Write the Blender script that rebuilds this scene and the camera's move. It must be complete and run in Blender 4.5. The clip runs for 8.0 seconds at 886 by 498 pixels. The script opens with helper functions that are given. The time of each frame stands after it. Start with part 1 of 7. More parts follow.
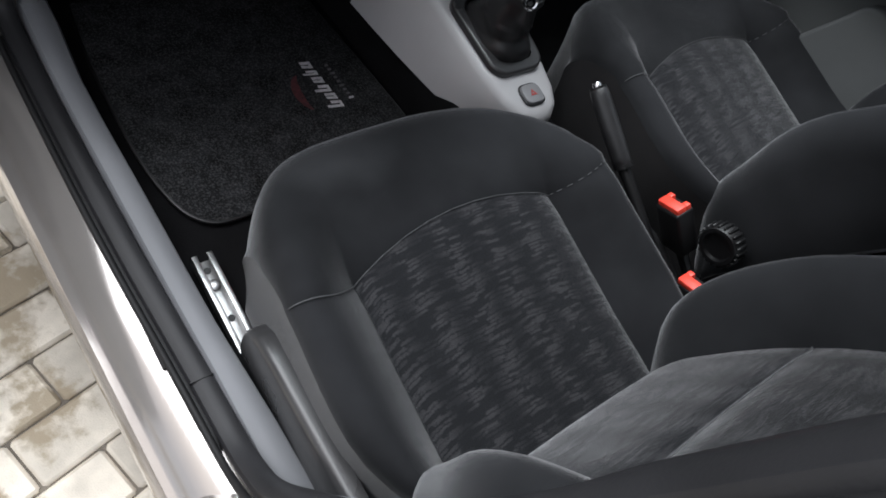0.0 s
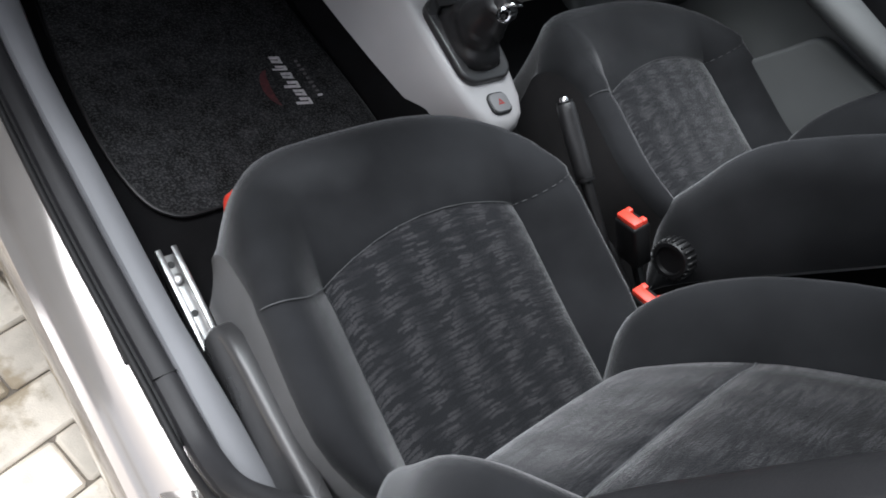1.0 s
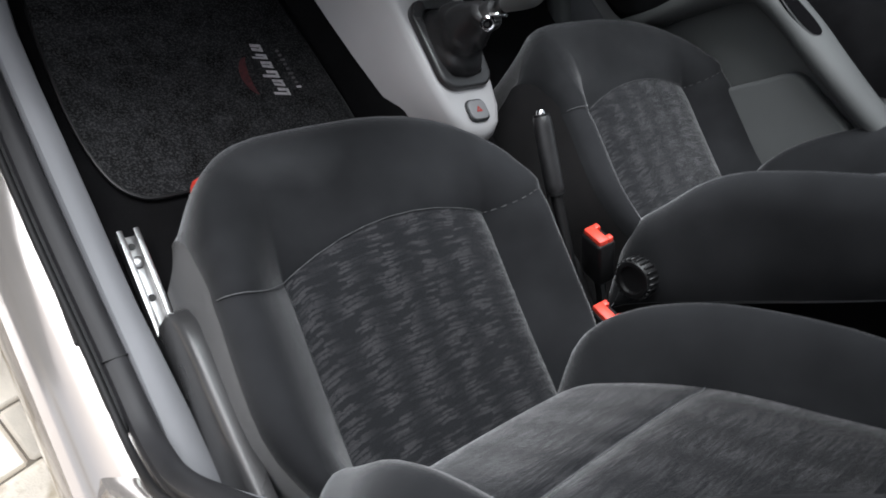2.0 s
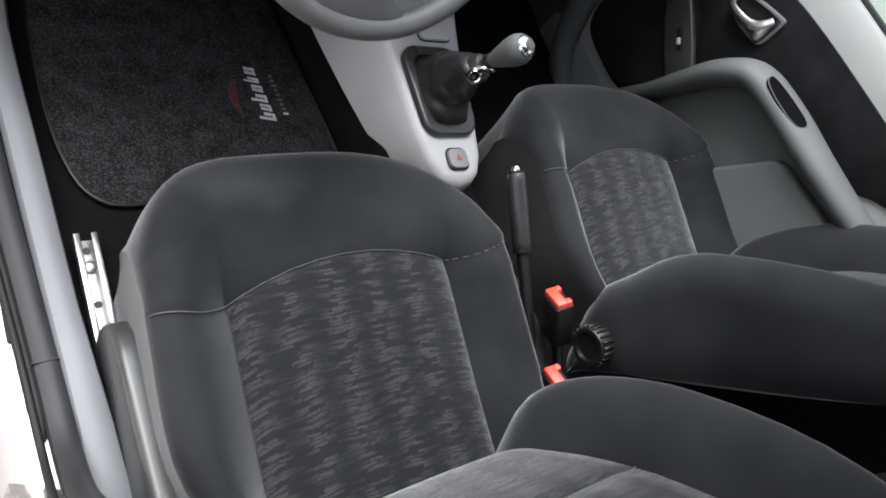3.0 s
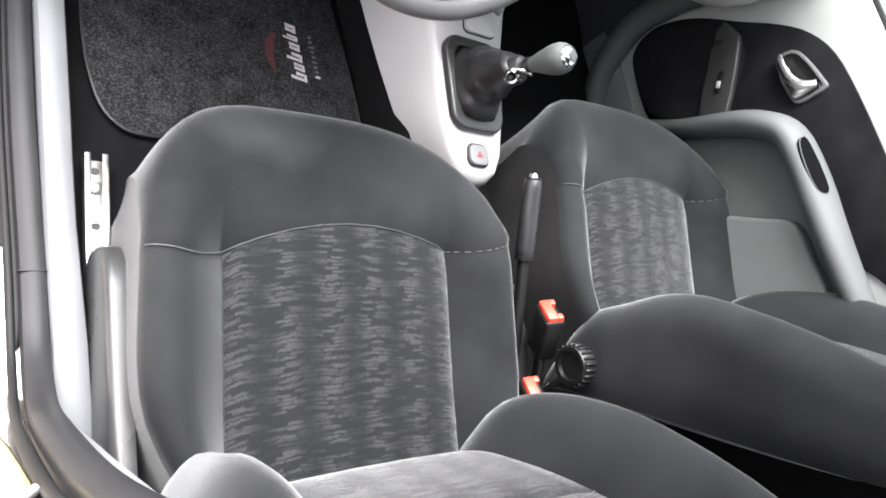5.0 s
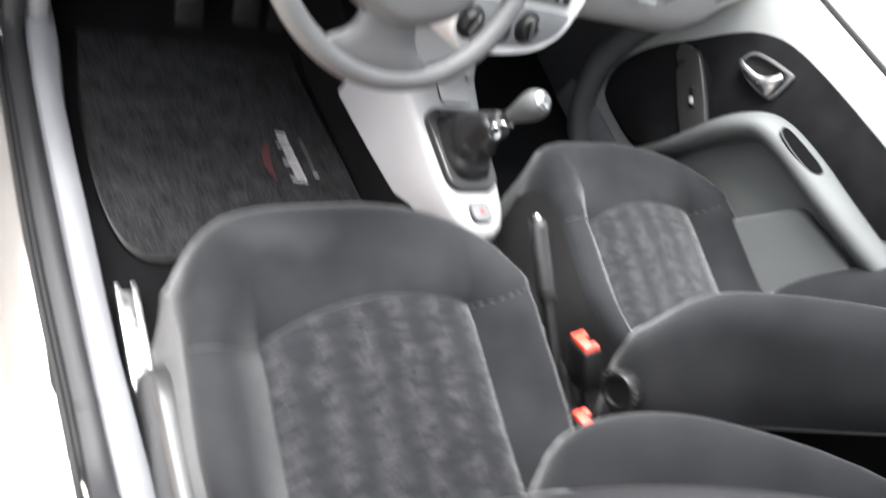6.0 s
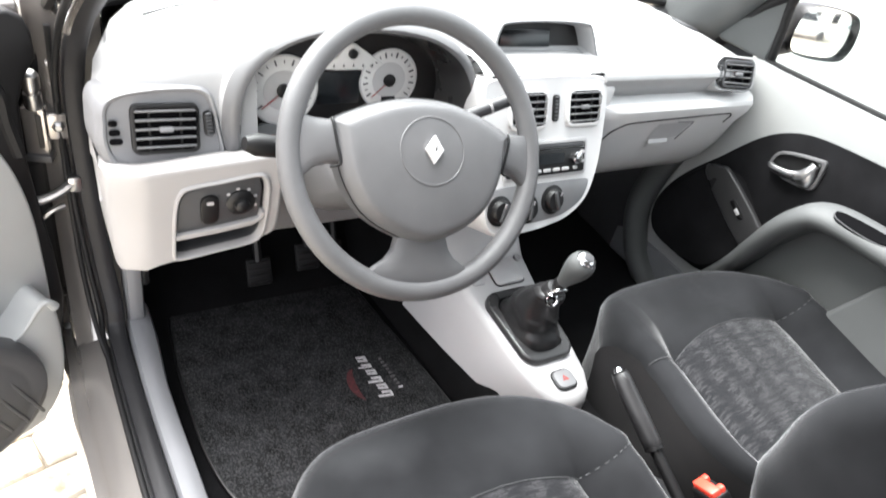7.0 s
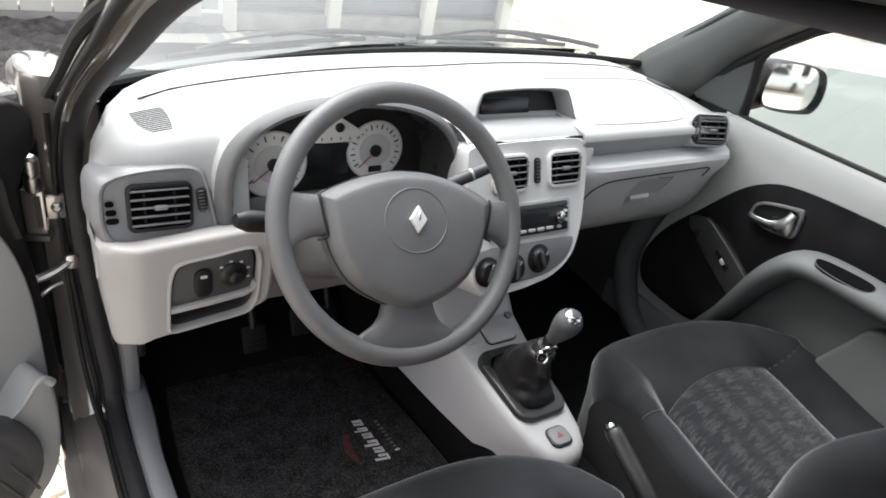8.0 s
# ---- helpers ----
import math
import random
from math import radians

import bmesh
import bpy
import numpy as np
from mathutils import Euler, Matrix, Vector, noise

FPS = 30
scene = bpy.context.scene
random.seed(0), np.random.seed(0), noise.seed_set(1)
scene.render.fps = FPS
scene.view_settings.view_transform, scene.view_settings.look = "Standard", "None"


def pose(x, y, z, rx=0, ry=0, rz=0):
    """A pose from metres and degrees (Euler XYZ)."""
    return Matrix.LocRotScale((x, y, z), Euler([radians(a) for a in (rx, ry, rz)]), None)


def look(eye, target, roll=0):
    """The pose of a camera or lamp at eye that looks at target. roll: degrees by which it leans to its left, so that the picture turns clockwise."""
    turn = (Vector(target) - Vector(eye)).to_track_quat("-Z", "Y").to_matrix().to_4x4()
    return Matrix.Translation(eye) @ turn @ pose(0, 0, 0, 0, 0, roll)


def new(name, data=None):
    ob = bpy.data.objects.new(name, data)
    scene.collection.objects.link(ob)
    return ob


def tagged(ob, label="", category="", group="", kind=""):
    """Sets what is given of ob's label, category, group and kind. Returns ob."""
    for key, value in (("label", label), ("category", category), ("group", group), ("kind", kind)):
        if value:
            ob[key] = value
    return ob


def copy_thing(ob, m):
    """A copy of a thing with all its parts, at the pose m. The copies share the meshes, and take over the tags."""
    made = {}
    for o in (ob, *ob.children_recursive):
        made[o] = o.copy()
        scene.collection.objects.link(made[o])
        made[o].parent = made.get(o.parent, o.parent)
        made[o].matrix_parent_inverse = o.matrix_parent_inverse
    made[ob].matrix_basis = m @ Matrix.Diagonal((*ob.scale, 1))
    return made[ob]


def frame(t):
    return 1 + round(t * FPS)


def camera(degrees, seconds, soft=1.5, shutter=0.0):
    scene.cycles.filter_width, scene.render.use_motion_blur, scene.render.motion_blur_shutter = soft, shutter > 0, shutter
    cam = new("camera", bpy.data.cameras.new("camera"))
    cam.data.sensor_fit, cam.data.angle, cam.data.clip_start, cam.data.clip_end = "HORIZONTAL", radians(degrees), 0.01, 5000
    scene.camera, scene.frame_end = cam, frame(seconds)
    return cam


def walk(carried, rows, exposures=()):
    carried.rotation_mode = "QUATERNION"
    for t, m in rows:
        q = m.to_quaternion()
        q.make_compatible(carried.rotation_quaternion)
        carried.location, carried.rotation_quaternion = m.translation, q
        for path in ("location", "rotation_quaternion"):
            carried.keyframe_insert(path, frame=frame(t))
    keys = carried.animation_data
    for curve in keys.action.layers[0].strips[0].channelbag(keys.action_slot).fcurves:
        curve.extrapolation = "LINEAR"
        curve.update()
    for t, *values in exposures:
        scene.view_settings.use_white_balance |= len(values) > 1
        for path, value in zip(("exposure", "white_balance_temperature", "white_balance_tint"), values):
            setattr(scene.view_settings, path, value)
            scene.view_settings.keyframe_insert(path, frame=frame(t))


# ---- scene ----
cam = camera(66.8, 8.0, 1.7, 0.5)
PATH = [
    (0, (-0.796, -0.008, 1.246), (0.221, 0.56, -0.38), 32.7),
    (0.5, (-0.795, 0.005, 1.262), (0.256, 0.52, -0.36), 36.9),
    (1, (-0.822, 0.015, 1.263), (0.307, 0.484, -0.32), 40.4),
    (2.3, (-0.797, 0.011, 1.282), (0.411, 0.46, -0.248), 49.1),
    (2.5, (-0.783, 0.006, 1.291), (0.438, 0.49, -0.217), 50.0),
    (3, (-0.759, -0.003, 1.299), (0.452, 0.538, -0.199), 50.8),
    (3.5, (-0.745, -0.024, 1.298), (0.447, 0.53, -0.209), 52.4),
    (4, (-0.743, -0.03, 1.305), (0.451, 0.542, -0.194), 57.5),
    (4.5, (-0.744, -0.026, 1.3), (0.463, 0.511, -0.201), 62.2),
    (4.7, (-0.747, -0.02, 1.293), (0.454, 0.523, -0.212), 62.3),
    (5.8, (-0.792, -0.005, 1.284), (0.485, 0.531, -0.159), 56.8),
    (6, (-0.781, -0.058, 1.295), (0.391, 0.719, -0.127), 42.6),
    (6.2, (-0.777, -0.051, 1.319), (0.343, 0.865, -0.062), 32.1),
    (6.5, (-0.77, -0.076, 1.332), (0.27, 1.067, 0.062), 20.7),
    (7, (-0.771, -0.085, 1.352), (0.231, 1.193, 0.184), 14.5),
    (7.5, (-0.772, -0.085, 1.374), (0.226, 1.282, 0.308), 12.8),
    (8, (-0.769, -0.103, 1.384), (0.26, 1.262, 0.346), 11.8),
]
LIGHT = [(0, 0.16, 6150, 10), (1.2, 0.60, 6150, 10), (2.3, 0.48, 6250, 10), (3, 1.08, 6350, 10), (4, 1.91, 6500, 11), (4.7, 2.20, 6550, 12), (5.8, 2.2, 6500, 11), (6.2, 2.38, 6500, 10), (6.5, 2.40, 6500, 10), (7, 2.10, 6500, 10), (7.5, 1.55, 6500, 10), (8, 0.94, 6500, 10)]
walk(cam, [(t, look(eye, target, roll)) for t, eye, target, roll in PATH], LIGHT)

# ---- world and light ----
world = bpy.data.worlds.new("overcast_sky")
world.use_nodes = True
scene.world = world
wn = world.node_tree.nodes
sky = wn.new("ShaderNodeTexSky")
sky.sky_type, sky.sun_disc = "NISHITA", False
sky.sun_elevation, sky.sun_rotation = radians(52), radians(-75)
sky.dust_density, sky.air_density, sky.ozone_density = 4.0, 1.0, 1.0
mixsky = wn.new("ShaderNodeMix")
mixsky.data_type = "RGBA"
mixsky.inputs["Factor"].default_value = 0.75
mixsky.inputs["B"].default_value = (8.3, 8.3, 8.5, 1)
world.node_tree.links.new(sky.outputs["Color"], mixsky.inputs["A"])
world.node_tree.links.new(mixsky.outputs["Result"], wn["Background"].inputs["Color"])
wn["Background"].inputs["Strength"].default_value = 0.125
sun = new("sun", bpy.data.lights.new("sun", "SUN"))
sun.data.energy, sun.data.angle, sun.data.color = 5.8, radians(60), (1.0, 0.995, 0.985)
sun.matrix_world = look((-0.7, 2.8, 5.2), (0, 0, 0.5))


# ---- materials ----
def material(name, color, rough=0.6, metal=0.0, var=0.12, broad=9.0, fine=600.0, bump=0.08, sheen=0.0, coat=0.0,
             spec=0.5, dust=0.0, speck=0.0, depth=0.002, detail=2):
    """A node material with a broad and a fine variation, in metres of the object's own space."""
    m = bpy.data.materials.new(name)
    m.use_nodes = True
    n, link = m.node_tree.nodes, m.node_tree.links.new
    p = n["Principled BSDF"]
    tc = n.new("ShaderNodeTexCoord")
    na, nb = n.new("ShaderNodeTexNoise"), n.new("ShaderNodeTexNoise")
    na.inputs["Scale"].default_value, na.inputs["Detail"].default_value = broad, 5
    nb.inputs["Scale"].default_value, nb.inputs["Detail"].default_value = fine, detail
    for k in (na, nb):
        link(tc.outputs["Object"], k.inputs["Vector"])
    ra = n.new("ShaderNodeValToRGB")
    ra.color_ramp.elements[0].position, ra.color_ramp.elements[1].position = 0.3, 0.72
    lo, hi = [c * (1 - var) for c in color], [min(1, c * (1 + var) + dust) for c in color]
    ra.color_ramp.elements[0].color, ra.color_ramp.elements[1].color = (*lo, 1), (*hi, 1)
    link(na.outputs["Fac"], ra.inputs["Fac"])
    col = ra.outputs["Color"]
    if speck:
        rs = n.new("ShaderNodeValToRGB")
        rs.color_ramp.elements[0].position, rs.color_ramp.elements[1].position = 0.46, 0.74
        rs.color_ramp.elements[0].color, rs.color_ramp.elements[1].color = (0, 0, 0, 1), (speck, speck, speck, 1)
        link(nb.outputs["Fac"], rs.inputs["Fac"])
        ad = n.new("ShaderNodeMix")
        ad.data_type, ad.blend_type = "RGBA", "ADD"
        ad.inputs["Factor"].default_value = 1
        link(col, ad.inputs["A"])
        link(rs.outputs["Color"], ad.inputs["B"])
        col = ad.outputs["Result"]
    link(col, p.inputs["Base Color"])
    rr = n.new("ShaderNodeMapRange")
    rr.inputs["To Min"].default_value, rr.inputs["To Max"].default_value = max(0.02, rough - 0.08), min(1, rough + 0.1)
    link(na.outputs["Fac"], rr.inputs["Value"])
    link(rr.outputs["Result"], p.inputs["Roughness"])
    if bump:
        bp = n.new("ShaderNodeBump")
        bp.inputs["Strength"].default_value, bp.inputs["Distance"].default_value = bump, depth
        link(nb.outputs["Fac"], bp.inputs["Height"])
        link(bp.outputs["Normal"], p.inputs["Normal"])
    p.inputs["Metallic"].default_value = metal
    p.inputs["Specular IOR Level"].default_value = spec
    p.inputs["Coat Weight"].default_value, p.inputs["Coat Roughness"].default_value = coat, 0.06
    if sheen:
        p.inputs["Sheen Weight"].default_value, p.inputs["Sheen Roughness"].default_value = sheen, 0.28
        p.inputs["Sheen Tint"].default_value = (0.97, 0.98, 1.0, 1)
    return m


def woven(name, base, light):
    """Seat cloth: short pale dashes across the seat, gathered into soft columns, on a dark ground."""
    m = bpy.data.materials.new(name)
    m.use_nodes = True
    n, link = m.node_tree.nodes, m.node_tree.links.new
    p = n["Principled BSDF"]
    tc = n.new("ShaderNodeTexCoord")

    def layer(scale, lo, hi, detail=1.0, off=0.0):
        mp, nz, rp = n.new("ShaderNodeMapping"), n.new("ShaderNodeTexNoise"), n.new("ShaderNodeMapRange")
        mp.inputs["Scale"].default_value, mp.inputs["Location"].default_value = scale, (off, off, off)
        nz.inputs["Scale"].default_value, nz.inputs["Detail"].default_value = 1.0, detail
        rp.inputs["From Min"].default_value, rp.inputs["From Max"].default_value = lo, hi
        link(tc.outputs["Object"], mp.inputs["Vector"])
        link(mp.outputs["Vector"], nz.inputs["Vector"])
        link(nz.outputs["Fac"], rp.inputs["Value"])
        return rp.outputs["Result"]

    def times(a, b, op="MULTIPLY"):
        k = n.new("ShaderNodeMath")
        k.operation, k.use_clamp = op, True
        link(a, k.inputs[0])
        if isinstance(b, float):
            k.inputs[1].default_value = b
        else:
            link(b, k.inputs[1])
        return k.outputs[0]

    def calc(op, a, b=0.0, c=0.0):
        k = n.new("ShaderNodeMath")
        k.operation = op
        for socket, v in zip(k.inputs, (a, b, c)):
            if isinstance(v, (int, float)):
                socket.default_value = v
            else:
                link(v, socket)
        return k.outputs[0]

    def ramp(v, lo, hi):
        r = n.new("ShaderNodeMapRange")
        r.inputs["From Min"].default_value, r.inputs["From Max"].default_value = lo, hi
        link(v, r.inputs["Value"])
        return r.outputs["Result"]

    def chance(a, b):
        w, v = n.new("ShaderNodeTexWhiteNoise"), n.new("ShaderNodeCombineXYZ")
        w.noise_dimensions = "2D"
        for socket, k in zip(v.inputs, (a, b)):
            if isinstance(k, (int, float)):
                socket.default_value = k
            else:
                link(k, socket)
        link(v.outputs["Vector"], w.inputs["Vector"])
        return w.outputs["Value"]

    xyz = n.new("ShaderNodeSeparateXYZ")
    link(tc.outputs["Object"], xyz.inputs["Vector"])
    along = calc("MULTIPLY_ADD", xyz.outputs["Z"], -0.8, xyz.outputs["Y"])
    sway, rag = n.new("ShaderNodeTexNoise"), n.new("ShaderNodeTexNoise")
    sway.inputs["Scale"].default_value, rag.inputs["Scale"].default_value = 22.0, 420.0
    for k in (sway, rag):
        link(tc.outputs["Object"], k.inputs["Vector"])

    def strokes(rows, cells, seed, keep):
        """Short ragged threads across the cloth, each row shifted by chance."""
        v = calc("ADD", calc("MULTIPLY_ADD", along, rows, calc("MULTIPLY", sway.outputs["Fac"], 2.4)), seed)
        v = calc("MULTIPLY_ADD", rag.outputs["Fac"], 0.9, v)
        row = calc("FLOOR", v)
        u = calc("MULTIPLY_ADD", chance(row, seed), 13.0, calc("MULTIPLY", xyz.outputs["X"], cells))
        u = calc("MULTIPLY_ADD", rag.outputs["Fac"], 0.6, u)
        luck = chance(calc("FLOOR", u), row)
        band = ramp(calc("ABSOLUTE", calc("SUBTRACT", calc("FRACT", v), 0.5)), 0.44, 0.26)
        ends = ramp(calc("ABSOLUTE", calc("SUBTRACT", calc("FRACT", u), 0.5)), 0.50, 0.38)
        return times(times(band, ends), ramp(luck, keep, keep + 0.25))

    dash = times(strokes(235.0, 46.0, 0.0, 0.45), times(strokes(180.0, 33.0, 5.3, 0.55), 0.8), "ADD")
    wave = n.new("ShaderNodeTexWave")
    wave.inputs["Scale"].default_value, wave.inputs["Distortion"].default_value = 5.0, 1.2
    wave.inputs["Detail"].default_value, wave.inputs["Detail Scale"].default_value = 1.0, 4.0
    link(tc.outputs["Object"], wave.inputs["Vector"])
    column = times(times(wave.outputs["Fac"], 0.80), 0.20, "ADD")
    slub = layer((900, 900, 900), 0.35, 0.75, 2.0)
    f = times(times(dash, column), times(column, 0.10), "ADD")
    f = times(f, times(slub, 0.55, "ADD"))
    mix = n.new("ShaderNodeMix")
    mix.data_type = "RGBA"
    mix.inputs["A"].default_value, mix.inputs["B"].default_value = (*base, 1), (*light, 1)
    link(f, mix.inputs["Factor"])
    link(mix.outputs["Result"], p.inputs["Base Color"])
    bp = n.new("ShaderNodeBump")
    bp.inputs["Strength"].default_value, bp.inputs["Distance"].default_value = 0.35, 0.002
    link(times(slub, times(f, 0.5), "ADD"), bp.inputs["Height"])
    link(bp.outputs["Normal"], p.inputs["Normal"])
    p.inputs["Roughness"].default_value = 0.95
    p.inputs["Specular IOR Level"].default_value = 0.15
    p.inputs["Sheen Roughness"].default_value = 0.30
    link(times(times(f, 0.30), 0.54, "ADD"), p.inputs["Sheen Weight"])
    p.inputs["Sheen Tint"].default_value = (0.96, 0.98, 1.0, 1)
    return m


def clear_glass(name, tint):
    m = bpy.data.materials.new(name)
    m.use_nodes = True
    n, link = m.node_tree.nodes, m.node_tree.links.new
    out = n["Material Output"]
    gl, tr, mx, fr = (n.new("ShaderNodeBsdfGlossy"), n.new("ShaderNodeBsdfTransparent"), n.new("ShaderNodeMixShader"),
                      n.new("ShaderNodeLayerWeight"))
    gl.inputs["Roughness"].default_value = 0.02
    tr.inputs["Color"].default_value = (*tint, 1)
    fr.inputs["Blend"].default_value = 0.5
    pw, ml = n.new("ShaderNodeMath"), n.new("ShaderNodeMath")
    pw.operation, ml.operation = "POWER", "MULTIPLY_ADD"
    pw.inputs[1].default_value = 5.0
    ml.inputs[1].default_value, ml.inputs[2].default_value = 0.85, 0.05
    link(fr.outputs["Facing"], pw.inputs[0])
    link(pw.outputs[0], ml.inputs[0])
    link(ml.outputs[0], mx.inputs["Fac"])
    link(tr.outputs["BSDF"], mx.inputs[1])
    link(gl.outputs["BSDF"], mx.inputs[2])
    link(mx.outputs["Shader"], out.inputs["Surface"])
    return m


VELOUR = material("seat_velour", (0.0115, 0.0122, 0.0138), 0.9, var=0.4, broad=6, fine=1500, bump=0.3, sheen=0.44, dust=0.007, spec=0.15)


def worn(m, at, size, tone):
    """A rubbed, paler patch of uneven outline at a place of the object's own space."""
    n, link = m.node_tree.nodes, m.node_tree.links.new
    base = n["Principled BSDF"].inputs["Base Color"]
    tc, mp, dist, nz = n.new("ShaderNodeTexCoord"), n.new("ShaderNodeMapping"), n.new("ShaderNodeVectorMath"), n.new("ShaderNodeTexNoise")
    mp.vector_type = "TEXTURE"
    mp.inputs["Location"].default_value, mp.inputs["Scale"].default_value = at, size
    dist.operation = "LENGTH"
    nz.inputs["Scale"].default_value, nz.inputs["Detail"].default_value = 26.0, 4.0
    link(tc.outputs["Object"], mp.inputs["Vector"])
    link(mp.outputs["Vector"], dist.inputs[0])
    link(tc.outputs["Object"], nz.inputs["Vector"])
    rough_edge, fade, mix = n.new("ShaderNodeMath"), n.new("ShaderNodeMapRange"), n.new("ShaderNodeMix")
    rough_edge.operation = "MULTIPLY_ADD"
    rough_edge.inputs[1].default_value = 0.7
    link(nz.outputs["Fac"], rough_edge.inputs[0])
    link(dist.outputs["Value"], rough_edge.inputs[2])
    fade.inputs["From Min"].default_value, fade.inputs["From Max"].default_value = 1.45, 0.35
    link(rough_edge.outputs[0], fade.inputs["Value"])
    mix.data_type = "RGBA"
    mix.inputs["B"].default_value = (*tone, 1)
    link(base.links[0].from_socket, mix.inputs["A"])
    link(fade.outputs["Result"], mix.inputs["Factor"])
    link(mix.outputs["Result"], base)
    return m


VELOUR_WORN = worn(material("rubbed_seat_velour", (0.0115, 0.0122, 0.0138), 0.9, var=0.4, broad=6, fine=1500, bump=0.3, sheen=0.44, dust=0.007, spec=0.15),
                   (-0.112, 0.425, 0.56), (0.085, 0.045, 0.07), (0.026, 0.027, 0.029))
VELOUR_SIDE = material("seat_side_cloth", (0.028, 0.0272, 0.028), 0.9, var=0.3, broad=8, fine=1400, bump=0.25, sheen=0.2, spec=0.15)
WEAVE = woven("seat_weave", (0.0104, 0.0109, 0.0124), (0.036, 0.036, 0.0385))
THREAD = material("seam_thread", (0.075, 0.077, 0.080), 0.8, var=0.4, broad=160, fine=900)
CARPET = material("black_carpet", (0.0045, 0.0045, 0.005), 0.95, var=0.3, broad=20, fine=900, bump=0.5, speck=0.004, spec=0.1)
MAT = material("mat_pile", (0.0118, 0.0119, 0.0128), 0.95, var=0.7, broad=26, fine=330, detail=6, bump=0.6, speck=0.046, spec=0.1)
RUBBER = material("black_rubber", (0.0065, 0.0065, 0.007), 0.62, spec=0.3, var=0.25, broad=14, fine=700, bump=0.05)
SEAL = material("soft_seal_rubber", (0.017, 0.017, 0.0185), 0.46, spec=0.22, var=0.25, broad=10, fine=600, bump=0.08)
BLACK = material("black_plastic", (0.0065, 0.0065, 0.007), 0.42, spec=0.35, var=0.2, broad=12, fine=900, bump=0.1)
GLOSS = material("satin_black_frame", (0.034, 0.034, 0.035), 0.28, spec=0.5, var=0.15, broad=12, fine=900, bump=0.05)
VOID = material("unlit_opening_black", (0.004, 0.004, 0.0045), 0.95, var=0.2, bump=0.0, spec=0.02)
DARK = material("charcoal_plastic", (0.045, 0.046, 0.049), 0.5, var=0.12, broad=10, fine=1100, bump=0.15)
TRIM = material("grey_sill_plastic", (0.150, 0.154, 0.163), 0.55, var=0.07, broad=6, fine=1300, bump=0.1, dust=0.01, spec=0.28)
# Lower dash plastic at the driver's end, coloured darker to offset strong door light
LOWER = material("warm_grey_dash_plastic_dimmed", (0.30, 0.291, 0.287), 0.5, var=0.05, broad=6, fine=1500, bump=0.12)
UPPER = material("mid_grey_dash_plastic", (0.31, 0.31, 0.313), 0.48, var=0.07, broad=6, fine=1500, bump=0.2)
CONSOLE = material("silver_grey_console_plastic", (0.42, 0.415, 0.42), 0.40, var=0.05, broad=8, fine=1500, bump=0.08)
# Coloured lighter than LOWER to make up for weak light on these parts
FASCIA = material("pale_silver_plastic_brightened", (0.60, 0.595, 0.595), 0.4, var=0.05, broad=8, fine=1500, bump=0.08)
WHEEL = material("steering_wheel_grey", (0.098, 0.098, 0.101), 0.36, var=0.12, broad=14, fine=1100, bump=0.3)
# Darker copy of UPPER: shade on the hood's rim put into the colour
HOOD_SHADE = material("shaded_hood_plastic", (0.105, 0.105, 0.108), 0.5, var=0.08, broad=9, fine=1300, bump=0.25)
DOORGREY = material("door_grey_plastic", (0.085, 0.089, 0.090), 0.55, var=0.07, broad=7, fine=1300, bump=0.15, spec=0.3)
DOORCLOTH = material("door_dark_cloth", (0.010, 0.010, 0.011), 0.95, var=0.3, broad=18, fine=700, bump=0.5, spec=0.1)
PAINT = material("bronze_grey_paint", (0.295, 0.275, 0.260), 0.15, metal=0.6, var=0.06, broad=5, fine=2500, bump=0.02, coat=1.0)
DOORLIGHT = material("pale_grey_door_plastic", (0.30, 0.308, 0.305), 0.5, var=0.05, broad=7, fine=1300, bump=0.15)
SLAT = material("vent_blade_plastic", (0.15, 0.15, 0.155), 0.38, var=0.1, broad=14, fine=900, bump=0.05)
POD = material("satin_grey_pod_plastic", (0.175, 0.176, 0.182), 0.4, var=0.06, broad=9, fine=1400, bump=0.12)
CHROME = material("chrome", (0.68, 0.68, 0.69), 0.16, metal=1.0, var=0.03, fine=300, bump=0.0)
SATIN = material("satin_chrome", (0.74, 0.74, 0.75), 0.27, metal=1.0, var=0.03, fine=300, bump=0.0)
BADGE = material("bright_plated_plastic", (0.80, 0.80, 0.80), 0.22, metal=0.35, var=0.04, fine=300, bump=0.0)
STEEL = material("zinc_steel", (0.45, 0.45, 0.45), 0.33, metal=1.0, var=0.2, broad=40, fine=500, bump=0.1)
BRASS = material("brassy_zinc", (0.62, 0.50, 0.26), 0.3, metal=1.0, var=0.15, broad=40, fine=500, bump=0.05)
LEATHER = material("boot_leatherette", (0.020, 0.020, 0.021), 0.33, var=0.2, broad=25, fine=500, bump=0.3)
REDPLASTIC = material("red_plastic", (0.75, 0.06, 0.035), 0.4, var=0.08, broad=40)
REDDIM = material("dim_red_print", (0.30, 0.035, 0.03), 0.5, var=0.1, broad=60)
REDDULL = material("dull_red_print", (0.055, 0.011, 0.013), 0.9, var=0.5, broad=120, fine=600, bump=0.3)
WHITEPRINT = material("white_print", (0.40, 0.385, 0.40), 0.9, var=0.3, broad=160, fine=700, bump=0.3)
GREYPRINT = material("faded_print", (0.075, 0.072, 0.075), 0.9, var=0.4, broad=160, fine=700, bump=0.3)
DIAL = material("white_dial", (0.62, 0.62, 0.61), 0.5, var=0.05, broad=30)
INK = material("dial_ink", (0.05, 0.05, 0.055), 0.6)
SCREEN = material("dark_screen", (0.008, 0.01, 0.012), 0.15, var=0.1)
HEADLINER = material("headliner_cloth", (0.10, 0.095, 0.095), 0.95, var=0.1, broad=12, fine=900, bump=0.4)
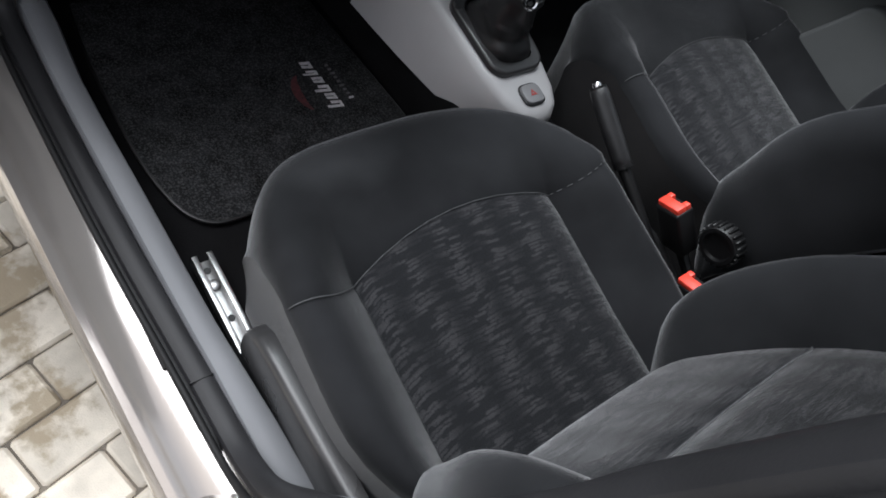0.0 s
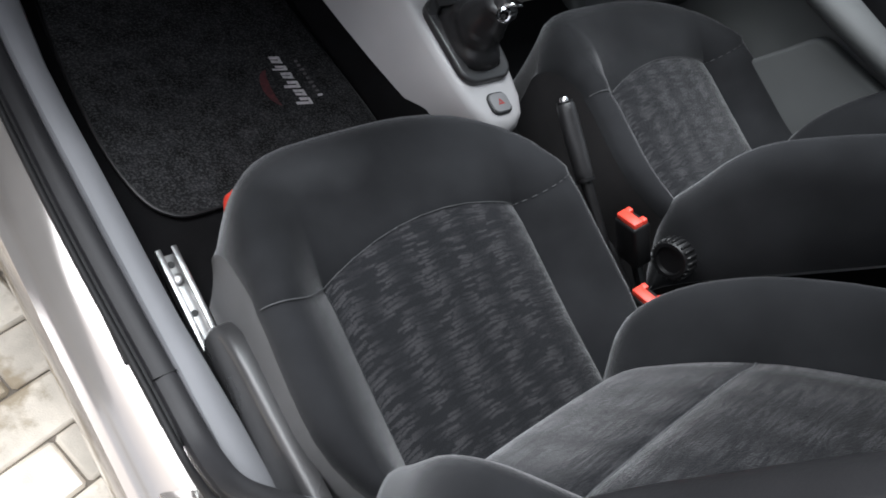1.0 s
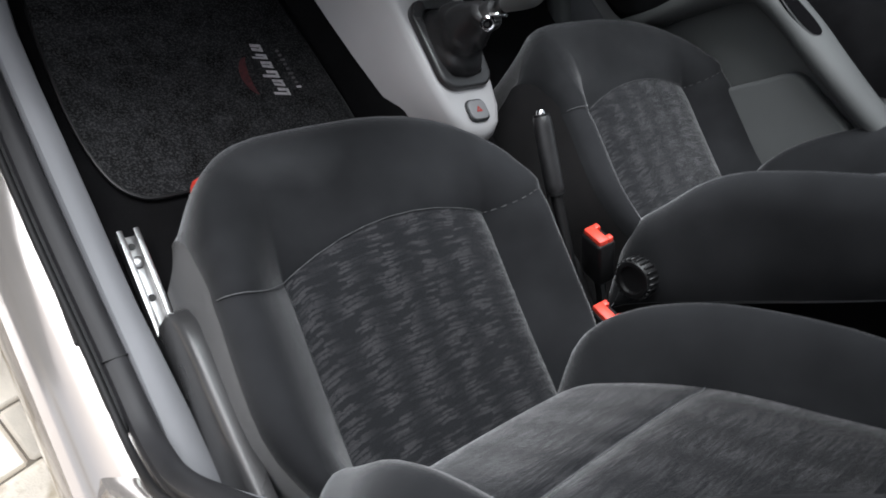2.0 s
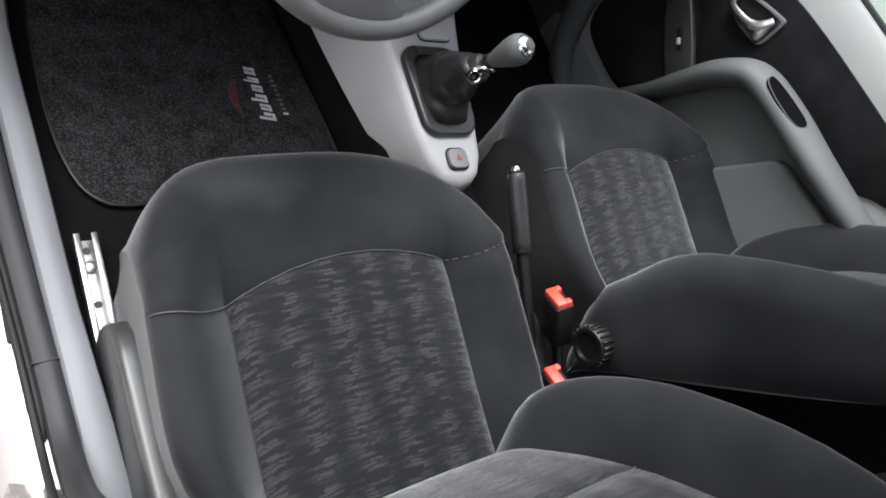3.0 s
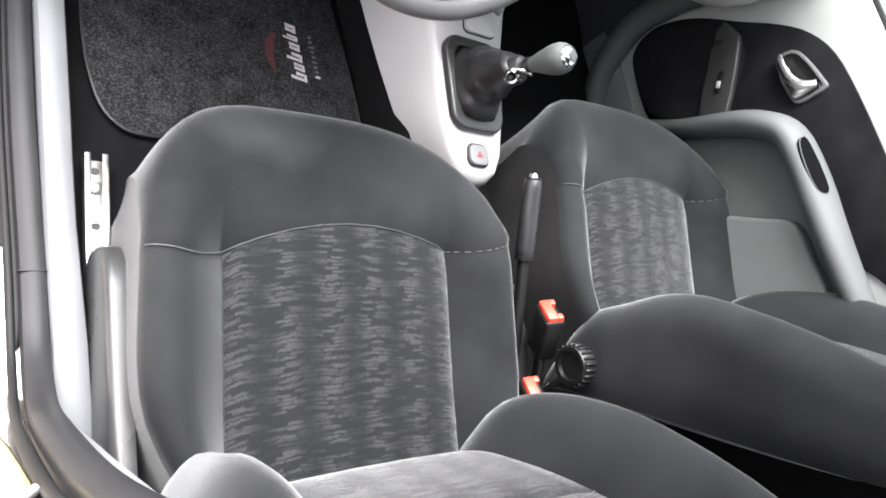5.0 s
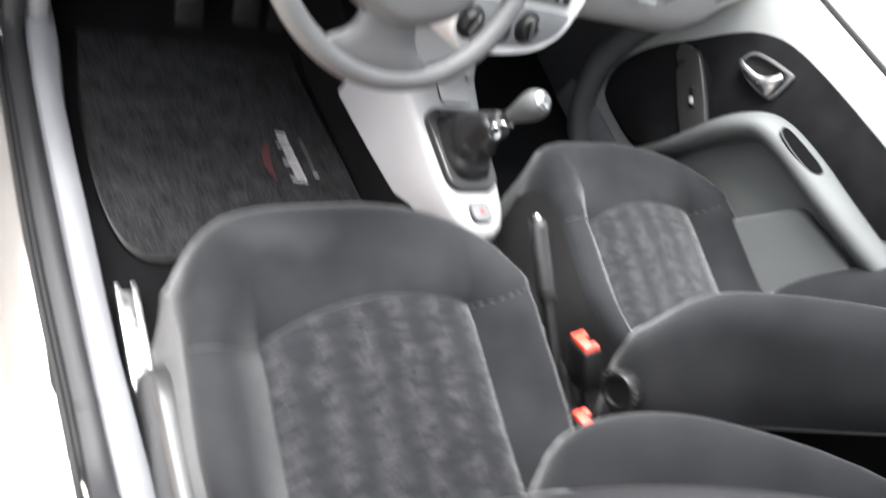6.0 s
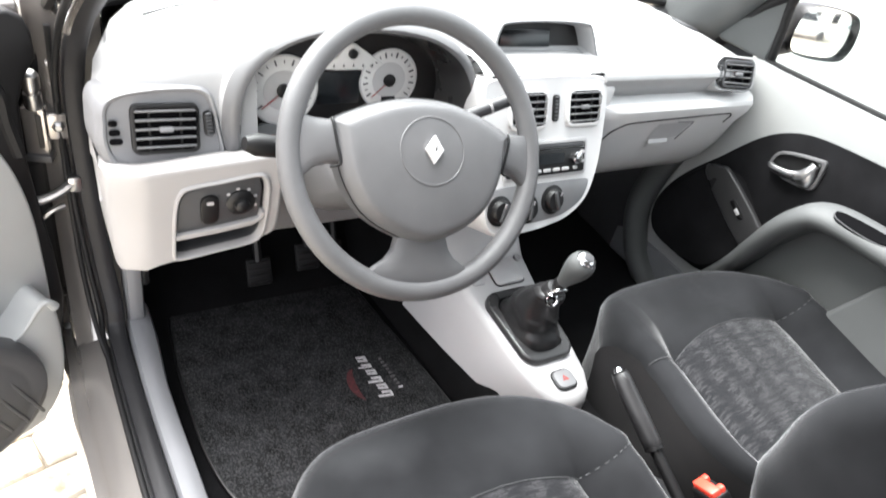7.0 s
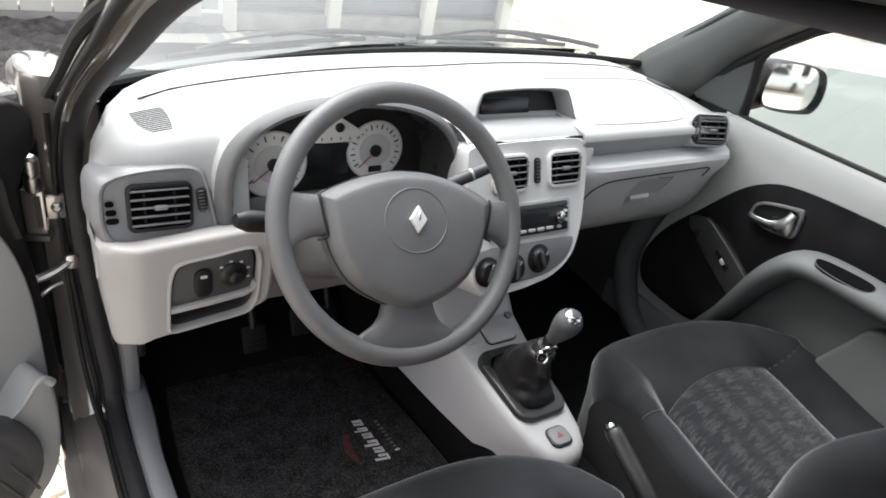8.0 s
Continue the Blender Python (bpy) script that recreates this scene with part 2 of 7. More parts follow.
GLASS = clear_glass("window_glass", (0.86, 0.93, 0.92))
MIRROR = material("mirror_glass", (0.66, 0.68, 0.68), 0.008, metal=1.0, var=0.0, bump=0.0)


# ---- geometry ----
def mesh_of(bm, name, mat, sharp=38):
    bmesh.ops.recalc_face_normals(bm, faces=bm.faces)
    me = bpy.data.meshes.new(name)
    bm.to_mesh(me)
    bm.free()
    me.materials.append(mat)
    for f in me.polygons:
        f.use_smooth = True
    me.set_sharp_from_angle(angle=radians(sharp))
    return me


def part(name, bm, mat, parent, label="", sharp=38):
    """One mesh, built in the world's place, as a part of a thing or of a part."""
    ob = new(name, mesh_of(bm, name, mat, sharp))
    ob.parent = parent
    if parent is not None and parent.type == "EMPTY":
        ob.matrix_parent_inverse = parent.matrix_basis.inverted()
    return tagged(ob, label)


def thing(name, at, label, category, group="", kind=""):
    ob = new(name)
    ob.matrix_basis = Matrix.Translation(at)
    ob.empty_display_size = 0.05
    return tagged(ob, label, category, group, kind)


def structure(name, bm, mat, label, category, sharp=38):
    return tagged(new(name, mesh_of(bm, name, mat, sharp)), label, category, kind="structure")


def rows_mesh(rows, bm=None, close=False):
    """A sheet through rows of points; close joins each row's ends."""
    bm = bm or bmesh.new()
    vs = [[bm.verts.new(p) for p in r] for r in rows]
    for a, b in zip(vs, vs[1:]):
        for i in range(len(a) - (0 if close else 1)):
            j = (i + 1) % len(a)
            bm.faces.new((a[i], a[j], b[j], b[i]))
    return bm, vs


def loft(rings, bm=None, caps=True):
    bm, vs = rows_mesh(rings, bm, True)
    if caps:
        bm.faces.new(vs[0][::-1])
        bm.faces.new(vs[-1])
    return bm


def smooth_path(pts, steps=6, closed=False):
    """Catmull-Rom through points."""
    pts = [Vector(p) for p in pts]
    n, out = len(pts), []
    for i in range(n if closed else n - 1):
        if closed:
            a, b, c, d = (pts[(i + k) % n] for k in (-1, 0, 1, 2))
        else:
            a, b, c, d = pts[max(i - 1, 0)], pts[i], pts[i + 1], pts[min(i + 2, n - 1)]
        for s in range(steps):
            t = s / steps
            out.append(0.5 * ((2 * b) + (c - a) * t + (2 * a - 5 * b + 4 * c - d) * t * t + (3 * b - a - 3 * c + d) * t ** 3))
    if not closed:
        out.append(pts[-1])
    return out


def sweep(path, section, up=(0, 0, 1), closed=False, bm=None, scale=None):
    """A section (side, up) carried along a path. side is the path's direction crossed with up."""
    path, rings = [Vector(p) for p in path], []
    n = len(path)
    for i, p in enumerate(path):
        a = path[i - 1] if (i or closed) else p
        b = path[(i + 1) % n] if (i < n - 1 or closed) else p
        d = (b - a).normalized()
        u = Vector(up(p) if callable(up) else up)
        s = d.cross(u).normalized()
        u = s.cross(d)
        k = scale(i / (n - 1)) if scale else 1
        rings.append([p + s * x * k + u * y * k for x, y in section])
    if closed:
        rings.append(rings[0])
        bm, _ = rows_mesh(rings, bm, True)
        bmesh.ops.remove_doubles(bm, verts=bm.verts, dist=1e-6)
        return bm
    return loft(rings, bm)


def ring(r, n=12, ry=None):
    return [(r * math.cos(2 * math.pi * i / n), (ry or r) * math.sin(2 * math.pi * i / n)) for i in range(n)]


def tube(path, r, n=10, up=(0, 0, 1), closed=False, bm=None, scale=None):
    return sweep(path, ring(r, n), up, closed, bm, scale)


def box(c, s, bev=0.003, turn=None, bm=None, seg=2):
    t = bmesh.new()
    bmesh.ops.create_cube(t, size=1)
    bmesh.ops.scale(t, vec=s, verts=t.verts)
    if bev:
        bmesh.ops.bevel(t, geom=t.edges[:], offset=min(bev, min(s) * 0.45), segments=seg, affect="EDGES", profile=0.5)
    m = Matrix.Translation(c) @ (turn or Matrix())
    bmesh.ops.transform(t, matrix=m, verts=t.verts)
    return merge(t, bm)


def merge(t, bm):
    if bm is None:
        return t
    me = bpy.data.meshes.new("tmp")
    t.to_mesh(me)
    t.free()
    bm.from_mesh(me)
    bpy.data.meshes.remove(me)
    return bm


def prism(outline, m, depth, bev=0.003, bm=None, seg=2, hole=None):
    """An outline in the plane of m, carried depth along m's z, with bevelled rims."""
    t = bmesh.new()
    lo = [t.verts.new((x, y, 0)) for x, y in outline]
    hi = [t.verts.new((x, y, depth)) for x, y in outline]
    n = len(lo)
    for i in range(n):
        t.faces.new((lo[i], lo[(i + 1) % n], hi[(i + 1) % n], hi[i]))
    if hole:
        hl = [t.verts.new((x, y, 0)) for x, y in hole]
        hh = [t.verts.new((x, y, depth)) for x, y in hole]
        k = len(hl)
        for i in range(k):
            t.faces.new((hl[i], hl[(i + 1) % k], hh[(i + 1) % k], hh[i]))
        for a, b in ((lo, hl), (hi, hh)):
            for i in range(n):
                t.faces.new((a[i], a[(i + 1) % n], b[(i + 1) % n], b[i]))
    else:
        t.faces.new(lo[::-1])
        t.faces.new(hi)
    if bev:
        rim = [e for e in t.edges if e.verts[0] in hi and e.verts[1] in hi]
        if hole:
            rim += [e for e in t.edges if e.verts[0] in hh and e.verts[1] in hh]
        t.normal_update()
        bmesh.ops.bevel(t, geom=rim, offset=bev, segments=seg, affect="EDGES", profile=0.5)
    bmesh.ops.transform(t, matrix=m, verts=t.verts)
    return merge(t, bm)


def rrect(w, h, r, n=5, cx=0.0, cy=0.0):
    out = []
    for sx, sy, a0 in ((1, 1, 0), (-1, 1, 90), (-1, -1, 180), (1, -1, 270)):
        for i in range(n):
            a = radians(a0 + 90 * i / (n - 1))
            out.append((cx + sx * (w / 2 - r) + r * math.cos(a), cy + sy * (h / 2 - r) + r * math.sin(a)))
    return out


def revolve(profile, m, n=20, bm=None):
    """Rings of (radius, height) about m's z."""
    rings = [[(r * math.cos(2 * math.pi * i / n), r * math.sin(2 * math.pi * i / n), z) for i in range(n)] for r, z in profile]
    t = loft(rings)
    bmesh.ops.transform(t, matrix=m, verts=t.verts)
    return merge(t, bm)


def axes(origin, x, y):
    """A pose from an origin and the directions of its x and y."""
    x = Vector(x).normalized()
    z = x.cross(Vector(y)).normalized()
    y = z.cross(x)
    m = Matrix((x, y, z)).transposed().to_4x4()
    m.translation = origin
    return m


def lerp(a, b, t):
    return a + (b - a) * t


def star(outline, c, n):
    """An outline read again at n even turns about c, so that two outlines can be joined point by point."""
    out = []
    for i in range(n):
        ca, sa = math.cos(2 * math.pi * i / n), math.sin(2 * math.pi * i / n)
        far = 0.0
        for (x0, y0), (x1, y1) in zip(outline, outline[1:] + outline[:1]):
            ex, ey = x1 - x0, y1 - y0
            det = ex * sa - ey * ca
            if abs(det) > 1e-12:
                r = (ex * (y0 - c[1]) - ey * (x0 - c[0])) / det
                s = (ca * (y0 - c[1]) - sa * (x0 - c[0])) / det
                if -1e-9 <= s <= 1 + 1e-9 and r > far:
                    far = r
        out.append((c[0] + far * ca, c[1] + far * sa))
    return out


def ease(v):
    v = max(0.0, min(1.0, v))
    return v * v * (3 - 2 * v)


def smooth2(pts, n=3):
    """A closed smooth outline through points of a plane."""
    return [(p.x, p.y) for p in smooth_path([(a, b, 0) for a, b in pts], n, True)]


def curve_at(table, s):
    """A value read from a short table of (place, value), by a smooth curve through its points."""
    n = len(table)
    if s <= table[0][0]:
        return table[0][1]
    if s >= table[-1][0]:
        return table[-1][1]
    i = max(k for k in range(n - 1) if table[k][0] <= s)

    def slope(k):
        lo, hi = table[max(k - 1, 0)], table[min(k + 1, n - 1)]
        return (hi[1] - lo[1]) / (hi[0] - lo[0])

    (a, u), (b, v) = table[i], table[i + 1]
    h = b - a
    t = (s - a) / h
    return ((1 + 2 * t) * u + t * h * slope(i)) * (1 - t) ** 2 + ((3 - 2 * t) * v + (t - 1) * h * slope(i + 1)) * t * t


def face_y(x, y, z):
    """A pose whose plane faces back along the car: its x is the car's right, its y is up."""
    return axes((x, y, z), (1, 0, 0), (0, 0, 1))

# ---- car body: the setting ----
def floor_pan():
    bm = bmesh.new()
    prof = [(-1.55, 0.30), (-0.6, 0.30), (0.2, 0.295), (0.95, 0.295), (1.08, 0.33), (1.22, 0.47), (1.34, 0.66), (1.36, 0.92)]
    rows = [[(x, y, z) for x in (-0.64, -0.3, -0.12, 0.12, 0.3, 0.66)] for y, z in prof]
    low = [[(x, y + 0.02, z - 0.03) for x, y, z in r] for r in rows]
    rows_mesh(rows, bm)
    rows_mesh(low, bm)
    return structure("floor", bm, CARPET, "black carpeted car floor rising to the pedals", "floor")


floor_pan()


def tunnel():
    rings = []
    for y, h, w in ((-1.5, 0.40, 0.10), (-0.3, 0.41, 0.10), (0.25, 0.415, 0.10), (0.5, 0.40, 0.105), (0.8, 0.43, 0.12), (1.2, 0.5, 0.15)):
        rings.append([(0.015 + sx * w * k, y, z) for sx, k, z in ((-1, 1.15, 0.28), (-1, 1.0, h - 0.05), (-1, 0.8, h - 0.01), (-1, 0.45, h),
                                                                  (1, 0.45, h), (1, 0.8, h - 0.01), (1, 1.0, h - 0.05), (1, 1.15, 0.28))])
    return structure("floor_tunnel", loft(rings), CARPET, "black carpeted tunnel between the front seats", "floor tunnel")


tunnel()

# Line of the driver's door opening, from the sill's front end back, up the rear pillar, along the roof and down the front pillar
OPENING = [(-0.684, 0.90, 0.368), (-0.679, 0.66, 0.366), (-0.672, 0.47, 0.366), (-0.660, 0.27, 0.366), (-0.657, 0.17, 0.378), (-0.658, 0.115, 0.42),
           (-0.662, 0.080, 0.49), (-0.668, 0.044, 0.62), (-0.668, -0.004, 0.79), (-0.664, -0.036, 0.97), (-0.646, -0.050, 1.06),
           (-0.622, -0.074, 1.16), (-0.594, -0.13, 1.26), (-0.566, -0.19, 1.33), (-0.548, -0.14, 1.366), (-0.545, 0.02, 1.375), (-0.626, 0.20, 1.338),
           (-0.660, 0.38, 1.268), (-0.671, 0.58, 1.160), (-0.678, 0.82, 1.032), (-0.688, 0.96, 0.93), (-0.699, 1.01, 0.82),
           (-0.698, 1.008, 0.68), (-0.689, 0.98, 0.50), (-0.682, 0.945, 0.41)]
OPEN_LINE = smooth_path(OPENING, 10, True)
MIDDLE = Vector((-0.1, 0.45, 0.85))


def outward(p):
    """The way out of the car's side, square to the opening's line."""
    return Vector((-1, 0, 0.25 if p.z > 0.9 else 0.0))


SCREEN_RIGHT = smooth_path([(0.688, 1.13, 0.955), (0.628, 0.94, 1.102), (0.588, 0.812, 1.19), (0.538, 0.605, 1.29), (0.488, 0.30, 1.372)], 4)
SCREEN_LEFT = smooth_path([(-0.715, 1.03, 0.940), (-0.705, 0.84, 1.045), (-0.695, 0.6, 1.175), (-0.66, 0.42, 1.27), (-0.61, 0.30, 1.335)], 4)


def screen_point(u, v):
    """A point of the bowed windscreen, u from -1 at the driver's side to 1, v from its foot to its top."""
    k = min(15, int(v * 16))
    f = v * 16 - k
    a, b = SCREEN_LEFT[k].lerp(SCREEN_LEFT[k + 1], f), SCREEN_RIGHT[k].lerp(SCREEN_RIGHT[k + 1], f)
    bow = 1 - u * u
    return a.lerp(b, (u + 1) / 2) + Vector((0, lerp(0.135, 0.03, v), lerp(0.008, 0.03, v) + 0.02 * math.sin(math.pi * v))) * bow


def door_seal():
    t = thing("door_seal", (-0.668, 0.5, 0.366), "black rubber door seal running round the open door frame", "door seal")
    lip = [(-0.012, -0.0155), (-0.012, 0.0150), (-0.003, 0.0160), (0.003, 0.0130), (0.0060, 0.0065), (0.0075, -0.001), (0.0072, -0.008), (0.0045, -0.0135), (-0.002, -0.0158)]
    part("bulb", sweep(OPEN_LINE, [(-a, b) for a, b in lip], outward, True), SEAL, t)
    edge = [p + Vector((-0.0195, 0, -0.001)) + (p - MIDDLE).normalized() * 0.007 for p in OPEN_LINE]
    part("outer_lip", sweep(edge, ring(0.0050, 10), outward, True), RUBBER, t, "thin outer lip of the rubber seal")
    low = smooth_path([(-0.702, 0.90, 0.3555), (-0.697, 0.66, 0.3555), (-0.6895, 0.47, 0.3555), (-0.679, 0.27, 0.3555), (-0.676, 0.17, 0.364)], 8)
    part("outer_lobe", sweep(low, ring(0.0105, 14, 0.0055), (0, 0, 1), scale=lambda s: min(1.0, 0.25 + 6 * s, 0.25 + 6 * (1 - s))), RUBBER, t, "second glossy lobe of the seal along the sill")
    part("joint", box((-0.660, 0.262, 0.3645), (0.031, 0.0014, 0.0200), 0.0004), BLACK, t, "butt joint of the seal")


door_seal()


def car_side():
    """Painted metal round the driver's opening."""
    t = thing("car_body", (-0.74, 0.5, 0.17), "bronze-grey metallic painted car body side around the open door", "car body", kind="structure")
    sec = [(-0.655, 0.352), (-0.686, 0.351), (-0.696, 0.349), (-0.710, 0.344), (-0.724, 0.337), (-0.736, 0.328), (-0.7405, 0.320),
           (-0.746, 0.3175), (-0.755, 0.314), (-0.762, 0.302), (-0.766, 0.28), (-0.764, 0.22), (-0.752, 0.17), (-0.70, 0.16), (-0.655, 0.20)]
    rings = [[(x - max(-0.012, min(0.016, 0.040 * (y - 0.35))), y, z) for x, z in sec] for y in (-0.5, -0.2, 0.0, 0.05, 0.3, 0.6, 0.75, 0.9, 1.02, 1.10)]
    part("rocker_panel", loft(rings), PAINT, t, "glossy painted sill with a pressed step")

    def pillar(zs, seal_y):
        rows = []
        for z in zs:
            y = seal_y(z)
            lean = max(0.0, z - 0.9) ** 1.5 * 0.36
            f = max(0.0, 1 - (z - 0.34) / 0.12) ** 2 * 0.03
            rows.append([(-0.640 + lean, y - 0.022, z), (-0.668 + lean, y - 0.016, z), (-0.684 + lean, y - 0.015 + f * 0.3, z),
                         (-0.705 + lean, y - 0.016 + f * 0.6, z), (-0.716 + lean, y - 0.026 + f, z), (-0.728 + lean, y - 0.05 + f, z),
                         (-0.738 + lean, y - 0.075 + f, z), (-0.742 + lean, y - 0.09, z), (-0.745 + lean, y - 0.30, z), (-0.745 + lean, y - 0.9, z)])
        bm, _ = rows_mesh(rows)
        return bm

    tab = [(0.34, 0.13), (0.42, 0.105), (0.49, 0.078), (0.62, 0.042), (0.79, -0.005), (0.97, -0.038), (1.06, -0.052), (1.16, -0.076), (1.26, -0.132), (1.33, -0.19)]

    def seal_y(z):
        for (a, u), (b, v) in zip(tab, tab[1:]):
            if z <= b:
                return u + (v - u) * (z - a) / (b - a)
        return tab[-1][1]

    zs = [0.34, 0.36, 0.38, 0.41, 0.45, 0.52, 0.62, 0.72, 0.84, 0.95]
    part("b_pillar", pillar(zs, seal_y), PAINT, t, "painted lower rear door pillar")
    # pillar above the belt is slim: only its front flange and outer cover
    rows = []
    for z in (0.95, 1.0, 1.05, 1.1, 1.16, 1.22, 1.28, 1.33):
        y, lean = seal_y(z), max(0.0, z - 0.9) ** 1.5 * 0.36
        rows.append([(-0.640 + lean, y - 0.012, z), (-0.672 + lean, y - 0.006, z), (-0.688 + lean, y - 0.012, z), (-0.698 + lean, y - 0.03, z),
                     (-0.702 + lean, y - 0.06, z), (-0.702 + lean, y - 0.13, z), (-0.66 + lean, y - 0.13, z)])
    part("b_pillar_cover", rows_mesh(rows)[0], DARK, t, "dark upper cover of the rear door pillar")
    # front hinge post
    rows = []
    for z in (0.30, 0.36, 0.42, 0.50, 0.60, 0.70, 0.80, 0.90, 0.97):
        k = max(0.0, 0.45 - z) * 0.7
        s = 0.985 - k + 0.022 * math.sin((z - 0.4) * 3)
        rows.append([(-0.65, s + 0.03, z), (-0.684, s + 0.012, z), (-0.700, s + 0.014, z), (-0.708, s + 0.022, z), (-0.722, s + 0.026, z),
                     (-0.736, s + 0.034, z), (-0.742, s + 0.045, z), (-0.752, s + 0.050, z), (-0.757, s + 0.075, z), (-0.757, s + 0.14, z)])
    part("hinge_post", rows_mesh(rows)[0], PAINT, t, "painted front door post")
    part("post_seam", tube(smooth_path([(-0.724, 1.015, 0.92), (-0.726, 1.012, 0.7), (-0.724, 0.985, 0.50), (-0.716, 0.925, 0.385), (-0.703, 0.83, 0.352), (-0.694, 0.70, 0.353), (-0.690, 0.3, 0.353)], 5), 0.0045, 8), RUBBER, t, "dark sealing bead on the post")
    # windscreen pillar and roof rail outside the seal
    rail = OPEN_LINE
    start = min(range(len(rail)), key=lambda i: (rail[i] - Vector((-0.566, -0.19, 1.33))).length)
    stop = min(range(len(rail)), key=lambda i: (rail[i] - Vector((-0.688, 0.96, 0.93))).length)
    run = rail[start:stop + 1]
    sec = [(-0.004, 0.004), (0.000, 0.011), (0.005, 0.016), (0.010, 0.018), (0.015, 0.017), (0.019, 0.013), (0.022, 0.009), (0.026, 0.008), (0.030, 0.011), (0.035, 0.017), (0.041, 0.020), (0.047, 0.019), (0.052, 0.014), (0.054, 0.006), (0.050, -0.006), (0.0, -0.012)]
    out = [p + Vector((-0.012, 0, 0)) for p in run]
    rings = []
    for i, p in enumerate(out):
        d = (out[min(i + 1, len(out) - 1)] - out[max(i - 1, 0)]).normalized()
        o = Vector((-0.9, 0, 0.35)).normalized()
        up = d.cross(o).normalized()
        if up.z < 0:
            up = -up
        o = (o - d * o.dot(d)).normalized()
        rings.append([p + up * a + o * b for a, b in sec])
    part("windscreen_pillar", loft(rings), PAINT, t, "painted left windscreen pillar and roof rail", 75)
    drip = [Vector(q[11]) + (Vector(q[11]) - Vector(q[7])) * 0.12 for q in rings[13:]]
    part("drip_rail", tube(drip, 0.0032, 8, up=(-1, 0, 0.2)), RUBBER, t, "black drip strip along the pillar")
    # front wing
    rows = []
    for y in (1.08, 1.2, 1.35, 1.5, 1.62, 1.72):
        d = (y - 1.08) * 0.22 + max(0, y - 1.6) ** 2 * 0.9
        rows.append([(-0.60, y, 0.915 - d), (-0.66, y, 0.905 - d), (-0.705, y, 0.885 - d), (-0.74, y, 0.83 - d), (-0.765, y, 0.76 - d), (-0.775, y, 0.66 - d), (-0.765, y, 0.4)])
    part("left_wing", rows_mesh(rows)[0], PAINT, t, "glossy painted left front wing")
    rows = [[(-x - 0.0, y, z) for x, y, z in r] for r in rows]
    part("right_wing", rows_mesh(rows)[0], PAINT, t, "glossy painted right front wing")
    # Added black sheet gives the shut gap its darkness and hides the ground
    part("wing_inner", box((-0.790, 1.085, 0.55), (0.105, 0.012, 0.66), 0.004), BLACK, t, "black sheet added to darken the shut gap behind the wing")
    part("wing_return", box((-0.770, 1.105, 0.33), (0.10, 0.02, 0.50), 0.006), PAINT, t, "painted rear edge of the left wing")
    rings = []
    for k, lift in ((1.0, -0.02), (1.0, 0.004), (0.93, 0.018), (0.78, 0.030), (0.5, 0.040), (0.15, 0.044)):
        rings.append([(-0.700 + 0.066 * k * math.cos(a) - 0.012 * math.sin(a), 1.60 + 0.15 * k * math.sin(a), 0.772 - 0.030 * k * math.sin(a) + lift) for a in [2 * math.pi * i / 20 for i in range(20)]])
    lamp = part("headlamp", loft(rings), STEEL, t, "clear bright headlamp at the wing's end")
    for dx in (-0.03, 0.018):
        part("lens_rib", tube(smooth_path([(-0.70 + dx, 1.49, 0.80), (-0.70 + dx * 0.6, 1.56, 0.822), (-0.70 + dx * 1.4, 1.68, 0.792)], 4), 0.0035, 6), DARK, lamp, "grey line in the headlamp")
    # Added black strip keeps the wing's bright rear edge dark
    part("wing_seal", tube(smooth_path([(-0.655, 1.066, 0.912), (-0.690, 1.064, 0.905), (-0.715, 1.062, 0.888), (-0.742, 1.062, 0.845), (-0.765, 1.066, 0.77), (-0.772, 1.07, 0.66)], 4), 0.013, 10, up=(0, 1, 0)), RUBBER, t, "black strip added along the wing's rear edge")
    # bonnet
    rows = []
    for y in (1.30, 1.34, 1.42, 1.52, 1.65, 1.75, 1.85, 1.92):
        row = []
        for i in range(15):
            u = -1 + 2 * i / 14
            d = (y - 1.3) * 0.25 + max(0, y - 1.8) ** 2 * 0.7
            yy = y - 0.20 * u * u * max(0, (1.65 - y) / 0.35 if y < 1.65 else 0)
            row.append((0.60 * u, yy, 0.938 - d - 0.015 * abs(u) ** 3 + 0.006 * math.cos(u * 6)))
        rows.append(row)
    part("bonnet", rows_mesh(rows)[0], PAINT, t, "bronze-grey bonnet bright with sky reflections")
    # scuttle under the wipers
    rows = [[screen_point(u, 0.0) + Vector((0, k, h)) for u in [-1 + i / 8 for i in range(17)]]
            for k, h in ((-0.01, -0.004), (0.02, -0.018), (0.07, -0.022), (0.12, -0.024))]
    part("scuttle", rows_mesh(rows)[0], WHEEL, t, "black plastic scuttle under the windscreen")
    # roof skin
    rows = []
    for y, h in ((0.27, 1.365), (0.12, 1.392), (-0.1, 1.41), (-0.5, 1.42), (-1.0, 1.40), (-1.4, 1.33)):
        rows.append([(u * 0.555, y, h - 0.035 * abs(u) ** 2.5) for u in [-1 + i / 6 for i in range(13)]])
    part("roof", rows_mesh([[(x, y, z + 0.02) for x, y, z in r] for r in rows])[0], PAINT, t, "painted roof panel")
    return rows


ROOF = car_side()
structure("ceiling", rows_mesh([[(x, y, z - 0.012) for x, y, z in r] for r in ROOF])[0], HEADLINER, "grey cloth headliner", "ceiling")


def roof_rail_trim():
    run = [p + Vector((0.022, 0, 0.002)) for p in OPEN_LINE if p.z > 1.3 and -0.14 < p.y < 0.16]
    structure("trim", sweep(run, ring(0.016, 10, 0.013), (-1, 0, 0.3)), HEADLINER, "dark grey roof rail trim over the door", "roof trim")


roof_rail_trim()


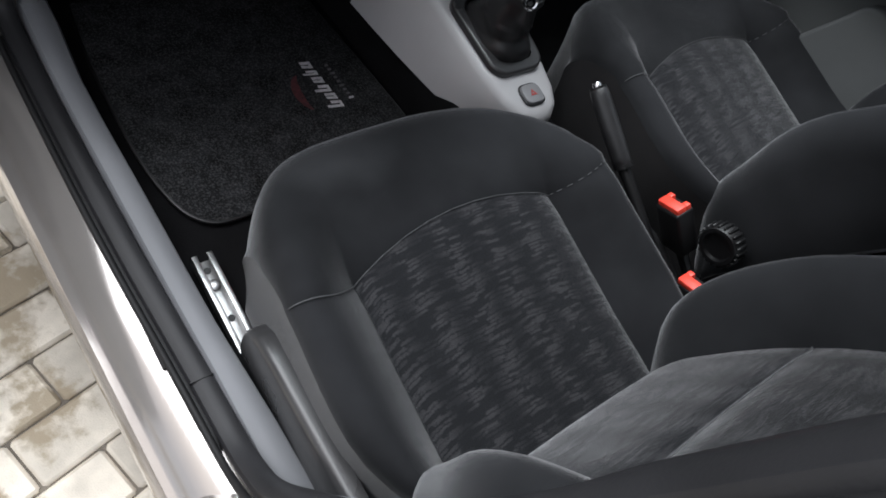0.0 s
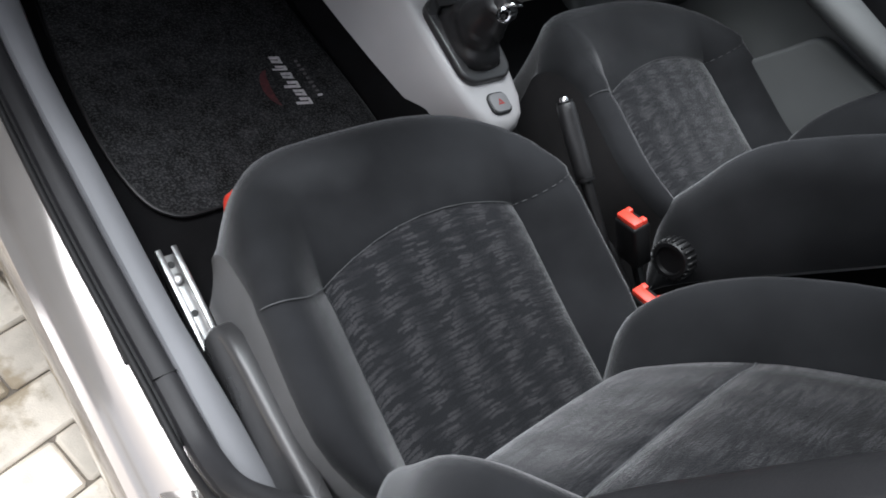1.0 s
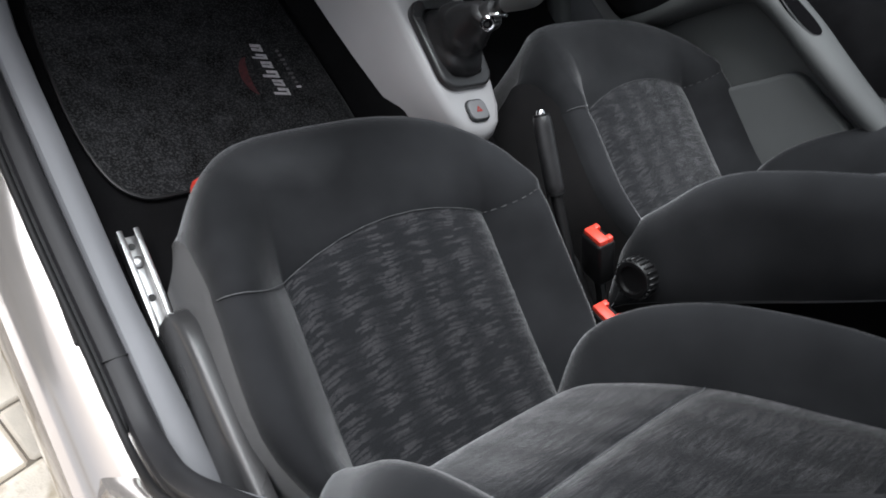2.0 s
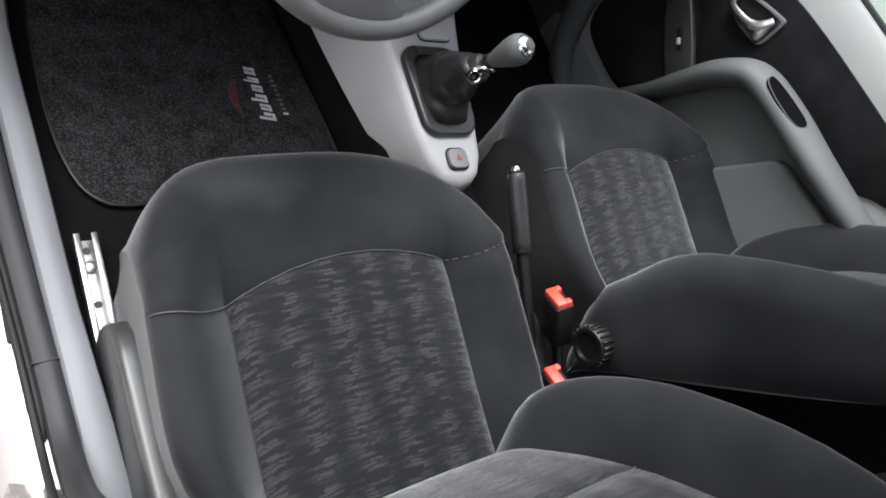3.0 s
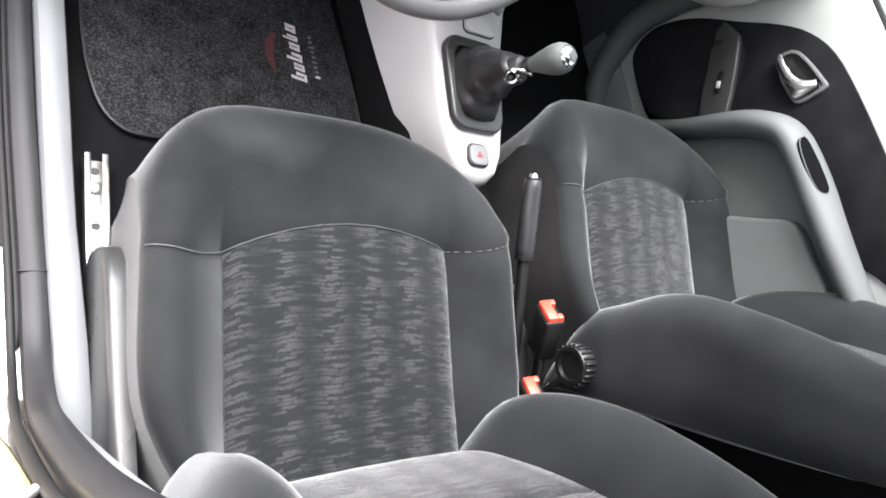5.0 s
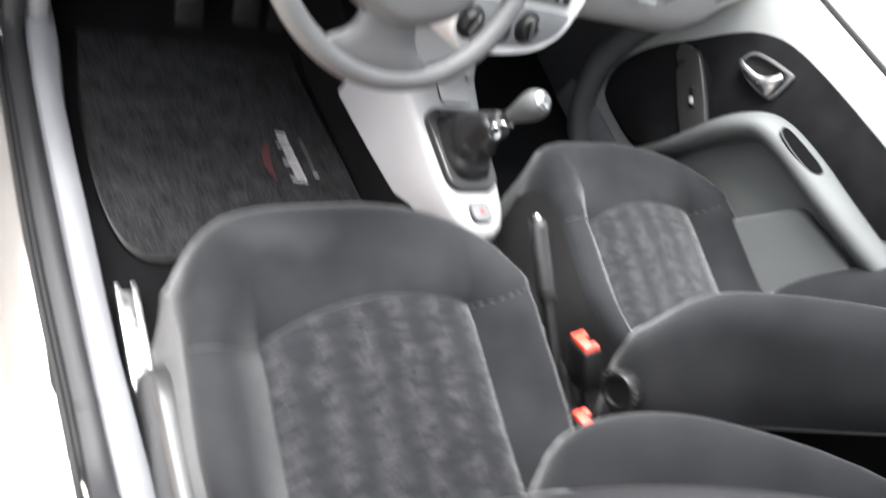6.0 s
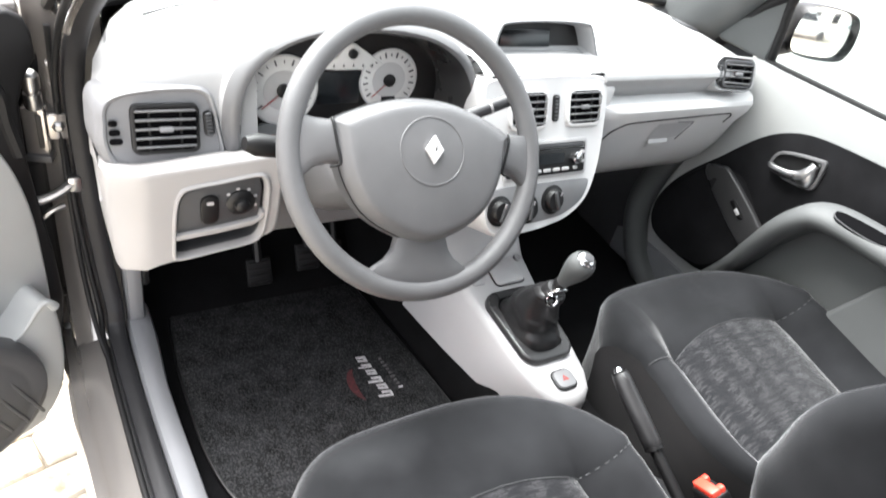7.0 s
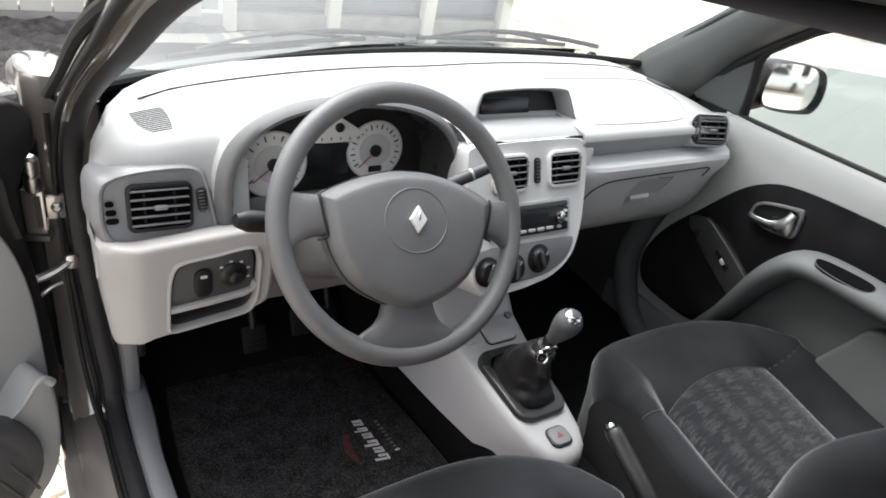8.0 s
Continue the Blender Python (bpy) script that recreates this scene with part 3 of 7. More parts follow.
def sill_trim():
    t = thing("sill_trim", (-0.63, 0.5, 0.36), "smooth grey plastic sill trim inside the door seal", "sill trim")
    sec = [(-0.656, 0.345), (-0.655, 0.366), (-0.649, 0.375), (-0.636, 0.379), (-0.620, 0.377), (-0.608, 0.370), (-0.603, 0.355), (-0.600, 0.29), (-0.64, 0.29)]
    rings = []
    for y, out_x, in_x in ((0.985, -0.664, -0.622), (0.90, -0.666, -0.622), (0.78, -0.666, -0.628), (0.69, -0.664, -0.626), (0.59, -0.660, -0.622), (0.48, -0.656, -0.618), (0.41, -0.653, -0.616),
                           (0.33, -0.6495, -0.613), (0.25, -0.646, -0.607), (0.17, -0.644, -0.601), (0.08, -0.645, -0.597), (-0.06, -0.645, -0.597)):
        rings.append([(out_x + (x + 0.656) / 0.048 * (in_x - out_x), y, z) for x, z in sec])
    part("cover", loft(rings), TRIM, t)
    rows = []
    for z, y0 in ((0.37, 0.105), (0.44, 0.085), (0.55, 0.055), (0.7, 0.015), (0.85, -0.022), (1.0, -0.046), (1.15, -0.078), (1.28, -0.15)):
        lean = max(0.0, z - 0.9) ** 1.5 * 0.36
        rows.append([(-0.652 + lean, y0 - 0.004, z), (-0.644 + lean, y0 + 0.002, z), (-0.636 + lean, y0 - 0.006, z), (-0.625 + lean, y0 - 0.05, z), (-0.62 + lean, y0 - 0.25, z)])
    part("pillar_trim", rows_mesh(rows)[0], TRIM, t, "pale grey plastic pillar trim")
    part("kick_panel", box((-0.645, 0.985, 0.50), (0.03, 0.10, 0.30), 0.012), TRIM, t, "grey kick panel beside the pedals")
    part("vent_slot", box((-0.626, 0.945, 0.515), (0.012, 0.030, 0.10), 0.004), BLACK, t, "dark release slot in the kick panel")


sill_trim()


def far_side():
    """Passenger's side shell, rear and bulkhead, which close the car."""
    t = thing("car_shell", (0.7, 0.0, 0.3), "painted far side and tail of the car", "car body", kind="structure")
    part("far_sill", box((0.70, 0.3, 0.32), (0.10, 1.6, 0.14), 0.02), TRIM, t, "grey far sill")
    # windscreen pillar, passenger's side
    up_line = smooth_path([(0.69, 1.17, 0.925), (0.66, 1.086, 0.99), (0.62, 0.932, 1.098), (0.58, 0.804, 1.186), (0.53, 0.60, 1.285), (0.48, 0.30, 1.368)], 4)
    low_line = smooth_path([(0.715, 1.02, 0.86), (0.705, 0.94, 0.945), (0.692, 0.885, 1.022), (0.680, 0.825, 1.086), (0.64, 0.64, 1.215), (0.58, 0.35, 1.335)], 4)
    rows = []
    for a, b in zip(up_line, low_line):
        rows.append([a + Vector((0.02, 0.02, 0.02)), a] + [a.lerp(b, s) + Vector((-0.022, -0.01, -0.012)) * math.sin(math.pi * s) for s in (0.12, 0.28, 0.45, 0.62, 0.8)] + [b, b + Vector((0.02, 0.005, 0.0))])
    part("pillar_trim", rows_mesh(rows)[0], DOORGREY, t, "grey plastic trim of the far windscreen pillar")
    part("pillar_seal", tube([p + Vector((0.012, 0.0, -0.004)) for p in low_line], 0.016, 10), RUBBER, t, "black rubber seal along the far pillar")
    part("corner_filler", rows_mesh([[(0.60, 1.16, z), (0.66, 1.12, z), (0.70, 1.03, z), (0.715, 0.93, z), (0.72, 0.85, z)] for z in (0.895, 0.92, 0.945)])[0], DARK, t, "dark filler between dashboard and door")
    rail = smooth_path([(0.56, -1.2, 1.33), (0.565, -0.6, 1.36), (0.562, -0.1, 1.365), (0.56, 0.20, 1.345)], 4)
    part("roof_rail", tube(rail, 0.03, 10), HEADLINER, t, "dark far roof rail")
    part("far_b_pillar", box((0.635, -0.30, 0.85), (0.05, 0.13, 1.05), 0.02, pose(0, 0, 0, 0, -7, 0)), DOORGREY, t, "grey far rear pillar")
    part("far_pillar_lining", box((0.606, -0.17, 0.53), (0.02, 0.30, 0.46), 0.006), CARPET, t, "black lining at the foot of the far pillar")
    part("far_quarter", box((0.69, -0.95, 0.62), (0.06, 1.2, 0.66), 0.02), DOORGREY, t, "grey far rear side panel")
    part("near_quarter", box((-0.66, -0.95, 0.62), (0.05, 1.1, 0.66), 0.02), DOORGREY, t, "grey near rear side panel")
    part("tailgate", box((0, -1.56, 0.62), (1.3, 0.06, 0.68), 0.02), DOORGREY, t, "dark lower tailgate")
    part("near_rear_pillar", box((-0.60, -1.35, 1.15), (0.06, 0.30, 0.50), 0.02, pose(0, 0, 0, 0, 10, 0)), DOORGREY, t)
    part("far_rear_pillar", box((0.60, -1.35, 1.15), (0.06, 0.30, 0.50), 0.02, pose(0, 0, 0, 0, -10, 0)), DOORGREY, t)
    part("far_kick_panel", rows_mesh([[(0.655 - 0.10 * max(0, (y - 0.92) / 0.3) ** 1.5, y, z) for y in (0.91, 0.95, 1.02, 1.10, 1.20, 1.36)] for z in (0.29, 0.45, 0.6, 0.75, 0.82)])[0], DARK, t, "dark far kick panel over the wheel arch")
    part("near_kick_panel", rows_mesh([[(-0.655 + 0.08 * max(0, (y - 0.98) / 0.3) ** 1.5, y, z) for y in (0.97, 1.05, 1.15, 1.25, 1.36)] for z in (0.29, 0.5, 0.7, 0.93)])[0], BLACK, t, "dark near kick panel")
    arch = smooth_path([(0.645, 0.74, 0.27), (0.645, 0.80, 0.30), (0.64, 0.865, 0.36), (0.635, 0.91, 0.47), (0.632, 0.90, 0.58), (0.634, 0.88, 0.66), (0.645, 0.87, 0.74)], 5)
    part("arch_trim", tube(arch, 0.034, 12, up=(1, 0, 0)), DOORGREY, t, "rounded grey trim at the far footwell")
    part("bulkhead", box((0.0, 1.38, 0.62), (1.20, 0.04, 0.50), 0.01), BLACK, t, "dark bulkhead behind the dashboard")


far_side()


def glazing():
    # windscreen
    rows = []
    for v in [i / 8 for i in range(9)]:
        rows.append([screen_point(-1 + i / 10, v) for i in range(21)])
    bm, _ = rows_mesh(rows)
    ob = tagged(new("window_1", mesh_of(bm, "window_1", GLASS)), "clear curved windscreen above the dashboard", "windscreen", kind="structure")
    ob.visible_shadow = False
    band = [screen_point(-1 + i / 10, 0.0) + Vector((0, -0.006, 0.002)) for i in range(21)]
    part("lower_band", sweep(band, [(-0.02, 0.0), (-0.018, 0.004), (0.012, 0.010), (0.016, 0.004), (0.012, -0.006)]), RUBBER, ob, "black lower edge of the windscreen")
    for s in (-1, 1):
        side = [p + Vector((0.004 * s, 0, 0.003)) for p in (SCREEN_RIGHT if s > 0 else SCREEN_LEFT)]
        part("side_band", tube(side, 0.0075, 8), RUBBER, ob, "black side edge of the windscreen")
    # passenger's window
    rows = [[(0.70 - 0.17 * max(0, z - 0.94), y, z) for y in (-0.25, 0.2, 0.6, lerp(0.80, 0.42, (z - 0.94) / 0.36))] for z in (0.94, 1.06, 1.18, 1.30)]
    ob = tagged(new("window_2", mesh_of(rows_mesh(rows)[0], "window_2", GLASS)), "closed passenger door window, bright outside", "window", kind="structure")
    ob.visible_shadow = False
    rows = [[(x, -1.58 + 0.35 * v, 0.96 + 0.34 * v) for x in (-0.6, 0, 0.6)] for v in (0, 0.5, 1)]
    ob = tagged(new("window_3", mesh_of(rows_mesh(rows)[0], "window_3", GLASS)), "rear window of the car", "window", kind="structure")
    ob.visible_shadow = False


glazing()

# ---- seats ----
SEAT_A = 0.169   # half width of the woven panel
SEAT_W = 0.262   # half width of the cushion


def mirror_list(xs):
    return [-x for x in reversed(xs) if x > 1e-9] + xs


def seat_surface(columns, rows, place):
    """A grid of points from column and row values."""
    return [[place(x, v) for x in columns] for v in rows]


def region(grid, i0, i1, j0, j1):
    bm, _ = rows_mesh([r[j0:j1 + 1] for r in grid[i0:i1 + 1]])
    return bm


def stitched(points, r=0.0011, gap=False):
    bm = bmesh.new()
    if not gap:
        return tube(points, r, 6, bm=bm)
    for a, b in zip(points[::2], points[1::2]):
        tube([a, b], r, 5, bm=bm)
    return bm


def make_seat(label):
    t = thing("front_seat", (0, 0.2, 0.30), label, "car seat", "front seats")
    a, w = SEAT_A, SEAT_W
    half = [0, 0.04, 0.08, 0.12, 0.15, a - 0.004, a, a + 0.005, a + 0.02, a + 0.038, a + 0.053, a + 0.065, w - 0.018, w - 0.011, w - 0.006, w - 0.002, w]
    cols = mirror_list(half)
    jl, jr = cols.index(-a), cols.index(a)
    yb = -0.10

    def y_seam(x):
        skew = 0.0065 * max(-1.0, min(1.0, x / a)) + (0.010 * (x - a) / (w - a) if x > a else 0.0)
        x = abs(x)
        return skew + 0.316 - 0.034 * min(1, x / a) ** 2 + (-0.008 * ((x - a) / (w - a)) ** 1.5 - 0.013 * math.sin(math.pi * (x - a) / (w - a)) if x > a else 0)

    def y_front(x):
        return 0.494 - (0.115 if x < 0 else 0.128) * min(1.0, abs(x) / 0.258) ** (4.2 if x < 0 else 3.3)

    n_rear = 12
    rows = [("r", i / n_rear) for i in range(n_rear + 1)] + [("f", s) for s in (0.03, 0.12, 0.3, 0.48, 0.62, 0.74, 0.83, 0.90, 0.95, 0.985, 1.0)]

    def spread(x, y):
        """Swell of the cushion's sides: full at the thighs, drawn in towards the backrest."""
        out = max(0.0, min(1.0, (abs(x) - a) / (w - a)))
        d = curve_at([(-0.1, -0.055), (-0.02, -0.042), (0.033, -0.022), (0.07, -0.004), (0.12, 0.007), (0.2, 0.008), (0.3, 0.004), (0.36, 0.0), (0.45, -0.003)], y)
        d = d if x < 0 else min(0.0, d * 0.6)
        return x + (d * out if x > 0 else -d * out)

    def place(x, v):
        kind, s = v
        ys, yf = y_seam(x), y_front(x)
        y = lerp(yb, ys, s) if kind == "r" else lerp(ys, yf, s)
        z = curve_at([(-0.1, 0.480), (0.1, 0.505), (0.28, 0.536), (0.36, 0.547), (0.5, 0.548)], y)
        ax = abs(x)
        if ax <= a:
            z += 0.008 * (1 - (ax / a) ** 2) * (1 if kind == "r" else 1 - 0.4 * s)
        else:
            q = (ax - a) / (w - a)
            rise = 0.058 * math.sin(min(1.0, q * 1.25) * math.pi / 2) ** 1.3
            z += rise if kind == "r" else rise * (1 - ease(s / 0.5))
        if kind == "f":
            q = max(0.0, min(1.0, (ax - 0.07) / (w - 0.085)))
            z += lerp(0.058, 0.016, s) * ease(q) * ease(s / 0.5)
        groove = math.exp(-((ax - a) / 0.006) ** 2) * (1 if kind == "r" else max(0, 1 - s * 20)) * 0.006
        groove += math.exp(-((y - ys) / 0.006) ** 2) * 0.004
        z -= groove
        for d, rad in ((w - ax, 0.034), ((yf - y) * 0.9, 0.052)):
            if d < rad:
                z -= rad * 0.95 * (1 - math.sqrt(max(0.0, 1 - (1 - d / rad) ** 2)))
        z += 0.0015 * noise.noise(Vector((x * 14, y * 14, 3)))
        return Vector((spread(x, y), y, z))

    grid = seat_surface(cols, rows, place)
    part("seat_panel", region(grid, 0, n_rear, jl, jr), WEAVE, t, "dark woven cloth panel flecked with grey dashes")
    part("front_panel", region(grid, n_rear, len(rows) - 1, 0, len(cols) - 1), VELOUR, t, "dark grey velour front of the cushion")
    part("side_bolster", region(grid, 0, n_rear, 0, jl), VELOUR, t, "dark grey velour side bolster")
    part("side_bolster", region(grid, 0, n_rear, jr, len(cols) - 1), VELOUR, t, "dark grey velour side bolster")
    # skirt of the cushion: left edge, front, right edge
    rim = [grid[i][0] for i in range(len(rows))] + grid[-1][1:-1] + [grid[i][-1] for i in reversed(range(len(rows)))]
    mid = Vector((0, 0.15, 0))
    rings = []
    for k, h in ((1.0, 0.0), (0.992, 0.012), (0.982, 0.03), (0.970, 0.06), (0.962, 0.095), (0.958, 0.13), (0.92, 0.16)):
        rings.append([Vector((mid.x + (p.x - mid.x) * k, mid.y + (p.y - mid.y) * k, lerp(p.z, 0.47, min(1, h * 9)) - h)) for p in rim])
    rings[0] = rim
    part("side_cover", rows_mesh(rings)[0], VELOUR_SIDE, t, "grey cloth skirt round the cushion")
    up = Vector((0, 0, 0.0022))
    part("seam", stitched([grid[n_rear][j] + up for j in range(jl, jr + 1)], 0.0005), THREAD, t, "pale worn stitched seam")
    for r0, r1, gap in ((1, jl, False), (jr, len(cols) - 2, True)):
        pts = [grid[n_rear][j] + up for j in range(r0, r1 + 1)]
        part("seam", stitched(smooth_path(pts, 3), 0.0007, gap), THREAD, t, "pale stitched seam")
    for j in (jl, jr):
        part("piping", stitched([grid[i][j] + up * 0.6 for i in range(n_rear + 1)], 0.0007), VELOUR, t, "fine dark edge of the woven panel")

    # backrest, in its own leaning plane
    lean = radians(22)
    base, su, sn = Vector((0, -0.035, 0.475)), Vector((0, -math.sin(lean), math.cos(lean))), Vector((0, math.cos(lean), math.sin(lean)))
    top = 0.62

    def w_back(s):
        return curve_at([(0, 0.250), (0.2, 0.266), (0.42, 0.262), (0.55, 0.225), (0.6, 0.18), (0.62, 0.15)], s)

    ab = 0.165
    bh = [0, 0.05, 0.1, 0.13, ab - 0.004, ab, ab + 0.005, ab + 0.02, ab + 0.035, ab + 0.048, ab + 0.06, ab + 0.07, ab + 0.079, ab + 0.087, ab + 0.094, ab + 0.0995, ab + 0.1035, ab + 0.106, ab + 0.107]
    bcols = mirror_list([x / (ab + 0.107) for x in bh])
    bl, br = bcols.index(-ab / (ab + 0.107)), bcols.index(ab / (ab + 0.107))
    srow = [-0.05, -0.03, -0.015, 0, 0.02, 0.04, 0.06, 0.08, 0.10, 0.13, 0.16, 0.19, 0.22, 0.245, 0.25, 0.255, 0.28, 0.31, 0.34, 0.39, 0.43, 0.47, 0.51, 0.54, 0.57, 0.59, 0.605, 0.615, 0.62]

    def bplace(u, s):
        wb = w_back(s)
        x, ax = u * wb, abs(u)
        p = curve_at([(-0.05, 0.01), (-0.036, 0.032), (0, 0.089), (0.033, 0.126), (0.08, 0.150), (0.14, 0.164), (0.2, 0.168), (0.25, 0.166), (0.3, 0.158), (0.37, 0.143), (0.44, 0.122), (0.5, 0.098), (0.62, 0.05)], s)
        p -= 0.021 * math.exp(-((s - 0.09) / 0.08) ** 2) if u < 0 else 0
        lim = ab / (ab + 0.107)
        ins = curve_at([(-0.05, -0.02), (0.0, 0.022), (0.02, 0.041), (0.061, 0.064), (0.13, 0.073), (0.2, 0.077), (0.27, 0.076), (0.33, 0.069), (0.42, 0.056), (0.62, 0.04)], s)
        nn = ins + (0.004 * (1 - (ax / lim) ** 2) if ax <= lim else (p - ins) * math.sin(min(1, (ax - lim) / (1 - lim) * 1.3) * math.pi / 2) ** 1.2)
        nn -= 0.005 * math.exp(-((ax - lim) / 0.02) ** 2) + (0.005 * math.exp(-((s - 0.25) / 0.006) ** 2) if ax < lim else 0)
        d, rad = min((1 - ax) * wb, (top - s)), 0.072
        if d < rad:
            nn -= rad * (1 - math.sqrt(max(0, 1 - (1 - d / rad) ** 2)))
        return base + Vector((x, 0, 0)) + su * s + sn * nn

    bg = seat_surface(bcols, srow, bplace)
    k = srow.index(0.47)
    part("back_panel", region(bg, 0, k, bl, br), WEAVE, t, "woven backrest panel with a cross seam")
    part("back_top", region(bg, k, len(srow) - 1, bl, br), VELOUR, t, "velour top of the backrest")
    part("back_bolster", region(bg, 0, len(srow) - 1, 0, bl), VELOUR, t, "curved velour backrest bolster")
    part("back_bolster", region(bg, 0, len(srow) - 1, br, len(bcols) - 1), VELOUR, t, "curved velour backrest bolster")
    part("seam", stitched([bg[srow.index(0.25)][j] + sn * 0.001 for j in range(bl, br + 1)], 0.0012), THREAD, t)
    rim = [bg[i][0] for i in range(len(srow))] + bg[-1][1:-1] + [bg[i][-1] for i in reversed(range(len(srow)))]
    rings = [rim]
    for kk, back in ((1.006, 0.25), (1.01, 0.5), (1.0, 0.75), (0.97, 0.93), (0.90, 1.0), (0.5, 1.03)):
        ring_pts = []
        for p in rim:
            q = p - base
            s, nn = q.dot(su), q.dot(sn)
            n1 = lerp(nn, -0.045, back)
            ring_pts.append(base + Vector((q.x * kk, 0, 0)) + su * (0.3 + (s - 0.3) * kk) + sn * n1)
        rings.append(ring_pts)
    part("back_shell", rows_mesh(rings)[0], VELOUR, t, "dark cloth sides and rear of the backrest")
    # runners
    for s in (-1, 1):
        part("runner", box((s * 0.225, 0.08, 0.325), (0.03, 0.50, 0.03), 0.004), BLACK, t, "black steel seat runner")
    return t


DRIVER, PASSENGER = (-0.314, -0.033, 0.0), (0.372, 0.110, 0.0)
seat = make_seat("dark grey velour driver's seat with woven centre panels")
seat_right = copy_thing(seat, Matrix.Translation((PASSENGER[0], PASSENGER[1] + 0.2, 0.30)))
seat.matrix_basis = Matrix.Translation((DRIVER[0], DRIVER[1] + 0.2, 0.30))
for o in seat.children:
    if o.name.split(".")[0] == "front_panel":
        o.data = o.data.copy()
        o.data.materials[0] = VELOUR_WORN
tagged(seat_right, "dark grey velour passenger seat with woven centre panels")
bpy.context.view_layer.update()


def shield(seat_ob, at, s):
    outline = [(-0.16, 0.30), (-0.16, 0.43), (-0.10, 0.475), (0.0, 0.475), (0.12, 0.468), (0.24, 0.462), (0.285, 0.452), (0.31, 0.43), (0.322, 0.40), (0.325, 0.36), (0.315, 0.33)]
    m = Matrix.Translation((at[0], at[1], 0)) @ axes((s * 0.258, 0, 0), (0, s, 0), (0, 0, 1))
    part("side_shield", prism([(y * s, z) for y, z in outline], m, 0.026, 0.011, seg=3), GLOSS, seat_ob, "dark plastic hinge shield")


shield(seat, DRIVER, -1)
shield(seat_right, PASSENGER, 1)


def passenger_knob():
    home = Matrix.Translation((PASSENGER[0], PASSENGER[1], 0.0))
    m = home @ axes((-0.285, -0.042, 0.545), (0, 1, 0), (0, 0, 1)) @ Matrix.Rotation(math.pi, 4, "X")
    knob = part("recliner_knob", revolve([(0.026, 0), (0.033, 0.004), (0.033, 0.026), (0.030, 0.030), (0.024, 0.030), (0.022, 0.024), (0.001, 0.023)], m, 30), BLACK, seat_right, "round black recliner knob with a ridged rim")
    for i in range(22):
        a = 2 * math.pi * i / 22
        ridge = box((0, 0, 0), (0.007, 0.0045, 0.024), 0.0015, seg=1)
        bmesh.ops.transform(ridge, matrix=m @ Matrix.Rotation(a, 4, "Z") @ Matrix.Translation((0.0325, 0, 0.016)), verts=ridge.verts)
        part("ridge", ridge, BLACK, knob)


passenger_knob()


def seat_rail():
    t = thing("seat_rail", (-0.579, 0.38, 0.30), "shiny zinc-plated seat rail with bolt holes on the floor", "seat rail")
    x = -0.579
    part("channel", box((x, 0.33, 0.312), (0.022, 0.23, 0.006), 0.001), STEEL, t)
    for s in (-1, 1):
        part("flange", box((x + s * 0.0135, 0.33, 0.318), (0.004, 0.24, 0.022), 0.0015), STEEL, t, "upright rail flange")
        part("flange_lip", box((x + s * 0.0115, 0.33, 0.330), (0.008, 0.24, 0.003), 0.001), STEEL, t, "folded rail lip")
    part("bolt", revolve([(0.009, 0), (0.009, 0.004), (0.005, 0.006), (0.001, 0.006)], Matrix.Translation((x, 0.402, 0.3155)), 14), STEEL, t, "bolt head")
    for y in (0.428, 0.345):
        part("hole", revolve([(0.0055, 0), (0.0055, 0.0012), (0.001, 0.0012)], Matrix.Translation((x, y, 0.3152)), 12), BLACK, t, "dark hole")


seat_rail()


def buckle(x, y, z, turn, label):
    t = thing("seat_belt_buckle", (x, y, z - 0.10), label, "seat belt buckle", "seat belt buckles")
    m = Matrix.Translation((x, y, z)) @ turn
    body = box((0, 0, -0.040), (0.034, 0.050, 0.085), 0.006, seg=3)
    bmesh.ops.transform(body, matrix=m, verts=body.verts)
    part("body", body, BLACK, t, "black plastic buckle body")
    b = box((-0.004, 0, 0.004), (0.018, 0.044, 0.014), 0.003)
    bmesh.ops.transform(b, matrix=m, verts=b.verts)
    part("button", b, REDPLASTIC, t, "bright red release button")
    for s in (-1, 1):
        e = box((0.0085, s * 0.0165, 0.004), (0.009, 0.011, 0.013), 0.002)
        bmesh.ops.transform(e, matrix=m, verts=e.verts)
        part("button_horn", e, REDPLASTIC, t, "red end of the button")
    stalk = tube([m @ Vector((0, 0, -0.07)), m @ Vector((0, -0.01, -0.12)), m @ Vector((0.0, -0.02, -0.17))], 0.009, 8, up=(1, 0, 0))
    part("stalk", stalk, BLACK, t, "black stalk")


buckle(0.022, 0.150, 0.560, pose(0, 0, 0, -35, -22, 0), "black buckle with a red button beside the passenger seat")
buckle(-0.022, 0.035, 0.535, pose(0, 0, 0, -30, -18, 0), "black buckle with a red button beside the driver's seat")


def extinguisher():
    t = thing("fire_extinguisher", (-0.36, 0.45, 0.30), "small red fire extinguisher lying on the floor before the driver's seat", "fire extinguisher")
    m = axes((-0.486, 0.448, 0.366), (0, 1, 0), (0, 0, 1))
    part("cylinder", revolve([(0.02, 0.0), (0.035, 0.006), (0.042, 0.022), (0.042, 0.24), (0.03, 0.262), (0.013, 0.27)], m, 24), REDPLASTIC, t, "glossy red cylinder")
    part("valve", revolve([(0.012, 0.268), (0.012, 0.30), (0.006, 0.305)], m, 14), BLACK, t, "black valve")
    part("bracket", box((-0.38, 0.447, 0.315), (0.03, 0.09, 0.05), 0.004), BLACK, t, "black floor bracket")


extinguisher()

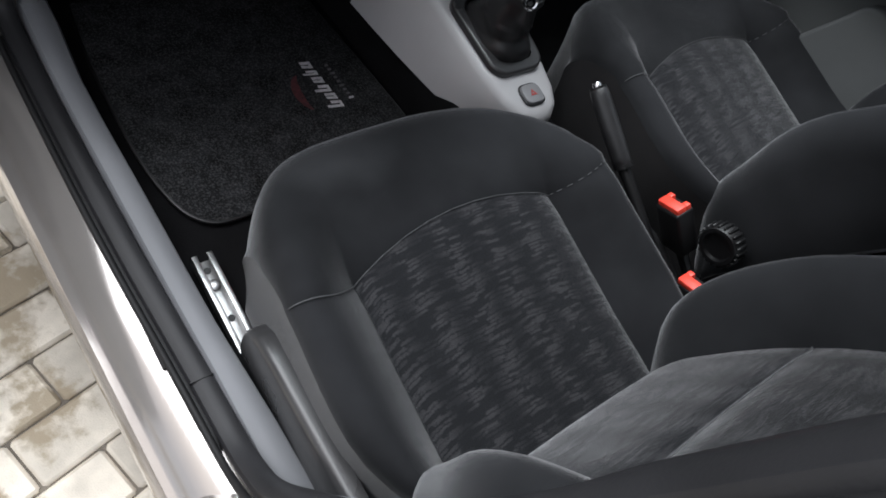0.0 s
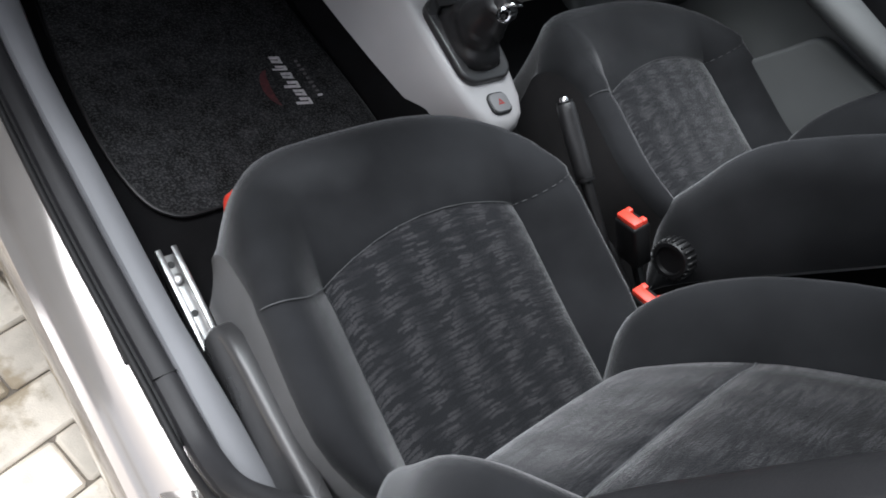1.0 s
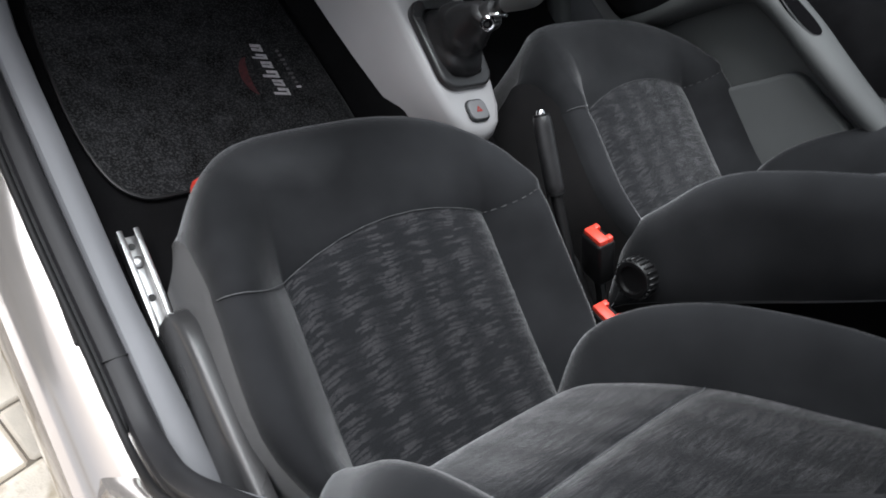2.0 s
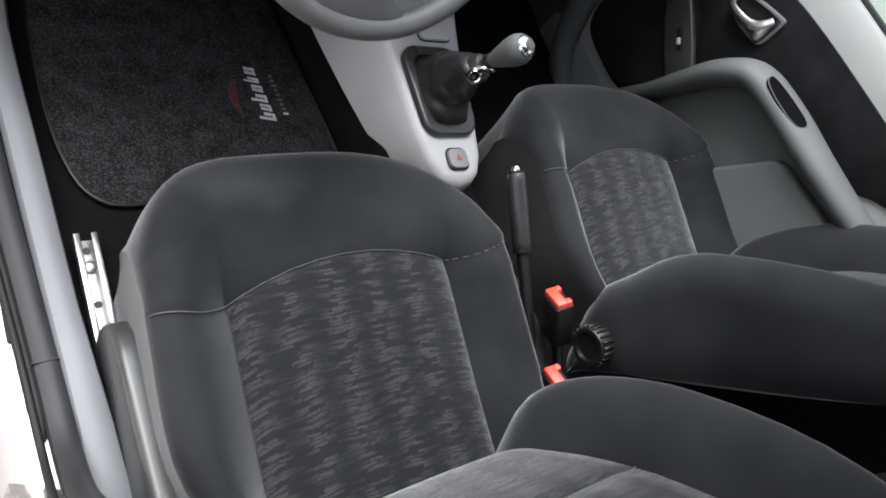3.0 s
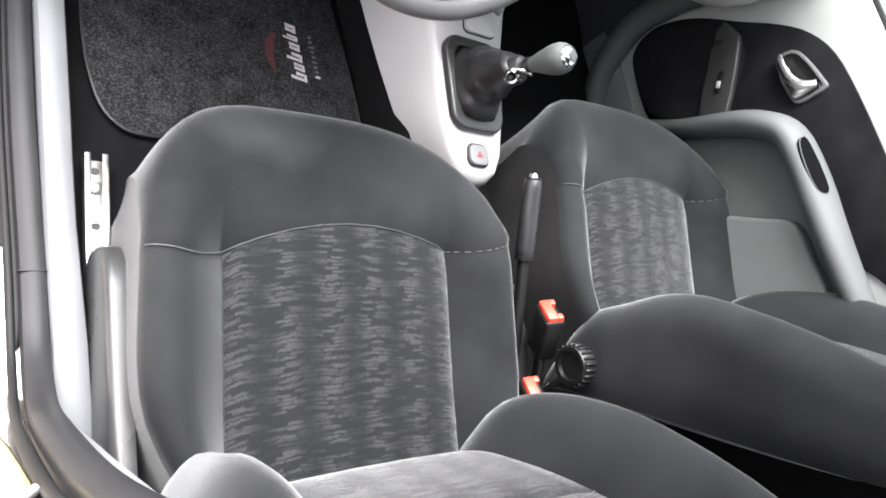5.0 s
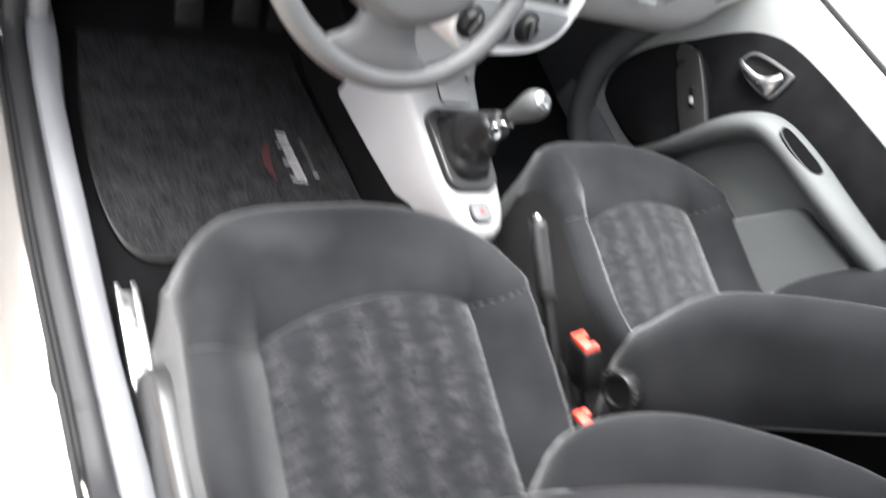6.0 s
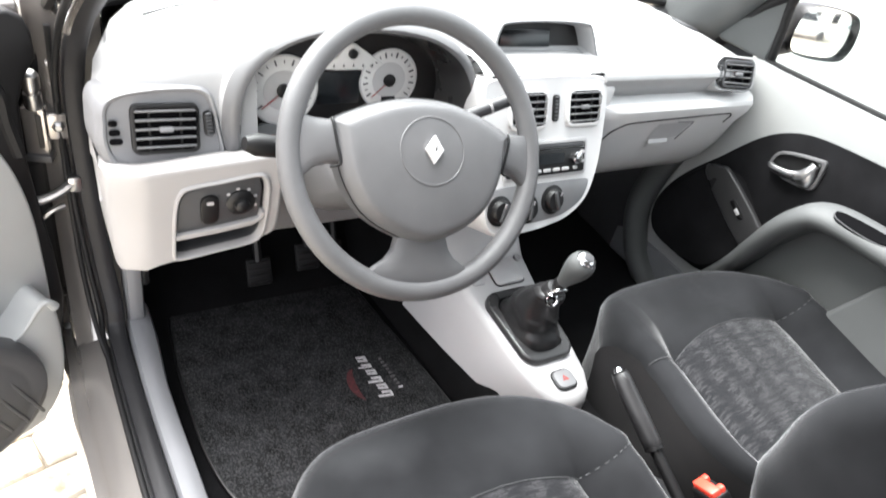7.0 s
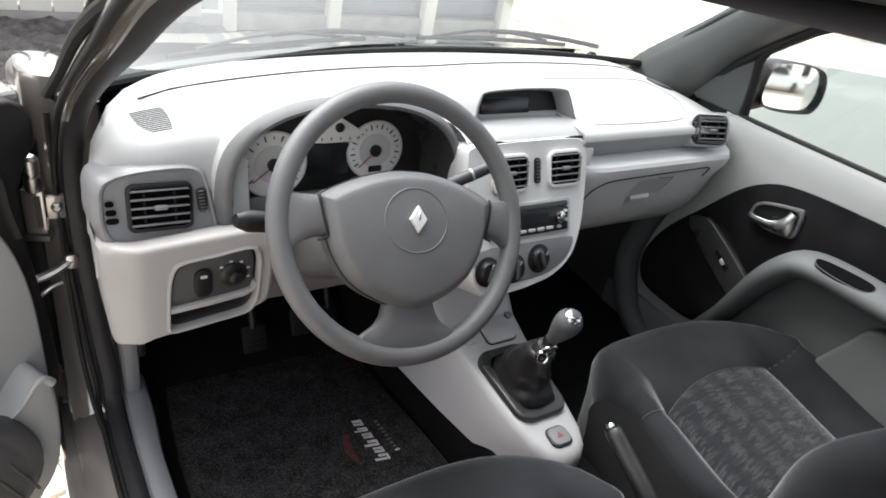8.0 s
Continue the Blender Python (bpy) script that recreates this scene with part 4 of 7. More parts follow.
# ---- floor mat ----
def floor_mat():
    t = thing("floor_mat", (-0.36, 0.8, 0.30), "charcoal pile floor mat with printed lettering, lying in the driver's footwell", "floor mat")
    out = [(-0.592, 0.72), (-0.590, 0.66), (-0.583, 0.60), (-0.568, 0.545), (-0.545, 0.515), (-0.515, 0.503), (-0.45, 0.503), (-0.35, 0.502), (-0.22, 0.50),
           (-0.135, 0.505), (-0.118, 0.52), (-0.118, 0.60), (-0.124, 0.66), (-0.135, 0.75), (-0.15, 0.86), (-0.165, 0.98), (-0.18, 1.05), (-0.26, 1.07), (-0.40, 1.07), (-0.56, 1.06), (-0.577, 1.0), (-0.59, 0.86)]
    out = [(p.x, p.y) for p in smooth_path([(x, y, 0) for x, y in out], 3, True)]
    part("mat_surface", prism(out, Matrix.Translation((0, 0, 0.300)), 0.008, 0.003), MAT, t)
    part("binding", tube([(x, y, 0.304) for x, y in out], 0.0038, 8, closed=True), BLACK, t, "black stitched edge binding")
    # printed maker's mark, as plain slanted bars along the car
    for y0, w, tall in ((0.652, 0.015, 0.030), (0.672, 0.014, 0.020), (0.692, 0.015, 0.030), (0.714, 0.014, 0.020), (0.735, 0.010, 0.028), (0.752, 0.016, 0.020)):
        x0 = -0.232 - (y0 - 0.652) * 0.13
        stem = [(x0 + 0.011, y0), (x0 + 0.011, y0 + w * 0.36), (x0 + 0.011 - tall, y0 + w * 0.36 + 0.005), (x0 + 0.011 - tall, y0 + 0.005)]
        block = [(x0 + 0.011, y0 + w * 0.62), (x0 + 0.011, y0 + w * 1.02), (x0 - 0.009, y0 + w * 1.02 + 0.0035), (x0 - 0.009, y0 + w * 0.62 + 0.0035)]
        foot = [(x0 + 0.011, y0 + w * 0.36), (x0 + 0.011, y0 + w * 0.62), (x0 + 0.006, y0 + w * 0.62 + 0.001), (x0 + 0.006, y0 + w * 0.36 + 0.001)]
        for q in (stem, block, foot):
            part("print_bar", prism(q[::-1], Matrix.Translation((0, 0, 0.308)), 0.0012, 0), WHITEPRINT, t)
    for i in range(9):
        y0 = 0.668 + i * 0.0105
        part("small_print", prism(rrect(0.007 if i % 3 else 0.010, 0.0045, 0.001, 2, -0.196 - (y0 - 0.652) * 0.1, y0), Matrix.Translation((0, 0, 0.308)), 0.001, 0), WHITEPRINT if i == 0 else GREYPRINT, t)
    arc = [(-0.268 - 0.022 * math.sin(a), 0.70 + 0.045 * math.cos(a), 0.3085) for a in [0.25 + i * 0.26 for i in range(10)]]
    part("swoosh", sweep(arc, [(-0.007, -0.0004), (0.007, -0.0004), (0.007, 0.0008), (-0.007, 0.0008)], scale=lambda s: 0.15 + math.sin(math.pi * s)), REDDULL, t, "dull red printed swoosh")


floor_mat()


# ---- pedals ----
def pedal(x, y, z, w, label):
    t = thing("pedal", (x, y, z), label, "pedal", "pedals")
    m = pose(x, y, z, -28, 0, 0)
    b = box((0, 0, 0), (w, 0.012, 0.062), 0.005)
    bmesh.ops.transform(b, matrix=m, verts=b.verts)
    pad = part("pad", b, RUBBER, t)
    for i in range(4):
        r = box((0, -0.0075, -0.021 + i * 0.014), (w * 0.85, 0.004, 0.006), 0.0015)
        bmesh.ops.transform(r, matrix=m, verts=r.verts)
        part("rib", r, RUBBER, pad)
    part("arm", tube([(x, y + 0.01, z + 0.02), (x, y + 0.06, z + 0.12), (x + 0.01, y + 0.10, z + 0.28)], 0.009, 8, up=(1, 0, 0)), BLACK, t, "black steel arm")


pedal(-0.385, 1.02, 0.372, 0.055, "black rubber clutch pedal")
pedal(-0.272, 1.03, 0.385, 0.055, "black rubber brake pedal")
pedal(-0.19, 1.06, 0.355, 0.04, "black rubber accelerator pedal")


# ---- centre console ----
CX = 0.015


def centre_console():
    t = thing("centre_console", (CX, 0.6, 0.38), "silver-grey plastic centre console with a gear lever", "centre console")
    rings = []
    for y, wb, wt, zt in ((0.418, 0.020, 0.012, 0.440), (0.424, 0.036, 0.026, 0.456), (0.44, 0.052, 0.042, 0.466), (0.47, 0.069, 0.055, 0.472), (0.52, 0.086, 0.064, 0.479), (0.60, 0.104, 0.072, 0.490),
                          (0.68, 0.119, 0.080, 0.503), (0.76, 0.131, 0.088, 0.525), (0.80, 0.136, 0.093, 0.56), (0.83, 0.14, 0.098, 0.62)):
        zb = 0.375
        sec = []
        for s in (-1, 1):
            pts = [(wb, zb), (lerp(wb, wt, 0.35), lerp(zb, zt, 0.45)), (wt + 0.008, zt - 0.014), (wt + 0.002, zt - 0.004), (wt - 0.008, zt), (wt * 0.4, zt + 0.002)]
            sec += [(CX + s * a, y, z) for a, z in (pts if s < 0 else pts[::-1])]
        rings.append(sec)
    part("cover", loft(rings), CONSOLE, t, "silver-grey console moulding")

    def top(y):
        return curve_at([(0.44, 0.466), (0.52, 0.479), (0.60, 0.490), (0.68, 0.503), (0.76, 0.525)], y) + 0.002

    tilt = axes((CX - 0.001, 0.592, top(0.592) + 0.001), (1, 0, 0), (0, 1, 0.14))
    outer = [(x * (1 - 0.10 * (1 if y < 0 else 0)), y) for x, y in rrect(0.132, 0.178, 0.034, 7)]
    inner = [(x * 0.80, y * 0.84) for x, y in outer]
    part("boot_frame", prism(outer, tilt, 0.013, 0.006, hole=inner, seg=4), GLOSS, t, "glossy black gear lever frame")
    part("boot_well", prism(inner, tilt, 0.002, 0), BLACK, t)
    # pleated boot
    foot, neck = tilt @ Vector((0, 0.0, 0.004)), Vector((-0.008, 0.548, 0.625))
    rings, n = [], 48
    for i in range(33):
        s = i / 32
        c = foot.lerp(neck, s ** 0.9)
        c.y += 0.012 * math.sin(math.pi * s)
        rx = curve_at([(0, 0.051), (0.10, 0.047), (0.22, 0.040), (0.42, 0.0385), (0.6, 0.034), (0.8, 0.029), (0.94, 0.0275), (1.0, 0.020)], s)
        ry = curve_at([(0, 0.072), (0.10, 0.065), (0.22, 0.052), (0.42, 0.047), (0.6, 0.040), (0.8, 0.032), (0.94, 0.029), (1.0, 0.021)], s)
        row = []
        for j in range(n):
            a = 2 * math.pi * j / n
            crease = abs(math.sin(a * 1.5 + 4.2 * s + 0.6)) ** 0.6 - 0.55
            tuck = abs(math.sin(a + 0.9 - 9.0 * s)) ** 0.7 - 0.6
            low = math.sin(math.pi * min(1.0, s * 1.35)) if s < 0.74 else 0.0
            pleat = 1 + 0.15 * crease * low + 0.10 * tuck * max(0.0, 1 - s * 1.9) * min(1.0, s * 9) + 0.03 * math.sin(a * 7 + s * 5) * min(1.0, s * 2)
            q = 2.6 if s < 0.4 else 2.1
            ca, sa = math.cos(a), math.sin(a)
            row.append(c + Vector((rx * pleat * abs(ca) ** (2 / q) * (1 if ca > 0 else -1), ry * pleat * abs(sa) ** (2 / q) * (1 if sa > 0 else -1), 0.0)))
        rings.append(row)
    part("gear_boot", loft(rings), LEATHER, t, "creased black leatherette gear boot", 60)
    # lever
    top_pt = Vector((0.002, 0.517, 0.712))
    d = (top_pt - neck).normalized()
    m = axes(neck, d.orthogonal(), d.cross(d.orthogonal()))
    lever = part("gear_lever", revolve([(0.020, -0.012), (0.021, 0.004), (0.017, 0.012), (0.010, 0.014), (0.0075, 0.022), (0.0075, 0.034)], m, 18), LEATHER, t, "black gear lever collar")
    part("reverse_ring", revolve([(0.010, 0.020), (0.013, 0.022), (0.013, 0.030), (0.011, 0.033)], m, 18), BLACK, lever, "black ring under the knob")
    part("knob", revolve([(0.011, 0.030), (0.0125, 0.036), (0.0175, 0.052), (0.0225, 0.070), (0.0245, 0.082), (0.0245, 0.090), (0.022, 0.099), (0.016, 0.106)], m, 24), DOORGREY, lever, "grey soft-touch knob body")
    part("knob_cap", revolve([(0.0185, 0.1035), (0.0165, 0.1075), (0.012, 0.1105), (0.006, 0.112), (0.0005, 0.1125)], m, 24), CHROME, lever, "bright chrome knob cap")
    part("cap_inlay", prism(rrect(0.017, 0.017, 0.005, 4), m @ Matrix.Translation((0, 0, 0.1108)), 0.0022, 0.0008), DARK, lever, "dark rounded shift plate on the cap")
    face = Vector((-0.55, -0.72, 0.42)).normalized()
    eye = axes(neck + Vector((-0.012, -0.014, -0.004)), face.orthogonal(), face.cross(face.orthogonal()))
    part("collar_eye", revolve([(0.0075, 0), (0.0125, 0.002), (0.0130, 0.006), (0.0100, 0.010), (0.0075, 0.009), (0.0070, 0.003)], eye, 20), CHROME, lever, "chromed eye on the collar")
    part("eye_hole", revolve([(0.0078, 0.003), (0.0078, 0.0045), (0.001, 0.0045)], eye, 16), VOID, lever)
    part("collar_clip", tube(smooth_path([neck + d * 0.012 + Vector((-0.016, -0.006, 0)), neck + d * 0.022 + Vector((-0.010, -0.012, 0)), neck + d * 0.018 + Vector((0.010, -0.014, 0)), neck + d * 0.006 + Vector((0.018, -0.008, 0))], 4), 0.0028, 8), CHROME, lever, "bright wire clip of the reverse collar")
    # hazard switch
    mh = axes((CX - 0.002, 0.462, top(0.462) + 0.0005), (1, 0, 0), (0, 1, 0.12))
    part("hazard_surround", prism(rrect(0.048, 0.044, 0.014, 5), mh, 0.003, 0.001), BLACK, t, "black surround of the hazard switch")
    hz = part("hazard_switch", prism(rrect(0.042, 0.038, 0.012, 5), mh, 0.007, 0.0025, seg=3), POD, t, "grey hazard warning switch")
    tri = [(0.0, 0.007), (-0.007, -0.005), (0.007, -0.005)]
    part("triangle", prism(tri, mh @ Matrix.Translation((0, 0, 0.0072)), 0.0008, 0, hole=[(x * 0.4, y * 0.4) for x, y in tri]), REDDIM, hz, "red warning triangle")
    # ashtray lid and blanks ahead of the boot
    ml = axes((CX + 0.022, 0.724, top(0.724) + 0.001), (1, 0, 0), (0, 1, 0.27))
    part("ashtray_lid", prism(rrect(0.070, 0.060, 0.010, 5), ml, 0.008, 0.003), CONSOLE, t, "grey ashtray lid")
    part("lid_gap", prism(rrect(0.0755, 0.0655, 0.012, 5), ml, 0.0015, 0), BLACK, t, "dark gap round the lid")
    part("blank_cover", prism(rrect(0.030, 0.032, 0.004, 4), axes((CX - 0.050, 0.722, top(0.722) + 0.0005), (1, 0, 0), (0, 1, 0.27)), 0.002, 0.001), CONSOLE, t, "small grey blanking cover")
    part("lighter", revolve([(0.0085, 0), (0.0085, 0.005), (0.007, 0.0065), (0.0045, 0.0065), (0.004, 0.005), (0.0005, 0.005)], axes((CX + 0.071, 0.752, top(0.752) - 0.001), (1, 0, 0), (0, 1, 0.25)), 18), STEEL, t, "small bright-rimmed socket")


centre_console()


# ---- handbrake ----
def handbrake():
    t = thing("handbrake", (0.008, 0.12, 0.41), "black handbrake lever raised between the seats", "handbrake")
    a, b, c = Vector((0.012, 0.06, 0.452)), Vector((0.010, 0.250, 0.540)), Vector((0.006, 0.362, 0.598))
    part("lever", tube([a, a.lerp(b, 0.5), b], 0.010, 10, up=(1, 0, 0)), BLACK, t, "black lever arm")
    part("grip", tube([b.lerp(c, s) for s in (0, 0.02, 0.1, 0.5, 0.9, 0.97, 1.0)], 0.0150, 14, up=(1, 0, 0), scale=lambda s: 0.88 + 0.16 * math.sin(math.pi * min(1, s * 1.05)) ** 0.5), LEATHER, t, "black moulded grip")
    d = (c - b).normalized()
    part("collar", tube([b - d * 0.004, b + d * 0.002], 0.0158, 14, up=(1, 0, 0)), BLACK, t, "grip collar")
    part("button", tube([c - d * 0.004, c + d * 0.006, c + d * 0.010], 0.0075, 12, up=(1, 0, 0), scale=lambda s: 1 if s < 0.7 else 0.75), CHROME, t, "chromed release button")
    part("end_ring", tube([c - d * 0.004, c + d * 0.003], 0.0135, 14, up=(1, 0, 0)), BLACK, t, "grip end ring")
    rings = []
    for y, z, w in ((0.03, 0.42, 0.036), (0.07, 0.455, 0.034), (0.14, 0.475, 0.030), (0.22, 0.47, 0.028), (0.27, 0.43, 0.03)):
        rings.append([(0.012 + w * math.cos(k), y, z + 0.018 * math.sin(k) - (0.05 if math.sin(k) < -0.1 else 0)) for k in [2 * math.pi * i / 12 for i in range(12)]])
    part("gaiter", loft(rings), LEATHER, t, "black gaiter round the lever's foot")


handbrake()


# ---- steering wheel ----
WC = Vector((-0.3435, 0.553, 0.937))
WU, WR = Vector((0, math.sin(radians(33)), math.cos(radians(33)))), Vector((1, 0, 0))
WN = WR.cross(WU)


def wheel_point(r, u, n=0.0):
    return WC + WR * r + WU * u + WN * n


def steering_wheel():
    t = thing("steering_wheel", WC + WU * -0.17, "grey three-spoke steering wheel with a padded centre", "steering wheel")
    n = 72
    rim = [wheel_point(0.1755 * math.cos(2 * math.pi * i / n), 0.1755 * math.sin(2 * math.pi * i / n)) for i in range(n)]
    part("rim", sweep(rim, [(a * 0.0145, b * 0.0140) for a, b in ring(1.0, 14)], WN, True), WHEEL, t, "grained grey wheel rim")
    turn = radians(8.2)
    m = axes(WC, WR * math.cos(turn) - WU * math.sin(turn), WU * math.cos(turn) + WR * math.sin(turn))

    def spoke(rows, name):
        rings = []
        for (cx, cy), (dx, dy), half, front, back in rows:
            sec = []
            for k in range(16):
                a = 2 * math.pi * k / 16
                ca, sa = math.cos(a), math.sin(a)
                h = half * abs(ca) ** 0.75 * (1 if ca > 0 else -1)
                dn = (front if sa > 0 else back) * abs(sa) ** 0.6
                sec.append(m @ Vector((cx + dx * h, cy + dy * h, dn)))
            rings.append(sec)
        part(name, loft(rings), WHEEL, t, "moulded grey spoke")

    for s in (-1, 1):
        spoke([((s * 0.1755, 0.000), (0, 1), 0.020, 0.003, -0.004), ((s * 0.169, 0.001), (0, 1), 0.043, 0.008, -0.008), ((s * 0.165, 0.001), (0, 1), 0.044, 0.009, -0.009), ((s * 0.157, 0.002), (0, 1), 0.035, 0.0115, -0.010), ((s * 0.145, 0.006), (0, 1), 0.029, 0.0135, -0.010), ((s * 0.128, 0.008), (0, 1), 0.0265, 0.016, -0.010),
               ((s * 0.10, 0.009), (0, 1), 0.028, 0.019, -0.012), ((s * 0.05, 0.008), (0, 1), 0.032, 0.020, -0.012)], "spoke")
    spoke([((0, -0.1755), (1, 0), 0.024, 0.003, -0.004), ((0, -0.168), (1, 0), 0.052, 0.008, -0.008), ((0, -0.158), (1, 0), 0.072, 0.010, -0.009), ((0, -0.150), (1, 0), 0.076, 0.0115, -0.010), ((0, -0.142), (1, 0), 0.066, 0.0125, -0.010), ((0, -0.134), (1, 0), 0.052, 0.0135, -0.010), ((0, -0.122), (1, 0), 0.042, 0.015, -0.010),
           ((0, -0.106), (1, 0), 0.037, 0.0155, -0.012), ((0, -0.05), (1, 0), 0.04, 0.016, -0.012)], "spoke")
    # padded cover
    half = [(0, 0.0690), (0.03, 0.0675), (0.066, 0.0592), (0.092, 0.0500), (0.115, 0.0400), (0.1255, 0.0335), (0.1265, 0.030), (0.1225, 0.006), (0.118, -0.016), (0.1125, -0.034), (0.103, -0.053), (0.088, -0.074), (0.064, -0.0915), (0.036, -0.1045), (0.012, -0.1125), (0.0, -0.1132)]
    outline = half + [(-x, y) for x, y in reversed(half[1:-1])]
    outline = [(p.x, p.y) for p in smooth_path([(x, y, 0) for x, y in outline], 2, True)]
    def dome(x, y):
        return 0.0355 - 0.0100 * (x / 0.125) ** 2 - 0.0080 * ((y + 0.02) / 0.09) ** 2

    rings = []
    for k, drop, low in ((1.0, 0, -0.014), (1.0, 0, 0.008), (0.994, 0, 0.0125), (0.982, 0, 0.0155), (0.905, 0.0028, None), (0.885, 0.0012, None), (0.86, 0.0002, None),
                         (0.80, 0, None), (0.70, 0, None), (0.58, 0, None), (0.45, 0, None), (0.30, 0, None), (0.15, 0, None), (0.04, 0, None)):
        flat = [(x * k, (y + 0.02) * k - 0.02) for x, y in outline]
        rings.append([m @ Vector((x, y, dome(x, y) - drop if low is None else low)) for x, y in flat])
    part("airbag_cover", loft(rings), WHEEL, t, "smooth grey airbag cover", 50)
    for s in (-1, 1):
        gap = [m @ Vector((s * x, y, z)) for x, y, z in ((0.1275, 0.035, 0.0120), (0.1265, 0.026, 0.0165), (0.1225, 0.006, 0.0170), (0.1175, -0.014, 0.0165), (0.1185, -0.0195, 0.0145), (0.1290, -0.0225, 0.0110))]
        part("gap", tube(smooth_path(gap, 4), 0.0017, 8, up=WN), BLACK, t, "dark joint between spoke and cover")
    part("cover_joint", tube([m @ Vector((x * 1.004, (y + 0.02) * 1.004 - 0.02, 0.0085)) for x, y in outline], 0.0009, 6, up=WN, closed=True), BLACK, t, "dark joint round the airbag cover")
    circle = [(0.0455 * math.cos(a) - 0.002, 0.003 + 0.042 * math.sin(a)) for a in [2 * math.pi * i / 40 for i in range(40)]]
    circle = [m @ Vector((x, y, dome(x, y) - 0.0002)) for x, y in circle]
    part("badge_ring", tube(circle, 0.0012, 6, up=WN, closed=True), WHEEL, t, "faint raised ring round the badge")
    # badge: a plain diamond with an open middle
    dia, hol = [(0, 0.0175), (-0.0125, 0), (0, -0.0175), (0.0125, 0)], [(0, 0.0075), (-0.0042, 0), (0, -0.0075), (0.0042, 0)]
    part("badge", prism(dia, m @ Matrix.Translation((-0.002, 0.0045, 0.0350)), 0.006, 0.0024, hole=hol), BADGE, t, "chromed diamond badge")


steering_wheel()


def steering_column():
    t = thing("steering_column", (-0.345, 0.70, 0.80), "grey steering column shroud with two stalks", "steering column")
    axis = -WN
    rings = []
    for s, w, h in ((0.02, 0.040, 0.035), (0.05, 0.060, 0.048), (0.09, 0.068, 0.055), (0.16, 0.072, 0.06), (0.27, 0.075, 0.065)):
        c = WC + axis * s - WU * 0.012
        rings.append([c + WR * (w * abs(math.cos(k)) ** 0.7 * (1 if math.cos(k) > 0 else -1)) + WU * (h * abs(math.sin(k)) ** 0.7 * (1 if math.sin(k) > 0 else -1)) for k in [2 * math.pi * i / 20 for i in range(20)]])
    part("shroud", loft(rings), WHEEL, t, "mid-grey column shroud")
    base = WC + axis * 0.07
    l1, l2, l3 = base + WR * -0.05, Vector((-0.480, 0.625, 0.916)), Vector((-0.552, 0.618, 0.934))
    st = part("light_stalk", tube([l1, l2], 0.008, 10, up=WN), BLACK, t, "black indicator stalk")
    part("stalk_end", tube([l2, l2.lerp(l3, 0.1), l2.lerp(l3, 0.8), l3], 0.0155, 14, up=WN, scale=lambda s: (0.75, 0.88, 0.92, 0.55)[int(round(s * 3))]), BLACK, st, "charcoal turned end of the stalk")
    for k in (0.2, 0.35):
        part("stalk_groove", tube([l2.lerp(l3, k), l2.lerp(l3, k + 0.05)], 0.0145, 14, up=WN), GLOSS if k < 0.3 else CONSOLE, st)
    r1, r2, r3 = base + WR * 0.05, Vector((-0.232, 0.622, 0.950)), Vector((-0.164, 0.620, 0.975))
    wi = part("wiper_stalk", tube([r1, r2, r3], 0.0095, 10, up=WN), DARK, t, "dark wiper stalk")
    part("stalk_end", tube([r3, r3.lerp(r2, -0.12), r3.lerp(r2, -0.16)], 0.0115, 12, up=WN, scale=lambda s: 1 if s < 0.8 else 0.7), DARK, wi)
    part("stalk_mark", tube([r2.lerp(r3, 0.45), r2.lerp(r3, 0.5)], 0.0101, 10, up=WN), CONSOLE, wi, "pale mark on the stalk")


steering_column()

# ---- dashboard ----
def slats(parent, m, w, h, n, tilt=-9, mat=None, lean=0.0):
    """Horizontal vent blades in an opening w by h in the plane of m."""
    for i in range(n):
        b = box((0, 0, 0), (w, 0.0030, 0.008), 0.001, seg=1)
        y = -h / 2 + h * (i + 0.5) / n
        bmesh.ops.transform(b, matrix=m @ Matrix.Translation((lean * y, y, 0.0046)) @ pose(0, 0, 0, tilt, 0, 0), verts=b.verts)
        part("slat", b, mat or SLAT, parent)


def vent(parent, m, w, h, n, label, bezel=None, corner=0.012, tab=0.0):
    v = part("vent", prism(rrect(w + 0.007, h + 0.007, corner, 5), m, 0.008, 0.002, hole=rrect(w, h, corner * 0.8, 5)), bezel or POD, parent, label)
    part("duct", prism(rrect(w, h, corner * 0.8, 5), m @ Matrix.Translation((0, 0, 0.0002)), 0.0006, 0), VOID, v, "dark air duct")
    slats(v, m, w - 0.002, h, n)
    for k in (-0.25, 0.25):
        b = box((k * w, 0, 0.0025), (0.003, h, 0.002), 0.0005, seg=1)
        bmesh.ops.transform(b, matrix=m, verts=b.verts)
        part("upright_fin", b, BLACK, v)
    b = box((0.0, 0, 0.008), (0.018, 0.007, 0.008), 0.002)
    bmesh.ops.transform(b, matrix=m, verts=b.verts)
    part("vent_tab", b, POD, v, "small adjuster tab")
    return v


def thumbwheel(parent, m, h):
    w = part("thumbwheel", prism(rrect(0.014, h, 0.006, 5), m, 0.005, 0.002), BLACK, parent, "ribbed vent thumbwheel")
    for i in range(7):
        b = box((0, -h * 0.4 + h * 0.8 * i / 6, 0.006), (0.009, 0.003, 0.004), 0.001, seg=1)
        bmesh.ops.transform(b, matrix=m, verts=b.verts)
        part("rib", b, DARK, w)


def back_edge(x):
    return 1.205 - 0.34 * (x - 0.13) ** 2


